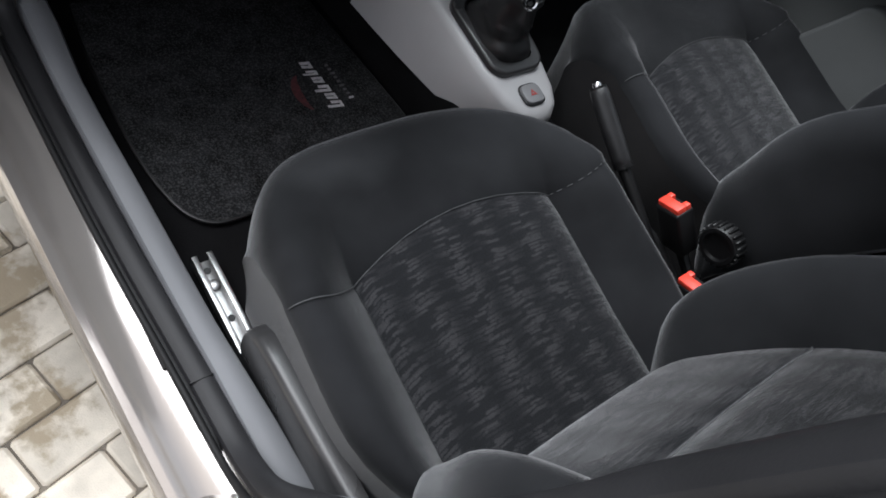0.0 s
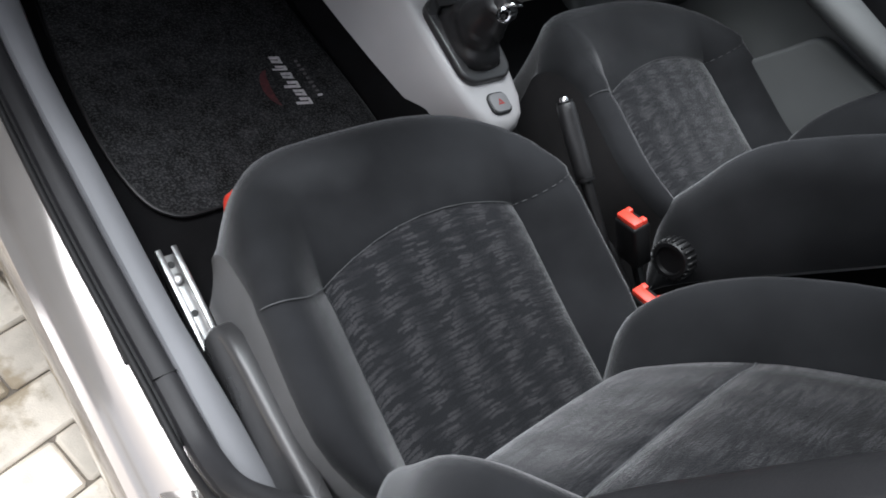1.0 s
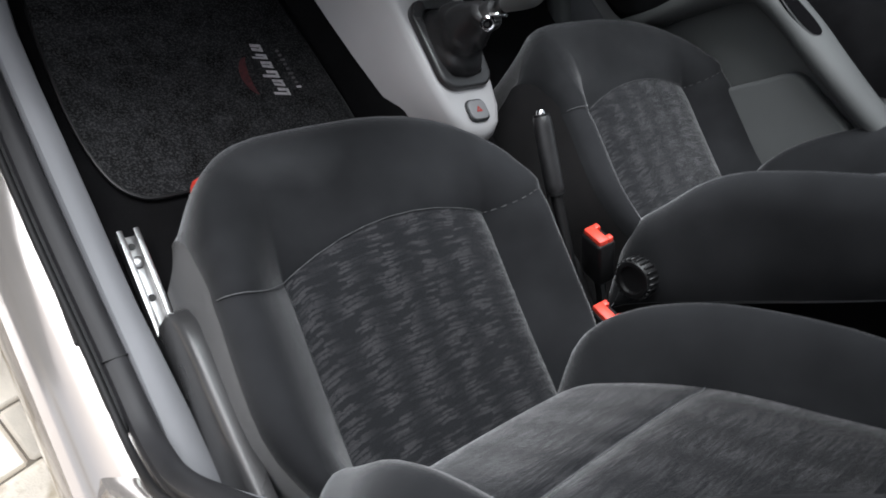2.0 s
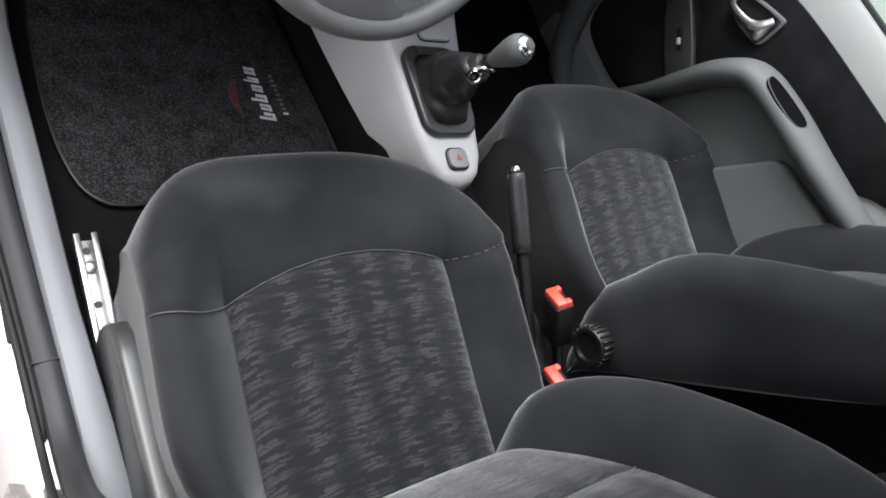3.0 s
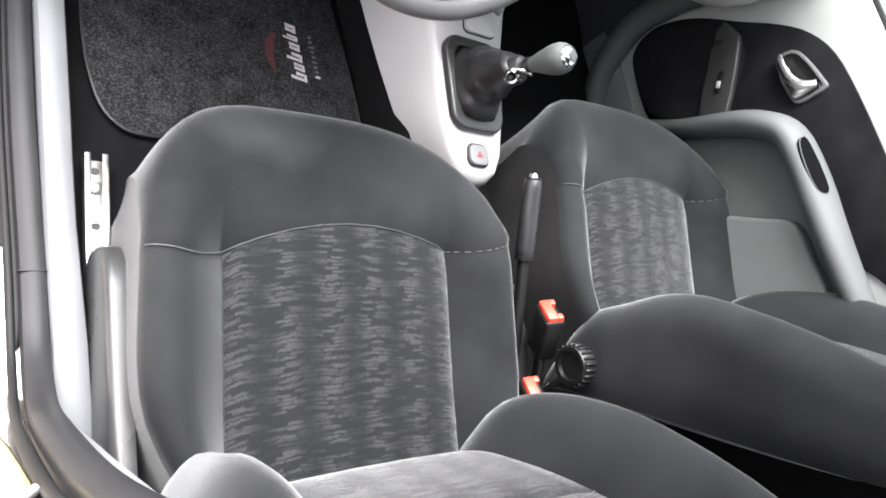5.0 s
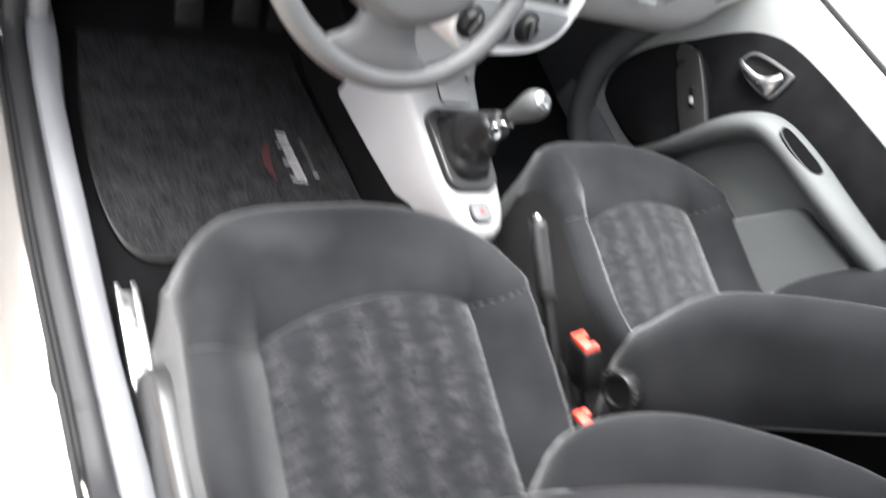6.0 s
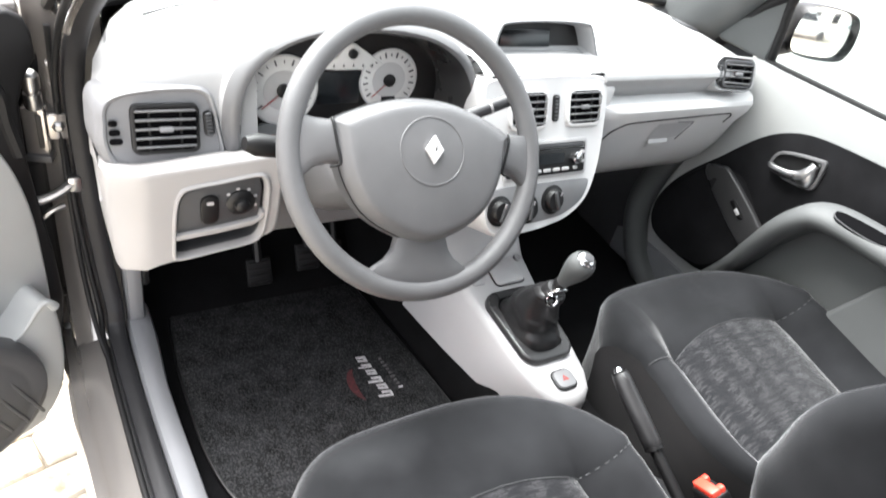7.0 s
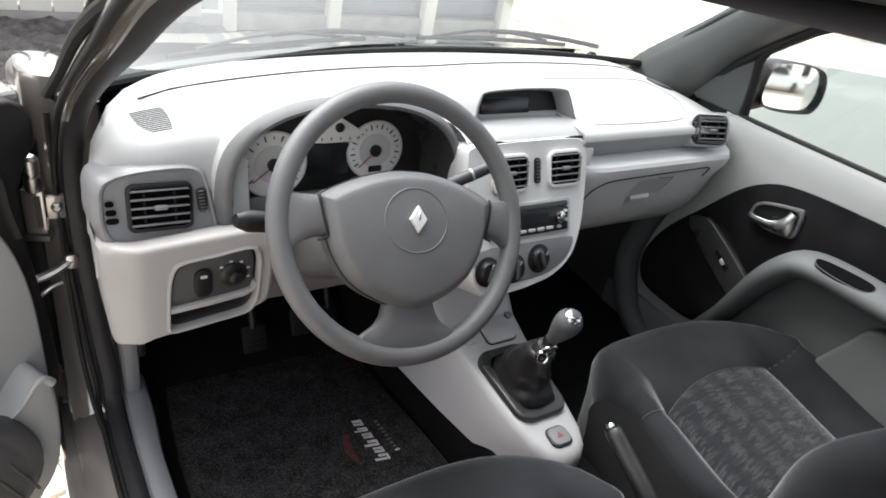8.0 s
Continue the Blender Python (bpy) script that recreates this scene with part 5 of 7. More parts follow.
def top_height(x, y):
    """Height of the dashboard's top."""
    z = curve_at([(0.74, 0.945), (0.80, 0.952), (0.90, 0.959), (1.05, 0.962), (1.22, 0.958)], y)
    z -= 0.03 * max(0, (abs(x) - 0.52) / 0.16) ** 2 + (0.05 * max(0.0, (-0.635 - x) / 0.06) ** 2)
    return z


def dashboard():
    t = thing("dashboard", (0, 0.95, 0.62), "two-tone grey plastic dashboard with round air vents and dials", "dashboard")
    # upper moulding
    xs = sorted([-0.695 + 1.36 * i / 40 for i in range(41)] + [-0.476, -0.464, 0.152, 0.156, 0.17, 0.19, 0.21])

    def front(x):
        if x < -0.47:
            return 0.850 + 0.05 * max(0, (-0.60 - x) / 0.09) ** 2
        if x < -0.11:
            return 0.96
        if x < 0.154:
            return 0.85
        return 0.758 + 0.10 * max(0.0, (x - 0.58) / 0.10) ** 2

    rows = []
    for k in range(16):
        s = k / 15
        rows.append([(x, lerp(back_edge(x) + 0.02, front(x), s), top_height(x, lerp(back_edge(x) + 0.02, front(x), s)) + 0.0) for x in xs])
    last = rows[-1]
    for near, far, drop in ((-0.012, -0.008, 0.005), (-0.024, -0.0115, 0.014), (-0.032, -0.006, 0.030), (-0.037, 0.006, 0.046), (-0.049, 0.018, 0.10), (-0.062, 0.04, 0.155)):
        rows.append([(x, y + (near if x < -0.47 else far), z - (drop if x < -0.47 else min(drop, 0.064))) for x, y, z in last])

    def tuck(p):
        """Draws the driver's end in behind the door seal, more so towards the windscreen."""
        x, y, z = p
        end = curve_at([(0.78, -0.700), (0.85, -0.694), (0.88, -0.690), (0.95, -0.677), (1.04, -0.664), (1.2, -0.652)], y)
        return (lerp(-0.54, end, (x + 0.54) / -0.155) if x < -0.54 else x, y, z)

    rows = [[tuck(p) for p in r] for r in rows]
    part("upper_moulding", rows_mesh(rows)[0], UPPER, t, "grained mid-grey upper dashboard")
    seam = []
    for i in range(25):
        x = -0.60 + 1.27 * i / 24
        y = back_edge(x) - 0.105 + 0.09 * abs(x)
        seam.append((x, y, top_height(x, y) + 0.0006))
    part("top_seam", tube(seam, 0.0016, 6), BLACK, t, "dark joint line across the dashboard top")
    lid = [(0.205, 0.785), (0.34, 0.780), (0.46, 0.785), (0.505, 0.81), (0.545, 0.87), (0.56, 0.94), (0.545, 0.985), (0.50, 1.00), (0.40, 1.005), (0.25, 1.01)]
    lid = [(p.x, p.y, top_height(p.x, p.y) + 0.0004) for p in smooth_path([(x, y, 0) for x, y in lid], 4)]
    part("airbag_seam", tube(lid, 0.0009, 6), POD, t, "fine outline of the passenger airbag lid")

    # corner grilles on top
    def grille(cx, cy, label):
        def at(x, y, lift):
            return Vector((cx + x, cy + y, top_height(cx + x, cy + y) + lift))

        ends = [(0.046, -0.030, 0.030), (0.03, -0.030, 0.034), (0.01, -0.028, 0.036), (-0.01, -0.024, 0.036), (-0.03, -0.016, 0.035), (-0.05, -0.002, 0.032)]
        rows = [[at(lerp(x0, x1, k / 4) * 0.82, y * 0.86, 0.0003) for k in range(5)] for y, x0, x1 in ends]
        g = part("speaker_grille", rows_mesh(rows)[0], UPPER, t, label)
        for i in range(13):
            y = 0.0385 - i * 0.0068
            x0, x1 = curve_at([(-y2, u) for y2, u, w in ends], -y) + 0.003, curve_at([(-y2, w) for y2, u, w in ends], -y) - 0.003
            line = [at(lerp(x0, x1, k / 5) * 0.82, y * 0.86, 0.0002) for k in range(6)]
            part("slot", sweep(line, [(-0.0014, -0.001), (0.0014, -0.001), (0.0014, 0.0008), (-0.0014, 0.0008)]), BLACK, g)

    grille(-0.598, 0.895, "slotted grille on the dashboard top")
    part("corner_grille", prism(rrect(0.05, 0.07, 0.02, 5), axes((0.606, 0.985, top_height(0.606, 0.985) - 0.0005), (1, 0, -0.25), (0, 1, 0.0)), 0.004, 0.001), DARK, t, "dark small grille at the far corner")

    # left vent pod
    m = axes((-0.605, 0.800, 0.860), (1, 0.02, -0.03), (0, 0.25, 1))
    pod = [(-0.084, 0.010), (-0.082, 0.030), (-0.070, 0.045), (-0.03, 0.055), (0.03, 0.058), (0.055, 0.052), (0.066, 0.035), (0.074, -0.005), (0.080, -0.040), (0.07, -0.052), (0.0, -0.058), (-0.055, -0.060), (-0.075, -0.045), (-0.084, -0.02)]
    pod = [(p.x, p.y) for p in smooth_path([(x, y, 0) for x, y in pod], 3, True)]
    rings = []
    for k, z in ((1.07, -0.10), (1.07, -0.016), (1.05, -0.006), (1.01, 0.002), (0.96, 0.007), (0.92, 0.006), (0.89, 0.002)):
        rings.append([m @ Vector((x * k, y * k, z)) for x, y in pod])
    part("vent_pod", loft(rings), POD, t, "grey rounded pod of the driver's vent")
    vent(t, m @ Matrix.Translation((-0.002, 0.0005, 0.003)), 0.083, 0.063, 5, "driver's side air vent", BLACK, corner=0.010)
    thumbwheel(t, m @ Matrix.Translation((0.0565, 0.005, 0.004)) @ pose(0, 0, 0, 0, 0, 4), 0.037)
    for i in range(3):
        b = prism(rrect(0.012 + 0.0025 * i, 0.0085, 0.004, 4), m @ Matrix.Translation((-0.0685 + 0.0012 * i, 0.010 - i * 0.0125, 0.0062)), 0.0016, 0.0005)
        part("demister_slot", b, VOID, t, "dark demister opening")

    # lower left panel
    out = [(-0.694, 0.805), (-0.688, 0.826), (-0.62, 0.833), (-0.50, 0.842), (-0.458, 0.844), (-0.452, 0.825), (-0.455, 0.72), (-0.468, 0.697), (-0.50, 0.688), (-0.58, 0.672), (-0.64, 0.664), (-0.672, 0.650), (-0.683, 0.64), (-0.688, 0.66), (-0.692, 0.75)]
    centre = (-0.546, 0.744)
    edge = star(smooth2(out, 3), centre, 96)
    mouth_line = smooth2([(-0.610, 0.760), (-0.603, 0.790), (-0.588, 0.800), (-0.545, 0.805), (-0.497, 0.811), (-0.482, 0.804), (-0.477, 0.782), (-0.480, 0.722),
                          (-0.488, 0.698), (-0.504, 0.689), (-0.55, 0.683), (-0.598, 0.677), (-0.612, 0.680), (-0.613, 0.70)], 4)
    mouth = star(mouth_line, centre, 96)
    rings = []
    for k, d in ((1.0, 0.14), (1.0, 0.07), (1.0, 0.032), (0.994, 0.018), (0.980, 0.008), (0.955, 0.002), (0.92, 0.0)):
        rings.append([(centre[0] + (x - centre[0]) * k, 0.735 + d, centre[1] + (z - centre[1]) * k - (max(0.0, d - 0.01) * 0.40 if z > 0.81 else 0)) for x, z in edge])
    for f in (0.2, 0.4, 0.6, 0.8):
        rings.append([(lerp(x, centre[0] + (u - centre[0]) * 1.05, f), y, lerp(z, centre[1] + (v - centre[1]) * 1.05, f)) for (x, y, z), (u, v) in zip(rings[6], mouth)])
    lining = []
    for k, d in ((1.05, 0.0), (1.035, -0.003), (1.015, -0.0045), (0.985, -0.0045), (0.965, -0.002), (0.95, 0.004), (0.94, 0.010), (0.935, 0.02), (0.90, 0.055), (0.5, 0.055)):
        row = [(centre[0] + (x - centre[0]) * k, 0.735 + d, centre[1] + (z - centre[1]) * k) for x, z in mouth]
        if d < 0.015:
            rings.append(row)
        if d > 0.009:
            lining.append(row)
    # Recess walls are split off in charcoal to paint the shadow inside
    part("switch_recess", loft(lining, caps=False), DARK, t, "walls of the switch recess, coloured charcoal for their shadow")
    rings = [[(x, y + 0.85 * max(0.0, -0.648 - x) ** 2 / (max(0.0, -0.648 - x) + 0.012), z) for x, y, z in r] for r in rings]
    part("lower_left_panel", loft(rings, caps=False), LOWER, t, "pale grey panel left of the column, coloured dimmer against the door light, with a switch recess")
    part("switch_plate", prism(smooth2([(-0.608, 0.722), (-0.604, 0.765), (-0.597, 0.785), (-0.578, 0.794), (-0.50, 0.803), (-0.488, 0.795), (-0.486, 0.775), (-0.490, 0.740), (-0.500, 0.733), (-0.55, 0.727)], 3), face_y(0, 0.770, 0), 0.031, 0.001), DARK, t, "charcoal switch plate")
    part("rim_bar", prism([(-0.612, 0.711), (-0.55, 0.716), (-0.50, 0.722), (-0.484, 0.731), (-0.480, 0.745), (-0.486, 0.745), (-0.490, 0.736), (-0.502, 0.7315), (-0.55, 0.7255), (-0.612, 0.7205)][::-1], face_y(0, 0.775, 0), 0.043, 0.002), LOWER, t, "pale bar under the switches")
    part("coin_slot", prism([(-0.612, 0.672), (-0.48, 0.684), (-0.48, 0.742), (-0.612, 0.722)], face_y(0, 0.789, 0), 0.004, 0), BLACK, t, "dark back of the storage slot")
    sw = part("dimmer_switch", prism(rrect(0.026, 0.050, 0.012, 6, -0.562, 0.757), face_y(0, 0.740, 0), 0.006, 0.002), BLACK, t, "charcoal rocker switch")
    part("switch_mark", prism(rrect(0.010, 0.005, 0.0015, 3, -0.562, 0.770), face_y(0, 0.7340, 0), 0.001, 0), CONSOLE, sw, "pale switch symbol")
    mj = part("mirror_switch", revolve([(0.021, 0), (0.021, 0.004), (0.017, 0.007), (0.011, 0.008), (0.010, 0.016), (0.006, 0.019), (0.001, 0.019)], face_y(-0.517, 0.740, 0.764), 22), BLACK, t, "round black mirror adjuster")
    for a in (20, 60, 100, 140, -20):
        r = 0.0235
        part("adjuster_mark", prism(rrect(0.005, 0.004, 0.0012, 3, -0.517 + r * math.cos(radians(a)), 0.764 + r * math.sin(radians(a))), face_y(0, 0.7392, 0), 0.001, 0), CONSOLE, mj)

    # knee panel behind the column
    part("knee_panel", box((-0.28, 0.845, 0.735), (0.38, 0.05, 0.19), 0.02, pose(0, 0, 0, -18, 0, 0)), WHEEL, t, "mid-grey lower panel behind the column")
    part("under_tray", box((-0.35, 0.95, 0.625), (0.62, 0.28, 0.02), 0.008, pose(0, 0, 0, -12, 0, 0)), BLACK, t, "dark underside of the dashboard")

    # instrument hood
    cx, zb = -0.312, 0.872

    def arch(half, height, y, base=zb, pw=2.4, shift=0.0):
        pts = []
        for i in range(31):
            a = math.pi * i / 30
            ca, sa = math.cos(a), math.sin(a)
            pts.append((cx + shift - half * abs(ca) ** (2 / pw) * (1 if ca > 0 else -1), y, base + height * sa ** (2 / pw)))
        if base > 0.5:
            pts = [(pts[0][0] + 0.01, y, base - 0.075), (pts[0][0], y, base - 0.04)] + pts + [(pts[-1][0], y, base - 0.04), (pts[-1][0] - 0.01, y, base - 0.075)]
        return pts

    rings = [arch(0.165, 0.085, 0.905), arch(0.176, 0.098, 0.865), arch(0.186, 0.112, 0.82), arch(0.192, 0.122, 0.79), arch(0.197, 0.127, 0.779), arch(0.204, 0.1325, 0.776), arch(0.212, 0.1375, 0.781),
             arch(0.219, 0.140, 0.795), arch(0.2235, 0.137, 0.825), arch(0.226, 0.130, 0.87), arch(0.227, 0.116, 0.93), arch(0.222, 0.097, 0.99), arch(0.20, 0.072, 1.05)]
    k = len(rings[0])
    lower = []
    for i, r in enumerate(rings):
        lower.append([(x, y + 0.03 * max(0, (z - zb) / 0.14 - 0.2) * (1 if i < 9 else 0), z) for x, y, z in r])
    hood = part("instrument_hood", rows_mesh(lower[7:])[0], UPPER, t, "grained hood over the instruments", 60)
    # Rim is the hood's own plastic, darkened in colour where it faces from the light
    part("hood_rim", rows_mesh(lower[4:8])[0], HOOD_SHADE, hood, "rounded rim of the hood, coloured darker for its shade", 60)
    part("hood_lining", rows_mesh(lower[:5])[0], GLOSS, t, "black lining inside the instrument hood", 60)
    # instruments
    gy = 0.868
    plate = [(x, z) for x, y, z in arch(0.178, 0.104, 0, 0.0)]
    cl = part("instrument_panel", prism([(p[0], p[1]) for p in plate] + [(cx + 0.178, -0.065), (cx - 0.178, -0.065)], axes((0, gy, zb), (1, 0, 0), (0, 0.10, 1)), 0.004, 0), BLACK, t, "black instrument panel")

    def dial(x, z, r, needle, n, name, a0=215, a1=-35):
        dm = axes((x, gy - 0.006 + (z - zb) * 0.10, z), (1, 0, 0), (0, 0.10, 1))
        d = part(name, revolve([(r, 0), (r, 0.002), (r - 0.002, 0.003), (0.001, 0.003)], dm, 40), DIAL, cl, "white dial with dark marks")
        part("dial_rim", tube([dm @ Vector((r * math.cos(a), r * math.sin(a), 0.002)) for a in [2 * math.pi * i / 40 for i in range(40)]], 0.0018, 6, up=(0, -1, 0), closed=True), CONSOLE, d)
        part("dial_centre", revolve([(r * 0.58, 0.003), (r * 0.58, 0.0038), (0.001, 0.0038)], dm, 32), material("dial_grey", (0.42, 0.42, 0.42), 0.5) if "dial_grey" not in bpy.data.materials else bpy.data.materials["dial_grey"], d)
        for i in range(n):
            a = radians(lerp(a0, a1, i / (n - 1)))
            b = box((r * 0.82, 0, 0.0036), (r * (0.17 if i % 2 == 0 else 0.09), 0.0016 if i % 2 else 0.0024, 0.0012), 0)
            bmesh.ops.transform(b, matrix=dm @ Matrix.Rotation(a, 4, "Z"), verts=b.verts)
            part("mark", b, INK, d)
        part("hub", revolve([(r * 0.2, 0.0035), (r * 0.2, 0.008), (r * 0.14, 0.010), (0.001, 0.010)], dm, 18), BLACK, d, "black needle hub")
        b = box((r * 0.42, 0, 0.007), (r * 0.78, 0.0013, 0.0012), 0)
        bmesh.ops.transform(b, matrix=dm @ Matrix.Rotation(radians(needle), 4, "Z"), verts=b.verts)
        part("needle", b, REDDIM, d, "thin red needle")

    dial(-0.418, 0.880, 0.056, 218, 15, "rev_counter")
    dial(-0.234, 0.892, 0.053, 222, 19, "speedometer")
    fan = [(-0.354, 0.913), (-0.332, 0.932), (-0.320, 0.948), (-0.306, 0.955), (-0.292, 0.948), (-0.270, 0.934), (-0.240, 0.912), (-0.296, 0.911)]
    fg = part("fuel_gauge", prism(smooth2(fan, 2), face_y(0, gy - 0.001, 0), 0.004, 0.0008), DIAL, cl, "white fan-shaped fuel gauge")
    part("hub", revolve([(0.008, 0), (0.008, 0.004), (0.005, 0.006), (0.001, 0.006)], face_y(-0.306, gy - 0.005, 0.939), 18), BLACK, fg, "black needle hub")
    for i in range(5):
        part("mark", prism(rrect(0.0022, 0.005, 0.0006, 3, -0.336 + i * 0.017, 0.9185), face_y(0, gy - 0.005, 0), 0.0008, 0), INK, fg)
    b = prism(rrect(0.075, 0.075, 0.006, 4, -0.322, 0.872), face_y(0, gy - 0.004, 0), 0.002, 0.0005)
    part("info_display", b, SCREEN, cl, "dark information display")
    part("odometer", prism(rrect(0.026, 0.012, 0.002, 3, -0.232, 0.858), face_y(0, gy - 0.008, 0), 0.003, 0), SCREEN, cl, "small dark counter window")

    # display pod in the middle
    pm = axes((0.058, 0.831, 0.964), (1, 0, 0.0), (0, 0.35, 1))
    out = [(-0.128, -0.050), (-0.122, 0.0), (-0.112, 0.030), (-0.095, 0.041), (0.0, 0.045), (0.085, 0.042), (0.103, 0.030), (0.118, -0.01), (0.130, -0.046), (0.0, -0.052)]
    out = [(p.x, p.y) for p in smooth_path([(x, y, 0) for x, y in out], 3, True)]
    rings = []
    for k, z in ((1.0, -0.16), (1.03, -0.05), (1.04, 0.0), (1.0, 0.012), (0.96, 0.013), (0.93, 0.008), (0.90, -0.03)):
        rings.append([m2 for m2 in (pm @ Vector((x * k, y * k - (0.05 if z < -0.1 else 0), z)) for x, y in out)])
    pod = part("display_pod", loft(rings), UPPER, t, "grey hooded pod of the centre display")
    part("display", prism([(x * 0.92, y * 0.92) for x, y in out], pm @ Matrix.Translation((0, 0, -0.026)), 0.002, 0), BLACK, pod, "dark recess of the display")
    part("opening_rim", tube([pm @ Vector((x * 0.985, y * 0.985, 0.0125)) for x, y in out], 0.0022, 8, up=(0, -1, 0.3), closed=True), POD, pod, "dark rounded rim of the display opening")
    ledge = [[pm @ Vector((u * w, y, z)) for u in (-1, -0.9, -0.5, 0, 0.5, 0.9, 1)] for y, z, w in ((-0.004, -0.0235, 0.108), (-0.012, -0.021, 0.110), (-0.024, -0.012, 0.113), (-0.036, 0.000, 0.116), (-0.046, 0.0135, 0.118), (-0.053, 0.017, 0.120))]
    part("display_ledge", rows_mesh(ledge)[0], UPPER, pod, "grey ledge sloping up to the screen")
    part("screen", prism(rrect(0.115, 0.040, 0.004, 4, -0.030, 0.010), pm @ Matrix.Translation((0, 0, -0.023)), 0.003, 0.001), SCREEN, pod, "blank dark screen")
    part("screen_tab", prism(rrect(0.062, 0.012, 0.004, 4, -0.03, -0.014), pm @ Matrix.Translation((0, 0, -0.022)), 0.010, 0.002), CONSOLE, pod, "pale tab below the screen")
    part("tab_slot", prism(rrect(0.044, 0.005, 0.0018, 3, -0.03, -0.013), pm @ Matrix.Translation((0, 0, -0.0115)), 0.001, 0), BLACK, pod)
    rows = []
    for i in range(13):
        x = -0.107 + 0.276 * i / 12
        e = 0.010 * (abs(i - 6) / 6) ** 3
        rows.append([(x, y + e, z - e * 0.5) for y, z in ((0.86, 0.950), (0.812, 0.957), (0.783, 0.954), (0.767, 0.948), (0.760, 0.943), (0.759, 0.935), (0.771, 0.915))])
    part("pod_apron", rows_mesh(rows)[0], UPPER, t, "grey apron sloping down from the display")
    part("apron_gap", box((0.030, 0.760, 0.9405), (0.257, 0.006, 0.003), 0.001), VOID, t, "dark joint above the centre fascia")

    # centre stack
    sm = axes((0.019, 0.708, 0.819), (1, 0, 0), (0, 0.40, 1)) @ Matrix.Diagonal((0.968, 1.0426, 0.968, 1)) @ Matrix.Translation((0, -0.80, 0))

    def sp(x, z, d=0.0):
        return sm @ Vector((x - 0.045, z, d))

    out = [(-0.094, 0.905), (-0.085, 0.922), (-0.04, 0.926), (0.045, 0.928), (0.15, 0.927), (0.185, 0.92), (0.195, 0.90), (0.195, 0.855), (0.190, 0.80), (0.183, 0.76), (0.165, 0.715), (0.14, 0.69), (0.105, 0.673), (0.072, 0.666), (0.03, 0.660), (-0.02, 0.658), (-0.06, 0.661), (-0.085, 0.685), (-0.092, 0.74), (-0.095, 0.84)]
    out = [(p.x, p.y) for p in smooth_path([(x, z, 0) for x, z in out], 3, True)]
    rings = []
    for k, d in ((1.02, -0.16), (1.02, -0.012), (1.01, -0.003), (0.985, 0.001), (0.96, 0.0), (0.5, 0.0)):
        rings.append([sp(0.05 + (x - 0.05) * k, 0.79 + (z - 0.79) * k, d) for x, z in out])
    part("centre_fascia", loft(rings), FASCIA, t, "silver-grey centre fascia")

    def sface(x, z):
        return sm @ Matrix.Translation((x - 0.045, z, 0))

    for x in (0.001, 0.134):
        v = vent(t, sface(x, 0.873), 0.080, 0.060, 5, "centre air vent", FASCIA, 0.016)
    thumbwheel(t, sface(0.066, 0.873), 0.046)
    # radio
    r = part("radio", prism(rrect(0.186, 0.044, 0.004, 4, 0.005, 0.781), sm @ Matrix.Translation((0, 0, 0)), 0.006, 0.0015), BLACK, t, "black car radio with silver buttons")
    part("radio_strip", prism(rrect(0.182, 0.008, 0.002, 4, 0.005, 0.8085), sm, 0.005, 0.001), DARK, r, "charcoal strip above the radio")
    part("radio_frame", prism(rrect(0.20, 0.066, 0.008, 5, 0.005, 0.786), sm, 0.003, 0.001, hole=rrect(0.19, 0.057, 0.005, 5, 0.005, 0.786)), CONSOLE, r)
    part("radio_screen", prism(rrect(0.11, 0.018, 0.003, 4, -0.010, 0.787), sm @ Matrix.Translation((0, 0, 0.006)), 0.001, 0), SCREEN, r, "dark radio screen")
    for i in range(6):
        part("radio_button", prism(rrect(0.017, 0.006, 0.002, 4, -0.063 + i * 0.0225, 0.767), sm @ Matrix.Translation((0, 0, 0.0055)), 0.003, 0.001), CONSOLE, r, "silver radio button")
    part("radio_knob", revolve([(0.011, 0), (0.011, 0.008), (0.008, 0.010), (0.001, 0.010)], sm @ Matrix.Translation((0.074, 0.785, 0.006)), 20), CHROME, r, "silver volume knob")
    for i, (dx, dz) in enumerate(((0.090, 0.794), (0.090, 0.778), (0.074, 0.767))):
        part("radio_key", prism(rrect(0.010, 0.006, 0.002, 4, dx, dz), sm @ Matrix.Translation((0, 0, 0.0055)), 0.003, 0.001), CONSOLE, r)
    # heater controls
    part("heater_plate", prism([(p.x, p.y) for p in smooth_path([(-0.120, 0.742, 0), (0.0, 0.744, 0), (0.095, 0.744, 0), (0.116, 0.737, 0), (0.100, 0.705, 0), (0.06, 0.684, 0), (0.02, 0.677, 0), (-0.05, 0.674, 0), (-0.10, 0.679, 0), (-0.120, 0.70, 0)], 3, True)], sm, 0.002, 0.0008), POD, t, "grey heater control plate")
    for i, (x, z) in enumerate(((-0.100, 0.705), (-0.037, 0.702), (0.025, 0.712))):
        hk = part("heater_knob", revolve([(0.027, 0.001), (0.027, 0.004), (0.021, 0.006), (0.019, 0.014), (0.017, 0.016), (0.001, 0.016)], sm @ Matrix.Translation((x, z, 0)), 26), BLACK, t, "round black heater knob")
        b = box((0, 0, 0.017), (0.006, 0.034, 0.010), 0.002)
        bmesh.ops.transform(b, matrix=sm @ Matrix.Translation((x, z, 0)) @ pose(0, 0, 0, 0, 0, -25 + 20 * i), verts=b.verts)
        part("knob_bar", b, DARK, hk)
        part("knob_mark", box(sm @ Vector((x + 0.003 * i, z + 0.013, 0.0228)), (0.003, 0.001, 0.008), 0), WHITEPRINT, hk)

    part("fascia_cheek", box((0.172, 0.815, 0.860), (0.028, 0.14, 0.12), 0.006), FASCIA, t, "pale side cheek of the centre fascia")
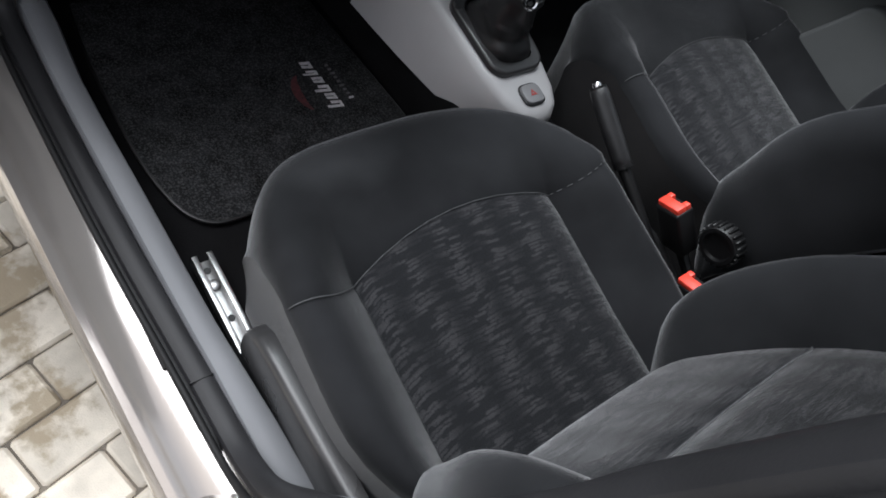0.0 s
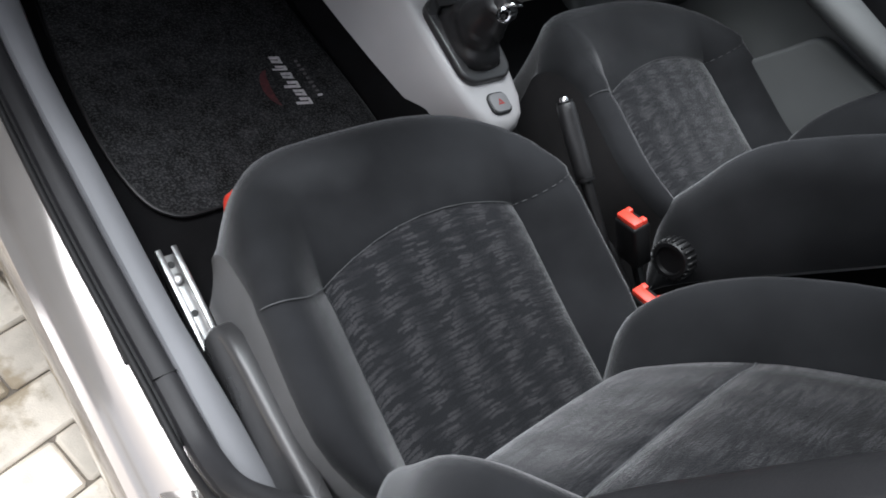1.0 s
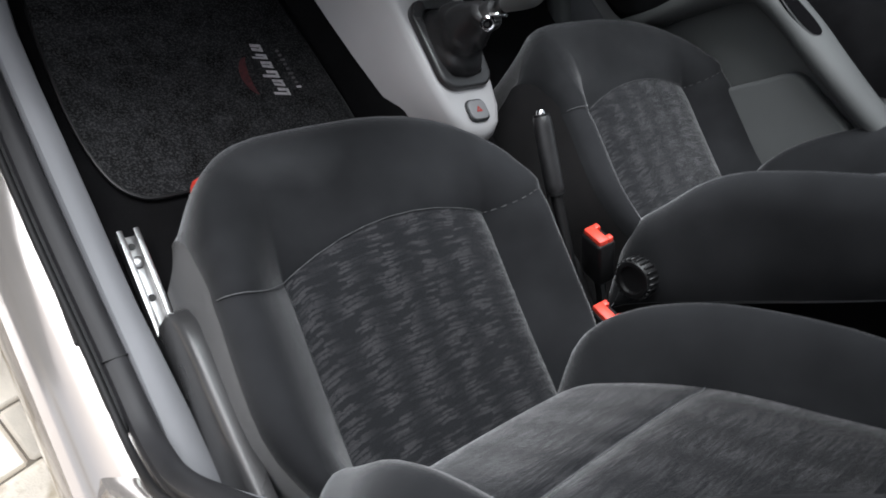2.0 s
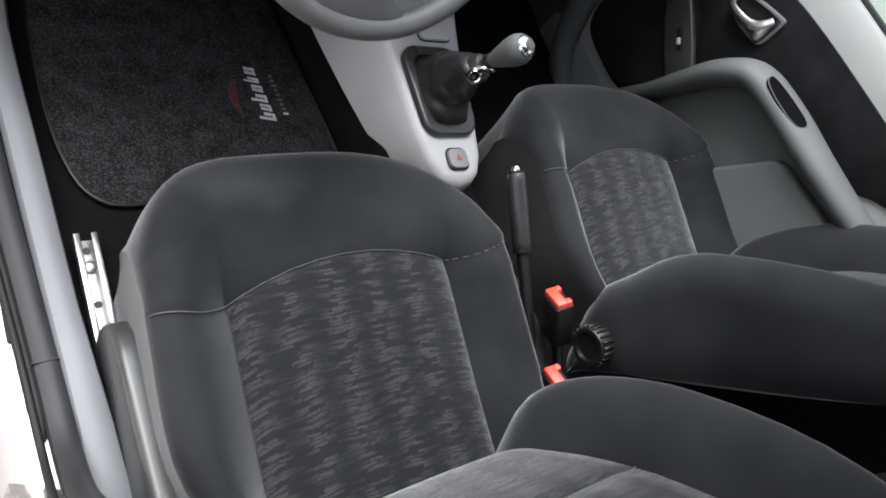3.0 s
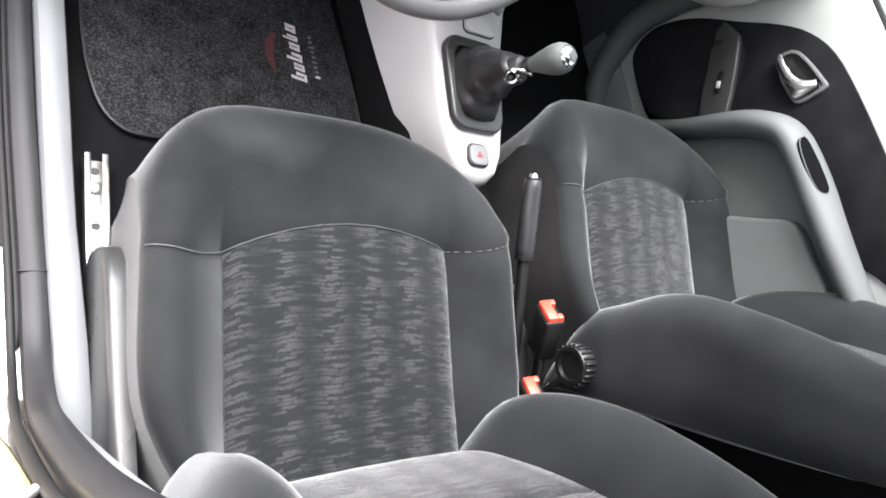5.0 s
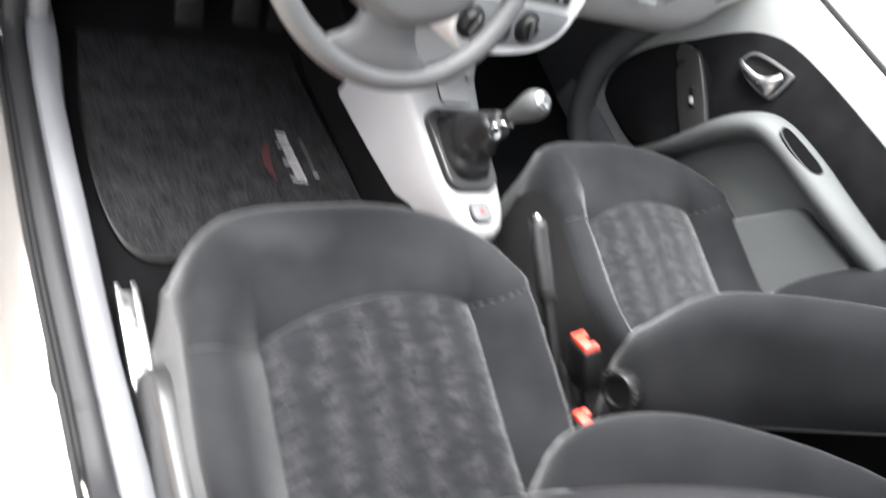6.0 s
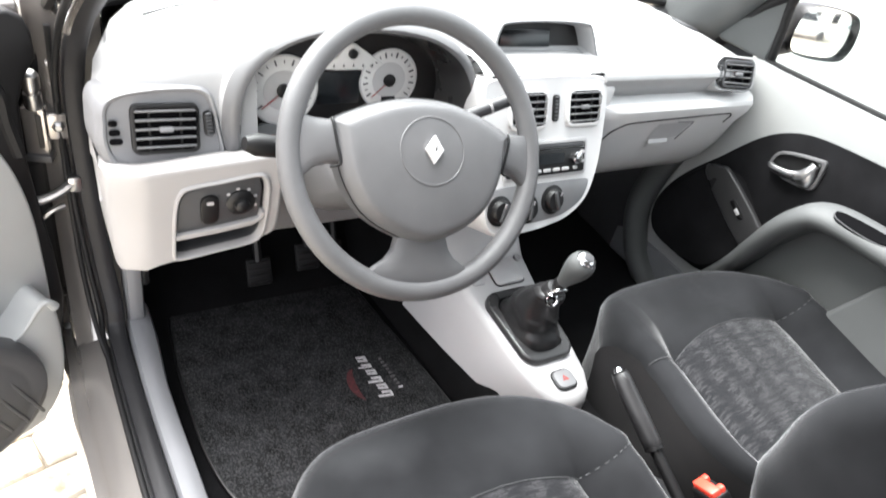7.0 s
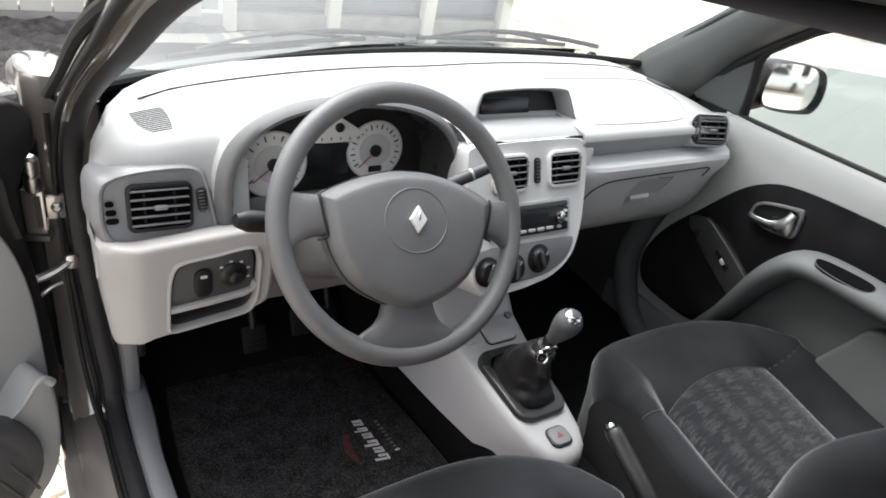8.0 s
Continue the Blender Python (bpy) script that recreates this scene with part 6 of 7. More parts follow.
    # passenger's lower moulding with the glove box
    prof = [(0.84, 0.889), (0.780, 0.888), (0.742, 0.886), (0.731, 0.881), (0.727, 0.873), (0.731, 0.855), (0.750, 0.82), (0.768, 0.76), (0.795, 0.705), (0.835, 0.66), (0.90, 0.635), (1.05, 0.625), (1.25, 0.63)]
    rows = []
    for x in [0.160 + 0.500 * i / 20 for i in range(21)]:
        roll = 0.07 * max(0, (x - 0.605) / 0.055) ** 2
        tuck = 0.014 * max(0.0, (0.230 - x) / 0.07) ** 2
        rows.append([(x, y + roll * (1 if y < 0.9 else 0.3) + (tuck if y < 0.8 else 0), z) for y, z in prof])
    # Same plastic as the driver's panel; this copy's brightness is put into its colour
    part("lower_moulding", rows_mesh(rows)[0], FASCIA, t, "grey lower dashboard on the passenger's side, coloured lighter to look better lit")

    cap = bmesh.new()
    cap.faces.new([cap.verts.new((0.1605, y + (0.014 if y < 0.8 else 0), z)) for y, z in prof + [(1.25, 0.80), (0.95, 0.90)]])
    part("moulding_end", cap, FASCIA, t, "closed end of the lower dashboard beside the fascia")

    def gp(x, z, d):
        y = curve_at([(0.62, 0.90), (0.66, 0.835), (0.705, 0.795), (0.76, 0.768), (0.82, 0.750), (0.855, 0.731), (0.873, 0.727)], z) + 0.014 * max(0.0, (0.230 - x) / 0.07) ** 2
        return Vector((x, y - d, z))

    edge = [(0.205, 0.775), (0.216, 0.812), (0.232, 0.835), (0.26, 0.846), (0.40, 0.851), (0.53, 0.854), (0.552, 0.852), (0.562, 0.844), (0.566, 0.822)]
    part("glove_box_gap", tube([gp(p.x, p.y, 0.001) for p in smooth_path([(x, z, 0) for x, z in edge], 4)], 0.0016, 6, up=(0, -1, 0)), BLACK, t, "dark outline of the glove box lid")
    g = part("glove_box_latch", rows_mesh([[gp(x, z, 0.0015) for x in (0.345, 0.38, 0.42, 0.445)] for z in (0.835, 0.81, 0.79)])[0], CONSOLE, t, "recessed glove box latch")
    part("latch_edge", tube([gp(0.44, 0.782, 0.002), gp(0.448, 0.80, 0.002), gp(0.452, 0.834, 0.002), gp(0.40, 0.838, 0.002)], 0.0011, 6, up=(0, -1, 0)), POD, g)
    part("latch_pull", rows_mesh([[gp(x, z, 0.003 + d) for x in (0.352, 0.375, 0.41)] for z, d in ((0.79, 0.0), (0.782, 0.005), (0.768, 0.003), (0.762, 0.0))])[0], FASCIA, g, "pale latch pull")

    # far vent
    vm = axes((0.524, 0.752, 0.936), (1, -0.20, 0), (0, 0.45, 1))
    pod2 = rrect(0.112, 0.072, 0.022, 7)
    rings = []
    for k, z in ((1.0, -0.10), (1.02, -0.01), (1.0, 0.004), (0.95, 0.008), (0.88, 0.006), (0.84, -0.004)):
        rings.append([vm @ Vector((x * k, y * k, z)) for x, y in pod2])
    part("vent_pod", loft(rings), UPPER, t, "grey pod of the passenger's vent")
    vent(t, vm @ Matrix.Translation((0.006, 0, 0.003)), 0.074, 0.050, 4, "passenger's side air vent", DARK, 0.010)
    thumbwheel(t, vm @ Matrix.Translation((-0.043, 0, 0.005)), 0.036)


dashboard()


# ---- wipers ----
def wiper(x0, x1, label):
    t = thing("wiper", (x0, 1.28, 0.95), label, "wiper", "wipers")

    def on(x, lift, fwd=0.0):
        return screen_point((x + 0.013) / 0.70, 0.0) + Vector((0, 0.02 + fwd, 0.008 + lift))

    xs = [lerp(x0, x1, i / 10) for i in range(11)]
    part("arm", tube([on(x, 0.013 + 0.016 * math.sin(math.pi * i / 10), 0.02) for i, x in enumerate(xs[:7])], 0.006, 8), BLACK, t, "black wiper arm")
    part("blade", tube([on(x, 0.012, 0.008) for x in xs[2:]], 0.005, 8), RUBBER, t, "rubber wiper blade")
    part("bridge", tube([on(x, 0.016 + 0.016 * math.sin(math.pi * (i - 3) / 6), 0.012) for i, x in enumerate(xs) if 3 <= i <= 9], 0.004, 8), BLACK, t, "sprung blade bridge")
    part("pivot", revolve([(0.014, 0), (0.014, 0.018), (0.009, 0.024), (0.001, 0.024)], Matrix.Translation(on(x0, -0.030, 0.03)), 14), BLACK, t, "round pivot cap")


wiper(0.02, -0.52, "black windscreen wiper parked on the driver's side")
wiper(0.58, 0.05, "black windscreen wiper parked on the passenger's side")

# ---- passenger's door ----
def side_plane(x):
    """A pose whose plane faces the car's left: x is forward, y is up."""
    return axes((x, 0, 0), (0, -1, 0), (0, 0, 1))


def yz(pts):
    return [(-y, z) for y, z in pts]


def passenger_door():
    t = thing("passenger_door", (0.69, 0.4, 0.36), "closed grey passenger door with dark cloth inset and map pocket", "car door")
    # inner skin
    rows = []
    ys = [-0.25 + 1.15 * i / 23 for i in range(24)]
    for z, x in ((0.34, 0.665), (0.45, 0.663), (0.60, 0.662), (0.75, 0.664), (0.85, 0.668), (0.90, 0.674), (0.93, 0.683), (0.943, 0.692), (0.948, 0.70), (0.94, 0.715)):
        rows.append([(x - (0.02 * max(0, (y - 0.74) / 0.16) ** 2 if z > 0.8 else 0), y, z + (0.014 - 0.03 * (y - 0.3) - 0.30 * max(0.0, y - 0.80) if z > 0.92 else 0)) for y in ys])
    part("inner_panel", rows_mesh(rows)[0], DOORLIGHT, t, "pale grey plastic inner panel")
    part("outer_skin", box((0.745, 0.32, 0.62), (0.03, 1.15, 0.56), 0.012), PAINT, t, "painted outer skin")
    part("window_seal", tube([(0.697, y, 0.958 - 0.03 * (y - 0.3)) for y in (-0.25, 0.1, 0.4, 0.6, 0.8)], 0.007, 8), RUBBER, t, "black window seal")
    # corner trim and window frame
    tri = [(0.800, 0.940), (0.86, 0.940), (0.93, 0.938), (0.945, 0.945), (0.90, 1.005), (0.86, 1.048), (0.822, 1.085), (0.806, 1.09), (0.800, 1.02)]
    part("corner_trim", prism(yz(tri)[::-1], side_plane(0.706), 0.016, 0.006, seg=3), DOORGREY, t, "triangular grey mirror trim")
    frame_path = smooth_path([(0.702, 0.792, 0.94), (0.694, 0.797, 1.02), (0.684, 0.797, 1.085), (0.672, 0.75, 1.135), (0.652, 0.66, 1.20), (0.62, 0.48, 1.295), (0.595, 0.25, 1.355), (0.58, 0.0, 1.37), (0.575, -0.25, 1.365)], 4)
    part("window_frame", tube(frame_path, 0.010, 10), RUBBER, t, "black window frame")
    # dark cloth inset
    cloth = [(0.885, 0.50), (0.865, 0.575), (0.825, 0.642), (0.775, 0.705), (0.715, 0.785), (0.665, 0.832), (0.60, 0.862), (0.50, 0.876), (0.36, 0.884), (0.22, 0.888), (0.10, 0.885), (0.085, 0.86), (0.10, 0.83), (0.15, 0.80),
             (0.22, 0.75), (0.40, 0.70), (0.50, 0.62), (0.58, 0.50), (0.66, 0.43), (0.78, 0.42), (0.86, 0.44)]
    part("cloth_inset", prism(smooth2(yz(cloth)), side_plane(0.664), 0.005, 0.002), DOORCLOTH, t, "black cloth door inset")
    # speaker pod with the switch strip
    pod = [(0.875, 0.50), (0.86, 0.56), (0.82, 0.63), (0.775, 0.685), (0.735, 0.70), (0.68, 0.695), (0.608, 0.635), (0.580, 0.60), (0.60, 0.55), (0.66, 0.45), (0.74, 0.428), (0.83, 0.432), (0.865, 0.46)]
    sp = part("speaker_pod", prism(smooth2(yz(pod)), side_plane(0.664), 0.024, 0.012, seg=4), DOORCLOTH, t, "rounded black speaker pod")
    strip = [(0.772, 0.668), (0.742, 0.704), (0.706, 0.702), (0.580, 0.636), (0.556, 0.600), (0.590, 0.560)]
    part("switch_strip", prism(smooth2(yz(strip)), side_plane(0.642), 0.012, 0.005, seg=3), GLOSS, sp, "charcoal strip with the window switch")
    b = box((0, 0, 0), (0.05, 0.014, 0.008), 0.003)
    bmesh.ops.transform(b, matrix=side_plane(0.629) @ Matrix.Translation((-0.650, 0.640, 0)) @ pose(0, 0, 0, 0, 0, -32), verts=b.verts)
    part("switch_recess", b, BLACK, sp, "black switch recess")
    b = box((0.006, 0, 0.005), (0.016, 0.010, 0.006), 0.003)
    bmesh.ops.transform(b, matrix=side_plane(0.629) @ Matrix.Translation((-0.650, 0.640, 0)) @ pose(0, 0, 0, 0, 0, -32), verts=b.verts)
    part("window_switch", b, CONSOLE, sp, "pale window switch")
    # release handle
    cup = smooth2(yz([(0.636, 0.757), (0.650, 0.770), (0.643, 0.798), (0.611, 0.815), (0.557, 0.831), (0.537, 0.832), (0.532, 0.804), (0.532, 0.771), (0.548, 0.760), (0.597, 0.752)]))
    cx = sum(p[0] for p in cup) / len(cup)
    cy = sum(p[1] for p in cup) / len(cup)
    inside = [(cx + (x - cx) * 0.92, cy + (y - cy) * 0.90) for x, y in cup]
    h = part("handle_cup", prism(cup, side_plane(0.660), 0.009, 0.003, hole=inside, seg=3), WHEEL, t, "satin grey surround of the door release")
    part("handle_well", prism(inside, side_plane(0.659), 0.002, 0), BLACK, h, "dark handle recess")
    bar = smooth_path([(0.646, 0.644, 0.768), (0.640, 0.630, 0.767), (0.637, 0.607, 0.770), (0.636, 0.584, 0.776), (0.637, 0.566, 0.787), (0.640, 0.556, 0.803), (0.646, 0.552, 0.818)], 4)
    part("release_handle", sweep(bar, ring(0.0085, 14, 0.0060), (1, 0, 0), scale=lambda s: 0.75 + 0.35 * math.sin(math.pi * min(1.0, 0.12 + s)) + 0.30 * s), SATIN, h, "bright chromed release handle", 60)
    foot = smooth2(yz([(0.590, 0.772), (0.566, 0.783), (0.553, 0.808), (0.547, 0.814), (0.543, 0.800), (0.540, 0.778), (0.546, 0.766), (0.568, 0.765)]))
    shells = []
    for k, depth in ((1.0, 0.0), (1.0, 0.008), (0.92, 0.013), (0.7, 0.016), (0.2, 0.017)):
        shells.append([side_plane(0.655) @ Vector((-0.556 + (x + 0.556) * k, 0.783 + (y - 0.783) * k, depth)) for x, y in foot])
    part("handle_foot", loft(shells), SATIN, h, "broad chromed foot of the handle", 60)
    # arm rest and map pocket
    path = smooth_path([(0.652, 0.645, 0.43), (0.642, 0.600, 0.51), (0.630, 0.565, 0.59), (0.622, 0.535, 0.66), (0.616, 0.500, 0.718), (0.614, 0.460, 0.752), (0.612, 0.38, 0.765), (0.612, 0.25, 0.768), (0.626, 0.12, 0.770), (0.645, 0.0, 0.775), (0.652, -0.2, 0.78)], 4)
    part("arm_rest", sweep(path, [(a * 0.030, b * 0.052) for a, b in ring(1.0, 24)], (1, 0, 0), scale=lambda s: lerp(0.65, 1.0, min(1, s * 3)) - 0.45 * max(0, s - 0.65) / 0.35), DOORGREY, t, "grey moulded arm rest")

    def on_rest(x, y, up):
        return Vector((x, y, 0.766 + 0.030 * math.sqrt(1 - ((x - 0.612) / 0.052) ** 2) + up))

    grip = smooth_path([on_rest(x, y, 0.0) for x, y in ((0.568, 0.425), (0.566, 0.39), (0.568, 0.345), (0.574, 0.322), (0.587, 0.318), (0.594, 0.335), (0.590, 0.38), (0.583, 0.42), (0.576, 0.435))], 3, True)
    part("pull_slot", loft([[p - Vector((0.002, 0, 0.004)) for p in grip], [p + Vector((-0.0015, 0, 0.0036)) for p in grip]]), VOID, t, "dark oval pull slot")
    part("pull_rim", tube(grip, 0.0026, 8, closed=True), DARK, t, "rim of the pull slot")
    part("pocket_back", prism(yz([(0.60, 0.45), (0.565, 0.55), (0.535, 0.64), (0.50, 0.70), (0.46, 0.74), (0.36, 0.755), (-0.2, 0.76), (-0.2, 0.36), (0.6, 0.36)])[::-1], side_plane(0.658), 0.012, 0.002), DOORGREY, t, "grey back of the map pocket")
    lip = [(0.47, 0.36), (0.44, 0.42), (0.405, 0.50), (0.372, 0.55), (0.352, 0.580), (0.335, 0.618), (0.318, 0.655), (0.303, 0.692), (0.292, 0.708), (0.272, 0.717), (0.20, 0.724), (0.15, 0.730), (-0.1, 0.735), (-0.22, 0.735), (-0.22, 0.36)]
    part("map_pocket", prism(yz(lip)[::-1], side_plane(0.630), 0.030, 0.010, seg=3), DOORGREY, t, "grey front of the map pocket")


passenger_door()


def far_mirror():
    t = thing("door_mirror", (0.82, 0.80, 0.95), "dark door mirror outside the passenger window", "door mirror")
    c = Vector((0.825, 0.775, 1.018))
    nrm = Vector((-0.42, -0.90, 0.075)).normalized()
    side = Vector((0, 0, 1)).cross(nrm).normalized()
    m = axes(c, side, nrm.cross(side))
    out = [(x * 0.88, y) for x, y in ((-0.088, -0.020), (-0.084, 0.030), (-0.06, 0.052), (0.0, 0.056), (0.055, 0.050), (0.080, 0.028), (0.088, -0.012), (0.078, -0.045), (0.05, -0.056), (-0.02, -0.058), (-0.07, -0.050))]
    out = [(p.x, p.y) for p in smooth_path([(x, y, 0) for x, y in out], 3, True)]
    rings = []
    for k, z in ((0.35, -0.115), (0.7, -0.10), (0.95, -0.06), (1.03, -0.015), (1.04, 0.004), (1.02, 0.008), (0.985, 0.004), (0.97, -0.012)):
        rings.append([m @ Vector((x * k, y * k, z)) for x, y in out])
    part("housing", loft(rings), BLACK, t, "dark rounded mirror housing")
    rows = []
    for k in (0.001, 0.2, 0.4, 0.6, 0.8, 0.96):
        rows.append([m @ Vector((x * k, y * k, -0.004 - ((x * k) ** 2 + (y * k) ** 2) / (2 * 0.9))) for x, y in out])
    bm, _ = rows_mesh(rows, None, True)
    part("glass", bm, MIRROR, t, "slightly domed mirror glass", 80)
    part("arm", tube([c - nrm * 0.05 + Vector((0, 0, -0.03)), Vector((0.76, 0.83, 0.965)), Vector((0.72, 0.84, 0.955))], 0.022, 10, up=(0, 0, 1)), BLACK, t, "dark mirror arm")


far_mirror()


# ---- open driver's door ----
def driver_door():
    t = thing("driver_door", (-0.80, 1.05, 0.36), "open grey driver's door with a dark lower pocket", "car door")
    hinge, ang = Vector((-0.785, 1.075, 0)), radians(65)
    d = Vector((-math.sin(ang), -math.cos(ang), 0))
    inn = Vector((math.cos(ang), -math.sin(ang), 0))

    def at(a, z, n):
        return hinge + d * a + inn * n + Vector((0, 0, z))

    def slab(a0, a1, z0, z1, n0, n1, bev):
        bm = bmesh.new()
        rings = [[at(a0, z0, n), at(a1, z0, n), at(a1, z1, n), at(a0, z1, n)] for n in (n0, n1)]
        loft(rings, bm)
        bmesh.ops.recalc_face_normals(bm, faces=bm.faces)
        bmesh.ops.bevel(bm, geom=bm.edges[:], offset=bev, segments=3, affect="EDGES", profile=0.5)
        return bm

    part("shell", slab(0.046, 1.10, 0.25, 0.90, -0.06, 0.085, 0.012), PAINT, t, "painted door shell")
    part("door_rail", slab(-0.004, 1.10, 0.902, 0.958, -0.055, 0.07, 0.012), PAINT, t, "painted top rail of the door")

    def sheet(outline, n0, n1, bev):
        """A plate of the door, its outline in hinge distance and height, between two depths."""
        m0 = axes(hinge + inn * n0, d, (0, 0, 1))
        way = 1 if (m0.to_3x3() @ Vector((0, 0, 1))).dot(inn) > 0 else -1
        return prism(outline, m0, (n1 - n0) * way, bev, seg=3)

    # Added black panel darkens the painted shell's brightly lit front edge
    part("edge_seal", slab(0.040, 0.085, 0.26, 0.90, -0.05, 0.098, 0.010), RUBBER, t, "black panel added over the door's front edge")
    panel = [(1.07, 0.84), (0.60, 0.83), (0.25, 0.82), (0.14, 0.808), (0.098, 0.785), (0.074, 0.745), (0.058, 0.69), (0.048, 0.62), (0.045, 0.54), (0.045, 0.46), (0.050, 0.40), (0.07, 0.33), (0.12, 0.28), (0.5, 0.27), (1.07, 0.28)]
    part("inner_panel", sheet(smooth2(panel, 3), 0.086, 0.112, 0.006), DOORLIGHT, t, "pale grey inner panel")
    upper = [(1.07, 0.962), (0.10, 0.962), (0.03, 0.957), (0.010, 0.944), (0.002, 0.92), (0.002, 0.885), (0.020, 0.86), (0.036, 0.82), (0.038, 0.72), (0.030, 0.62), (0.022, 0.54), (0.018, 0.44), (0.030, 0.34), (0.08, 0.29), (1.07, 0.29)]
    ut = part("upper_trim", sheet(upper, 0.060, 0.104, 0.008), BLACK, t, "black door trim behind the pale panel")
    fold = smooth_path([at(a, z, 0.104) for a, z in ((0.60, 0.935), (0.20, 0.925), (0.10, 0.90), (0.065, 0.85), (0.06, 0.80), (0.05, 0.74))], 5)
    part("trim_fold", tube(fold, 0.010, 8, up=inn), RUBBER, ut, "raised black fold of the door trim")
    pod = smooth2([(0.086, 0.502), (0.071, 0.492), (0.065, 0.455), (0.064, 0.41), (0.067, 0.355), (0.080, 0.29), (0.112, 0.242), (0.17, 0.225), (0.6, 0.225), (0.95, 0.25), (1.0, 0.35), (0.95, 0.46), (0.5, 0.455), (0.25, 0.44), (0.17, 0.443), (0.128, 0.462), (0.102, 0.492)], 3)
    pk = part("pocket", sheet(pod, 0.108, 0.172, 0.009), DOORLIGHT, t, "pale grey moulded pocket and speaker housing")
    lip = [at(a, z, 0.171) for a, z in ((0.070, 0.486), (0.078, 0.499), (0.088, 0.503), (0.102, 0.491), (0.128, 0.461), (0.165, 0.443))]
    part("pocket_lip", tube(smooth_path(lip, 4), 0.0065, 10, up=inn, scale=lambda s: 1.25 - 0.9 * s), DOORLIGHT, pk, "pale rounded lip of the pocket")
    rings = []
    for k, n in ((1.0, 0.168), (1.0, 0.188), (0.97, 0.197), (0.88, 0.203), (0.80, 0.200), (0.76, 0.202), (0.4, 0.210), (0.1, 0.212)):
        rings.append([at(0.262 + 0.152 * k * math.cos(v), 0.365 + 0.150 * k * math.sin(v) * (1.0 if math.sin(v) > 0 else 0.85), n) for v in [2 * math.pi * i / 36 for i in range(36)]])
    part("speaker", loft(rings), DARK, pk, "dark domed speaker grille")
    for i in range(8):
        ridge = [at(0.262 - 0.105 + 0.028 * i + 0.05 * (q - 0.5), 0.36 + 0.13 * (q - 0.5), 0.211 - 0.006 * (abs(q - 0.5) * 2) ** 2 - 0.006 * (abs(i - 3.5) / 3.5) ** 2) for q in (0, 0.25, 0.5, 0.75, 1)]
        part("grille_ridge", tube(ridge, 0.003, 6, up=inn), DARK, pk)
    return t


def door_hinges(door):
    for z, lab in ((0.742, "upper painted door hinge"), (0.355, "lower painted door hinge")):
        t = part("hinge", box((-0.757, 1.030, z), (0.034, 0.022, 0.085), 0.003, pose(0, 0, 0, 0, 0, -20)), PAINT, door, lab)
        part("knuckle", revolve([(0.011, -0.030), (0.013, -0.026), (0.013, -0.004), (0.010, -0.002), (0.010, 0.002), (0.013, 0.004), (0.013, 0.026), (0.008, 0.032), (0.001, 0.032)], Matrix.Translation((-0.756, 1.022, z + (0.072 if z > 0.5 else -0.062))), 16), STEEL, t, "bright zinc hinge knuckle")
        part("slot", box((-0.752, 1.0175, z + 0.004), (0.012, 0.004, 0.060), 0.001), BLACK, t, "dark slot in the hinge leaf")
        part("foot", box((-0.757, 1.024, z - 0.044), (0.038, 0.026, 0.012), 0.002, pose(0, 0, 0, 0, 0, -20)), DARK, t, "grey lower edge of the hinge")
    t = thing("check_strap", (-0.765, 1.03, 0.62), "bright steel door check strap in the hinge gap", "check strap")
    part("strap", tube(smooth_path([(-0.712, 1.006, 0.655), (-0.722, 1.002, 0.652), (-0.742, 0.998, 0.640), (-0.765, 0.995, 0.632), (-0.80, 0.99, 0.626)], 3), 0.0075, 8), STEEL, t)
    part("strap", tube(smooth_path([(-0.735, 1.002, 0.612), (-0.755, 0.998, 0.606), (-0.775, 0.995, 0.592), (-0.80, 0.99, 0.588)], 3), 0.0045, 8), STEEL, t)
    part("anchor", box((-0.716, 1.006, 0.652), (0.022, 0.020, 0.030), 0.006), STEEL, t, "zinc anchor of the strap on the post")
    t = thing("post_bolt_plate", (-0.728, 1.02, 0.75), "small painted plate with a bright bolt on the door post", "bolt plate")
    part("plate", box((-0.7285, 1.016, 0.755), (0.028, 0.012, 0.044), 0.003), PAINT, t)
    part("bolt", revolve([(0.009, 0), (0.009, 0.005), (0.005, 0.008), (0.001, 0.008)], axes((-0.728, 1.010, 0.757), (1, 0, 0), (0, 0, 1)), 6), STEEL, t, "bright hexagon bolt head")


door_hinges(driver_door())


def striker():
    t = thing("door_striker", (-0.72, 0.0, 0.74), "bright brass-coloured door striker loop on the pillar", "door striker")
    y = 0.004
    loop = smooth_path([(-0.700, y - 0.01, 0.742), (-0.722, y + 0.03, 0.742), (-0.738, y + 0.032, 0.742), (-0.742, y + 0.005, 0.742), (-0.738, y - 0.03, 0.742)], 4)
    part("loop", tube(loop, 0.0045, 8), BRASS, t)
    part("plate", box((-0.718, y - 0.018, 0.742), (0.05, 0.008, 0.05), 0.003, pose(0, 0, 0, 0, 0, 35)), STEEL, t, "steel striker plate")


striker()

# ---- outdoors ----
PAVER = material("concrete_paver", (0.72, 0.655, 0.555), 0.85, var=0.2, broad=16, fine=420, bump=0.5, dust=0.02)
GROUT = material("sandy_joint", (0.20, 0.175, 0.145), 0.95, var=0.3, broad=30, fine=500, bump=0.6)
STONE = material("dark_gravel", (0.085, 0.08, 0.08), 0.9, var=0.5, broad=18, fine=90, bump=1.0, depth=0.02)
KERB = material("concrete_kerb", (0.34, 0.33, 0.31), 0.85, var=0.2, broad=6, fine=200, bump=0.3)
WALLWHITE = material("white_wall_paint", (0.74, 0.73, 0.68), 0.7, var=0.08, broad=3, fine=120, bump=0.15)
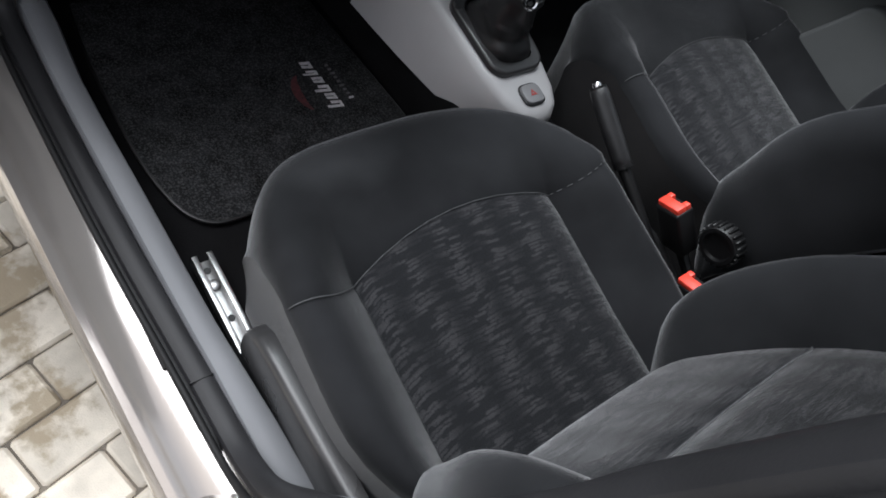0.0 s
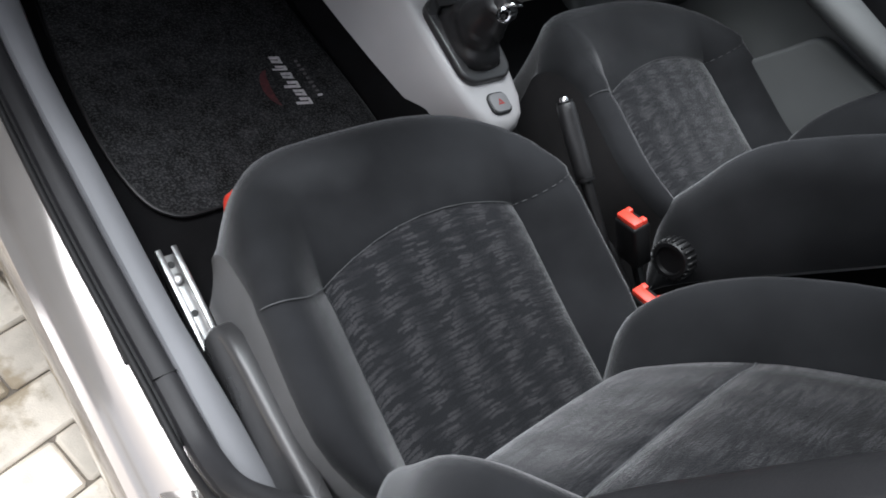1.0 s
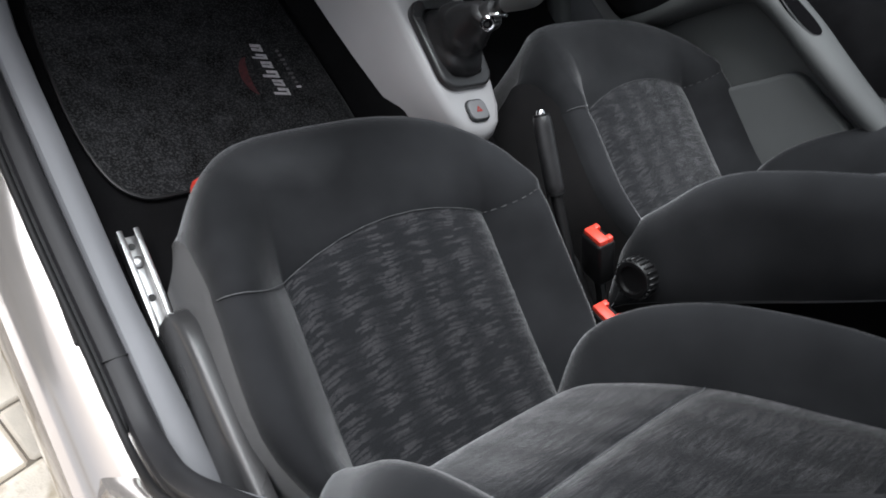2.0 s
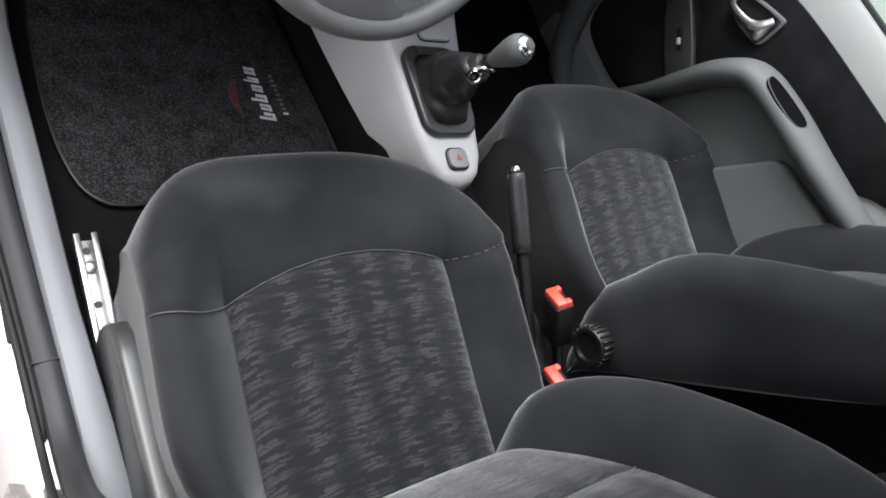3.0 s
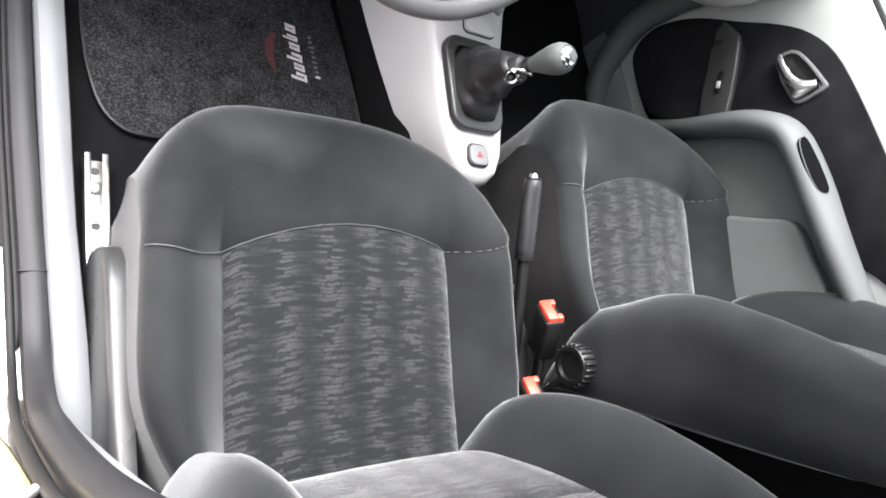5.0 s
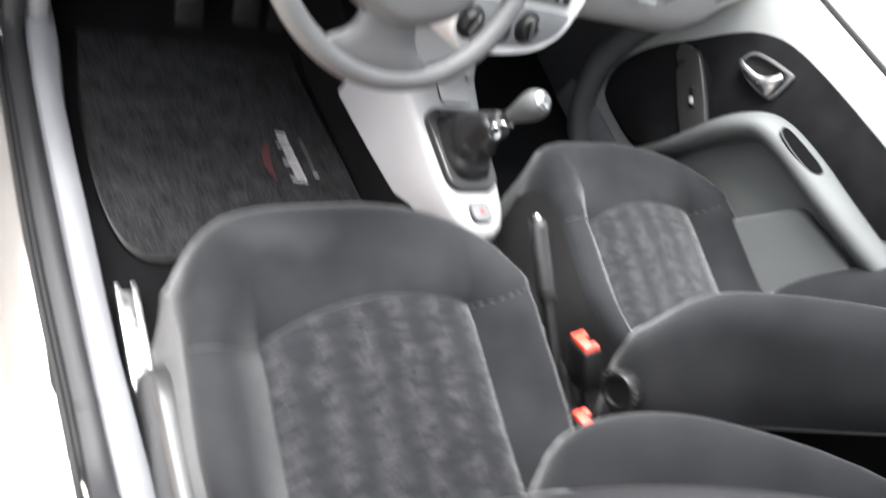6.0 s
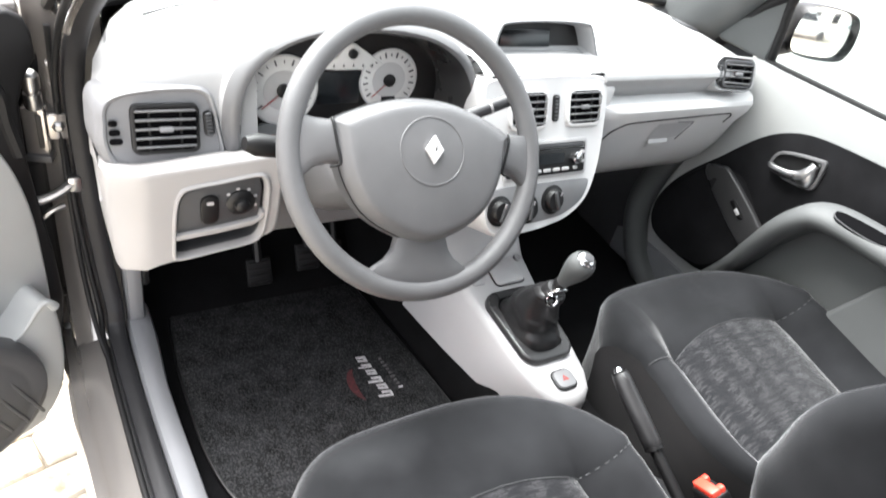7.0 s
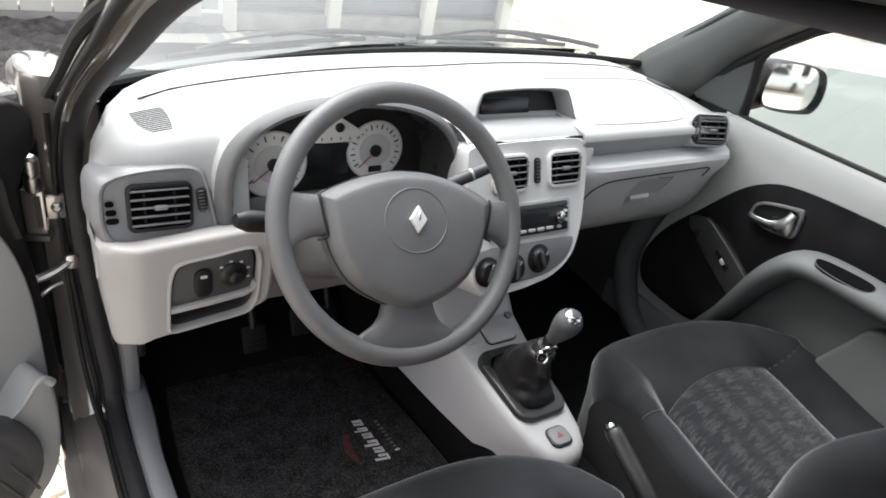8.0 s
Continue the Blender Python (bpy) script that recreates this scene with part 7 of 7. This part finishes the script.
FACADE = material("grey_render", (0.33, 0.35, 0.36), 0.8, var=0.1, broad=2, fine=90, bump=0.2)
CARWHITE = material("silver_car_paint", (0.40, 0.425, 0.42), 0.35, var=0.03, broad=3, coat=0.8, bump=0.0)
PANE = material("grey_shop_glass", (0.22, 0.26, 0.28), 0.15, var=0.1, broad=2, bump=0.0)
TYRE = material("tyre_rubber", (0.02, 0.02, 0.021), 0.8)


def variation(m, amount):
    """Give each piece its own lightness."""
    n, link = m.node_tree.nodes, m.node_tree.links.new
    p = n["Principled BSDF"]
    src = p.inputs["Base Color"].links[0].from_socket
    info, mr, mul = n.new("ShaderNodeObjectInfo"), n.new("ShaderNodeMapRange"), n.new("ShaderNodeMix")
    mr.inputs["To Min"].default_value, mr.inputs["To Max"].default_value = 1 - amount, 1 + amount * 0.6
    mul.data_type, mul.blend_type = "RGBA", "MULTIPLY"
    mul.inputs["Factor"].default_value = 1
    link(info.outputs["Random"], mr.inputs["Value"])
    link(src, mul.inputs["A"])
    link(mr.outputs["Result"], mul.inputs["B"])
    link(mul.outputs["Result"], p.inputs["Base Color"])


variation(PAVER, 0.2)


def damp_stains(m, tone, size):
    """Irregular tan stains and damp patches over the paving, at the place's own scale."""
    n, link = m.node_tree.nodes, m.node_tree.links.new
    p = n["Principled BSDF"]
    src = p.inputs["Base Color"].links[0].from_socket
    geo, nz, nf, mr, add, mul = (n.new("ShaderNodeNewGeometry"), n.new("ShaderNodeTexNoise"), n.new("ShaderNodeTexNoise"), n.new("ShaderNodeMapRange"),
                                 n.new("ShaderNodeMath"), n.new("ShaderNodeMix"))
    nz.inputs["Scale"].default_value, nz.inputs["Detail"].default_value, nz.inputs["Roughness"].default_value = size, 6.0, 0.62
    nf.inputs["Scale"].default_value, nf.inputs["Detail"].default_value = size * 11, 3.0
    add.operation = "MULTIPLY_ADD"
    add.inputs[1].default_value = 0.22
    mr.inputs["From Min"].default_value, mr.inputs["From Max"].default_value, mr.inputs["To Max"].default_value = 0.60, 0.70, 0.85
    mul.data_type = "RGBA"
    mul.inputs["B"].default_value = (*tone, 1)
    link(geo.outputs["Position"], nz.inputs["Vector"])
    link(geo.outputs["Position"], nf.inputs["Vector"])
    link(nf.outputs["Fac"], add.inputs[0])
    link(nz.outputs["Fac"], add.inputs[2])
    link(add.outputs[0], mr.inputs["Value"])
    link(mr.outputs["Result"], mul.inputs["Factor"])
    link(src, mul.inputs["A"])
    link(mul.outputs["Result"], p.inputs["Base Color"])


damp_stains(PAVER, (0.33, 0.265, 0.175), 5.0)


def ground():
    bm = bmesh.new()
    n = 24
    rows = []
    for i in range(n + 1):
        rows.append([(math.copysign(abs(-1 + 2 * j / n) ** 3, -1 + 2 * j / n) * 400, math.copysign(abs(-1 + 2 * i / n) ** 3, -1 + 2 * i / n) * 400, -0.012) for j in range(n + 1)])
    return structure("ground", rows_mesh(rows, bm)[0], GROUT, "paved forecourt of pale concrete blocks", "ground")


ground()


def kerb_and_wall():
    rows = []
    nx, ny = 150, 44
    for j in range(ny + 1):
        y = 3.30 + 1.16 * j / ny
        row = []
        for i in range(nx + 1):
            x = -6 + 6.5 * i / nx
            z = 0.02 + 0.05 * noise.noise(Vector((x * 9, y * 9, 0))) + 0.03 * noise.noise(Vector((x * 22, y * 22, 5)))
            row.append((x, y, max(-0.02, z + 0.04 * (j / ny))))
        rows.append(row)
    tagged(structure("gravel_bed", rows_mesh(rows)[0], STONE, "dark stony planting bed by the wall", "gravel"), kind="stuff")
    t = thing("kerb", (-1, 3.24, 0), "pale concrete kerb edging the stony bed", "kerb", kind="structure")
    for i in range(6):
        part("kerb_stone", box((-5.5 + i * 1.0, 3.24, 0.04), (0.99, 0.12, 0.14), 0.012), KERB, t)
    t = thing("boundary_wall", (-1, 4.5, 0), "white boarded boundary wall behind the stony bed", "wall", kind="structure")
    for i in range(38):
        part("board", box((-6 + i * 0.17, 4.50, 0.95), (0.162, 0.03, 1.7), 0.006), WALLWHITE, t)
    part("coping", box((-2.8, 4.52, 1.83), (6.6, 0.14, 0.06), 0.012), KERB, t, "pale coping")
    part("footing", box((-2.8, 4.53, 0.06), (6.6, 0.08, 0.14), 0.012), KERB, t, "low concrete footing")


kerb_and_wall()


def building():
    t = thing("building", (1.6, 6.5, 0), "grey-blue shop building with white posts beside the forecourt", "building")
    part("wall", box((1.72, 6.8, 1.45), (2.4, 4.3, 2.9), 0.02), FACADE, t, "grey-blue rendered wall")
    part("roof", box((1.72, 6.6, 2.96), (2.8, 5.0, 0.14), 0.03), KERB, t, "flat roof edge")
    part("plinth", box((1.72, 4.60, 0.06), (2.4, 0.10, 0.12), 0.01), KERB, t, "pale plinth")
    for x in (0.56, 1.32, 2.12, 2.86):
        part("post", box((x, 4.56, 1.45), (0.10, 0.10, 2.9), 0.012), WALLWHITE, t, "white post")
    for x in (0.94, 1.72, 2.49):
        w = part("shop_window", box((x, 4.63, 1.25), (0.62, 0.03, 2.2), 0.006), PANE, t, "blue-grey shop window")
        part("window_rail", box((x, 4.605, 0.75), (0.62, 0.03, 0.05), 0.006), WALLWHITE, w)


building()


def parked_car(x, y, turn, label):
    t = thing("parked_car", (x, y, 0), label, "car", "parked cars")
    base = pose(x, y, 0, 0, 0, turn)

    def put(bm):
        bmesh.ops.transform(bm, matrix=base, verts=bm.verts)
        return bm

    prof = [(-1.9, 0.35), (-1.92, 0.7), (-1.85, 0.95), (-1.5, 1.42), (-0.6, 1.5), (0.25, 1.44), (0.95, 1.0), (1.75, 0.86), (1.95, 0.65), (1.95, 0.35)]
    rings = []
    for x, k in ((-0.82, 0.0), (-0.80, 0.5), (-0.76, 1.0), (0.76, 1.0), (0.80, 0.5), (0.82, 0.0)):
        rings.append([(y if z < 1.0 else y * (1 - 0.03 * k), x * (1 - 0.16 * max(0, z - 0.95)), z - 0.02 * (1 - k)) for y, z in prof])
    part("body", put(loft(rings)), CARWHITE, t, "silver body")
    for s in (-1, 1):
        for a, b in ((-1.35, -0.55), (-0.48, 0.35)):
            w = prism([(a, 0.98), (b + (0.35 if b > 0 else 0), 0.98), (b, 1.36), (a + (0.15 if a < -1 else 0), 1.38)], axes((0, s * 0.925, 0), (1, 0, 0), (0, -s * 0.10, 1)), 0.01 * -s, 0)
            part("side_window", put(w), SCREEN, t, "dark side window")
        for y in (-1.22, 1.25):
            wheel = part("wheel", put(revolve([(0.30, -0.09), (0.30, 0.09), (0.20, 0.10), (0.001, 0.085)], axes((y, s * 0.74, 0.30), (1, 0, 0), (0, 0, 1)), 24)), TYRE, t, "black tyre")
            part("rim", put(revolve([(0.19, 0.0), (0.19, 0.012), (0.06, 0.03), (0.001, 0.03)], axes((y, s * 0.825, 0.30), (s, 0, 0), (0, 0, 1)), 20)), CARWHITE, wheel, "silver wheel rim")
    w = prism([(-0.62, 1.02), (0.62, 1.02), (0.55, 1.38), (-0.55, 1.38)], axes((-1.74, 0, 0), (0, -1, 0), (0.35, 0, 1)), 0.02, 0)
    part("rear_window", put(w), SCREEN, t, "dark rear window")
    for s in (-1, 1):
        part("tail_lamp", put(box((-1.9, s * 0.66, 0.86), (0.06, 0.16, 0.22), 0.02)), REDPLASTIC, t, "red tail lamp")


parked_car(1.35, -9.3, 6, "silver hatchback parked on the paving behind")
parked_car(2.46, -0.05, 90, "pale silver hatchback parked close beside the car")


def house_behind():
    t = thing("house", (6, -24, 0), "low white house with a red tiled roof behind the forecourt", "house")
    part("wall", box((6, -24, 1.5), (16, 5, 3.0), 0.03), WALLWHITE, t, "white rendered wall")
    roof = loft([[(-2.4, -27.0, 3.0), (-2.4, -21.0, 3.0), (-2.4, -24, 4.6)], [(14.4, -27.0, 3.0), (14.4, -21.0, 3.0), (14.4, -24, 4.6)]])
    part("roof", roof, material("roof_tile_red", (0.30, 0.11, 0.07), 0.85, var=0.25, broad=8), t, "red tiled roof")
    for i in range(5):
        w = part("window", box((0 + i * 3, -21.48, 1.5), (1.2, 0.06, 1.2), 0.01), SCREEN, t, "dark window")
        part("sill", box((0 + i * 3, -21.42, 0.85), (1.4, 0.16, 0.08), 0.01), KERB, w)


house_behind()


# ---- block paving, the pieces last ----
def paving():
    t = thing("paving", (-1.0, 0.5, 0.0), "pale beige concrete block paving with dark joints", "paving", kind="structure")
    bm = bmesh.new()
    bmesh.ops.create_cube(bm, size=1)
    bmesh.ops.scale(bm, vec=(0.196, 0.096, 0.05), verts=bm.verts)
    bmesh.ops.bevel(bm, geom=[e for e in bm.edges if e.verts[0].co.z > 0 and e.verts[1].co.z > 0] + [e for e in bm.edges if abs(e.verts[0].co.z - e.verts[1].co.z) > 0.01], offset=0.006, segments=1, affect="EDGES")
    me = mesh_of(bm, "paver", PAVER)
    rnd, turn, count = random.Random(11), radians(14.5), 0
    far = bmesh.new()
    home = Vector((-0.80, 0.39))
    for j in range(-95, 95):
        for i in range(-62, 62):
            lx, ly = (i + 0.5 * (j % 2)) * 0.20, j * 0.10
            x, y = home.x + lx * math.cos(turn) - ly * math.sin(turn), home.y + lx * math.sin(turn) + ly * math.cos(turn)
            near = -1.55 < x < -0.55 and -0.55 < y < 1.7
            if not (-5 < x < 9 and -7 < y < (3.15 if x < 0.4 else 4.5 if x < 2.95 else 8)):
                continue
            z = -0.027 + rnd.uniform(-0.0015, 0.0015)
            a = turn + rnd.uniform(-0.012, 0.012)
            if near and count < 290:
                ob = new("paver", me)
                ob.parent = t
                ob.matrix_parent_inverse = t.matrix_basis.inverted()
                ob.matrix_basis = Matrix.Translation((x, y, z)) @ Matrix.Rotation(a, 4, "Z") @ pose(0, 0, 0, rnd.uniform(-0.4, 0.4), rnd.uniform(-0.4, 0.4), 0)
                count += 1
            else:
                c, s = math.cos(a), math.sin(a)
                q = []
                for dz, k in ((z + 0.019, 1.0), (z + 0.025, 0.94)):
                    for px, py in ((-1, -1), (1, -1), (1, 1), (-1, 1)):
                        ex, ey = px * (0.098 - (0.006 if k < 1 else 0)), py * (0.048 - (0.006 if k < 1 else 0))
                        q.append(far.verts.new((x + ex * c - ey * s, y + ex * s + ey * c, dz)))
                far.faces.new(q[4:])
                for k in range(4):
                    far.faces.new((q[k], q[(k + 1) % 4], q[4 + (k + 1) % 4], q[4 + k]))
    me = bpy.data.meshes.new("far_pavers")
    far.to_mesh(me)
    far.free()
    me.materials.append(PAVER)
    ob = new("far_pavers", me)
    ob.parent = t
    ob.matrix_parent_inverse = t.matrix_basis.inverted()
    tagged(ob, kind="stuff")


paving()
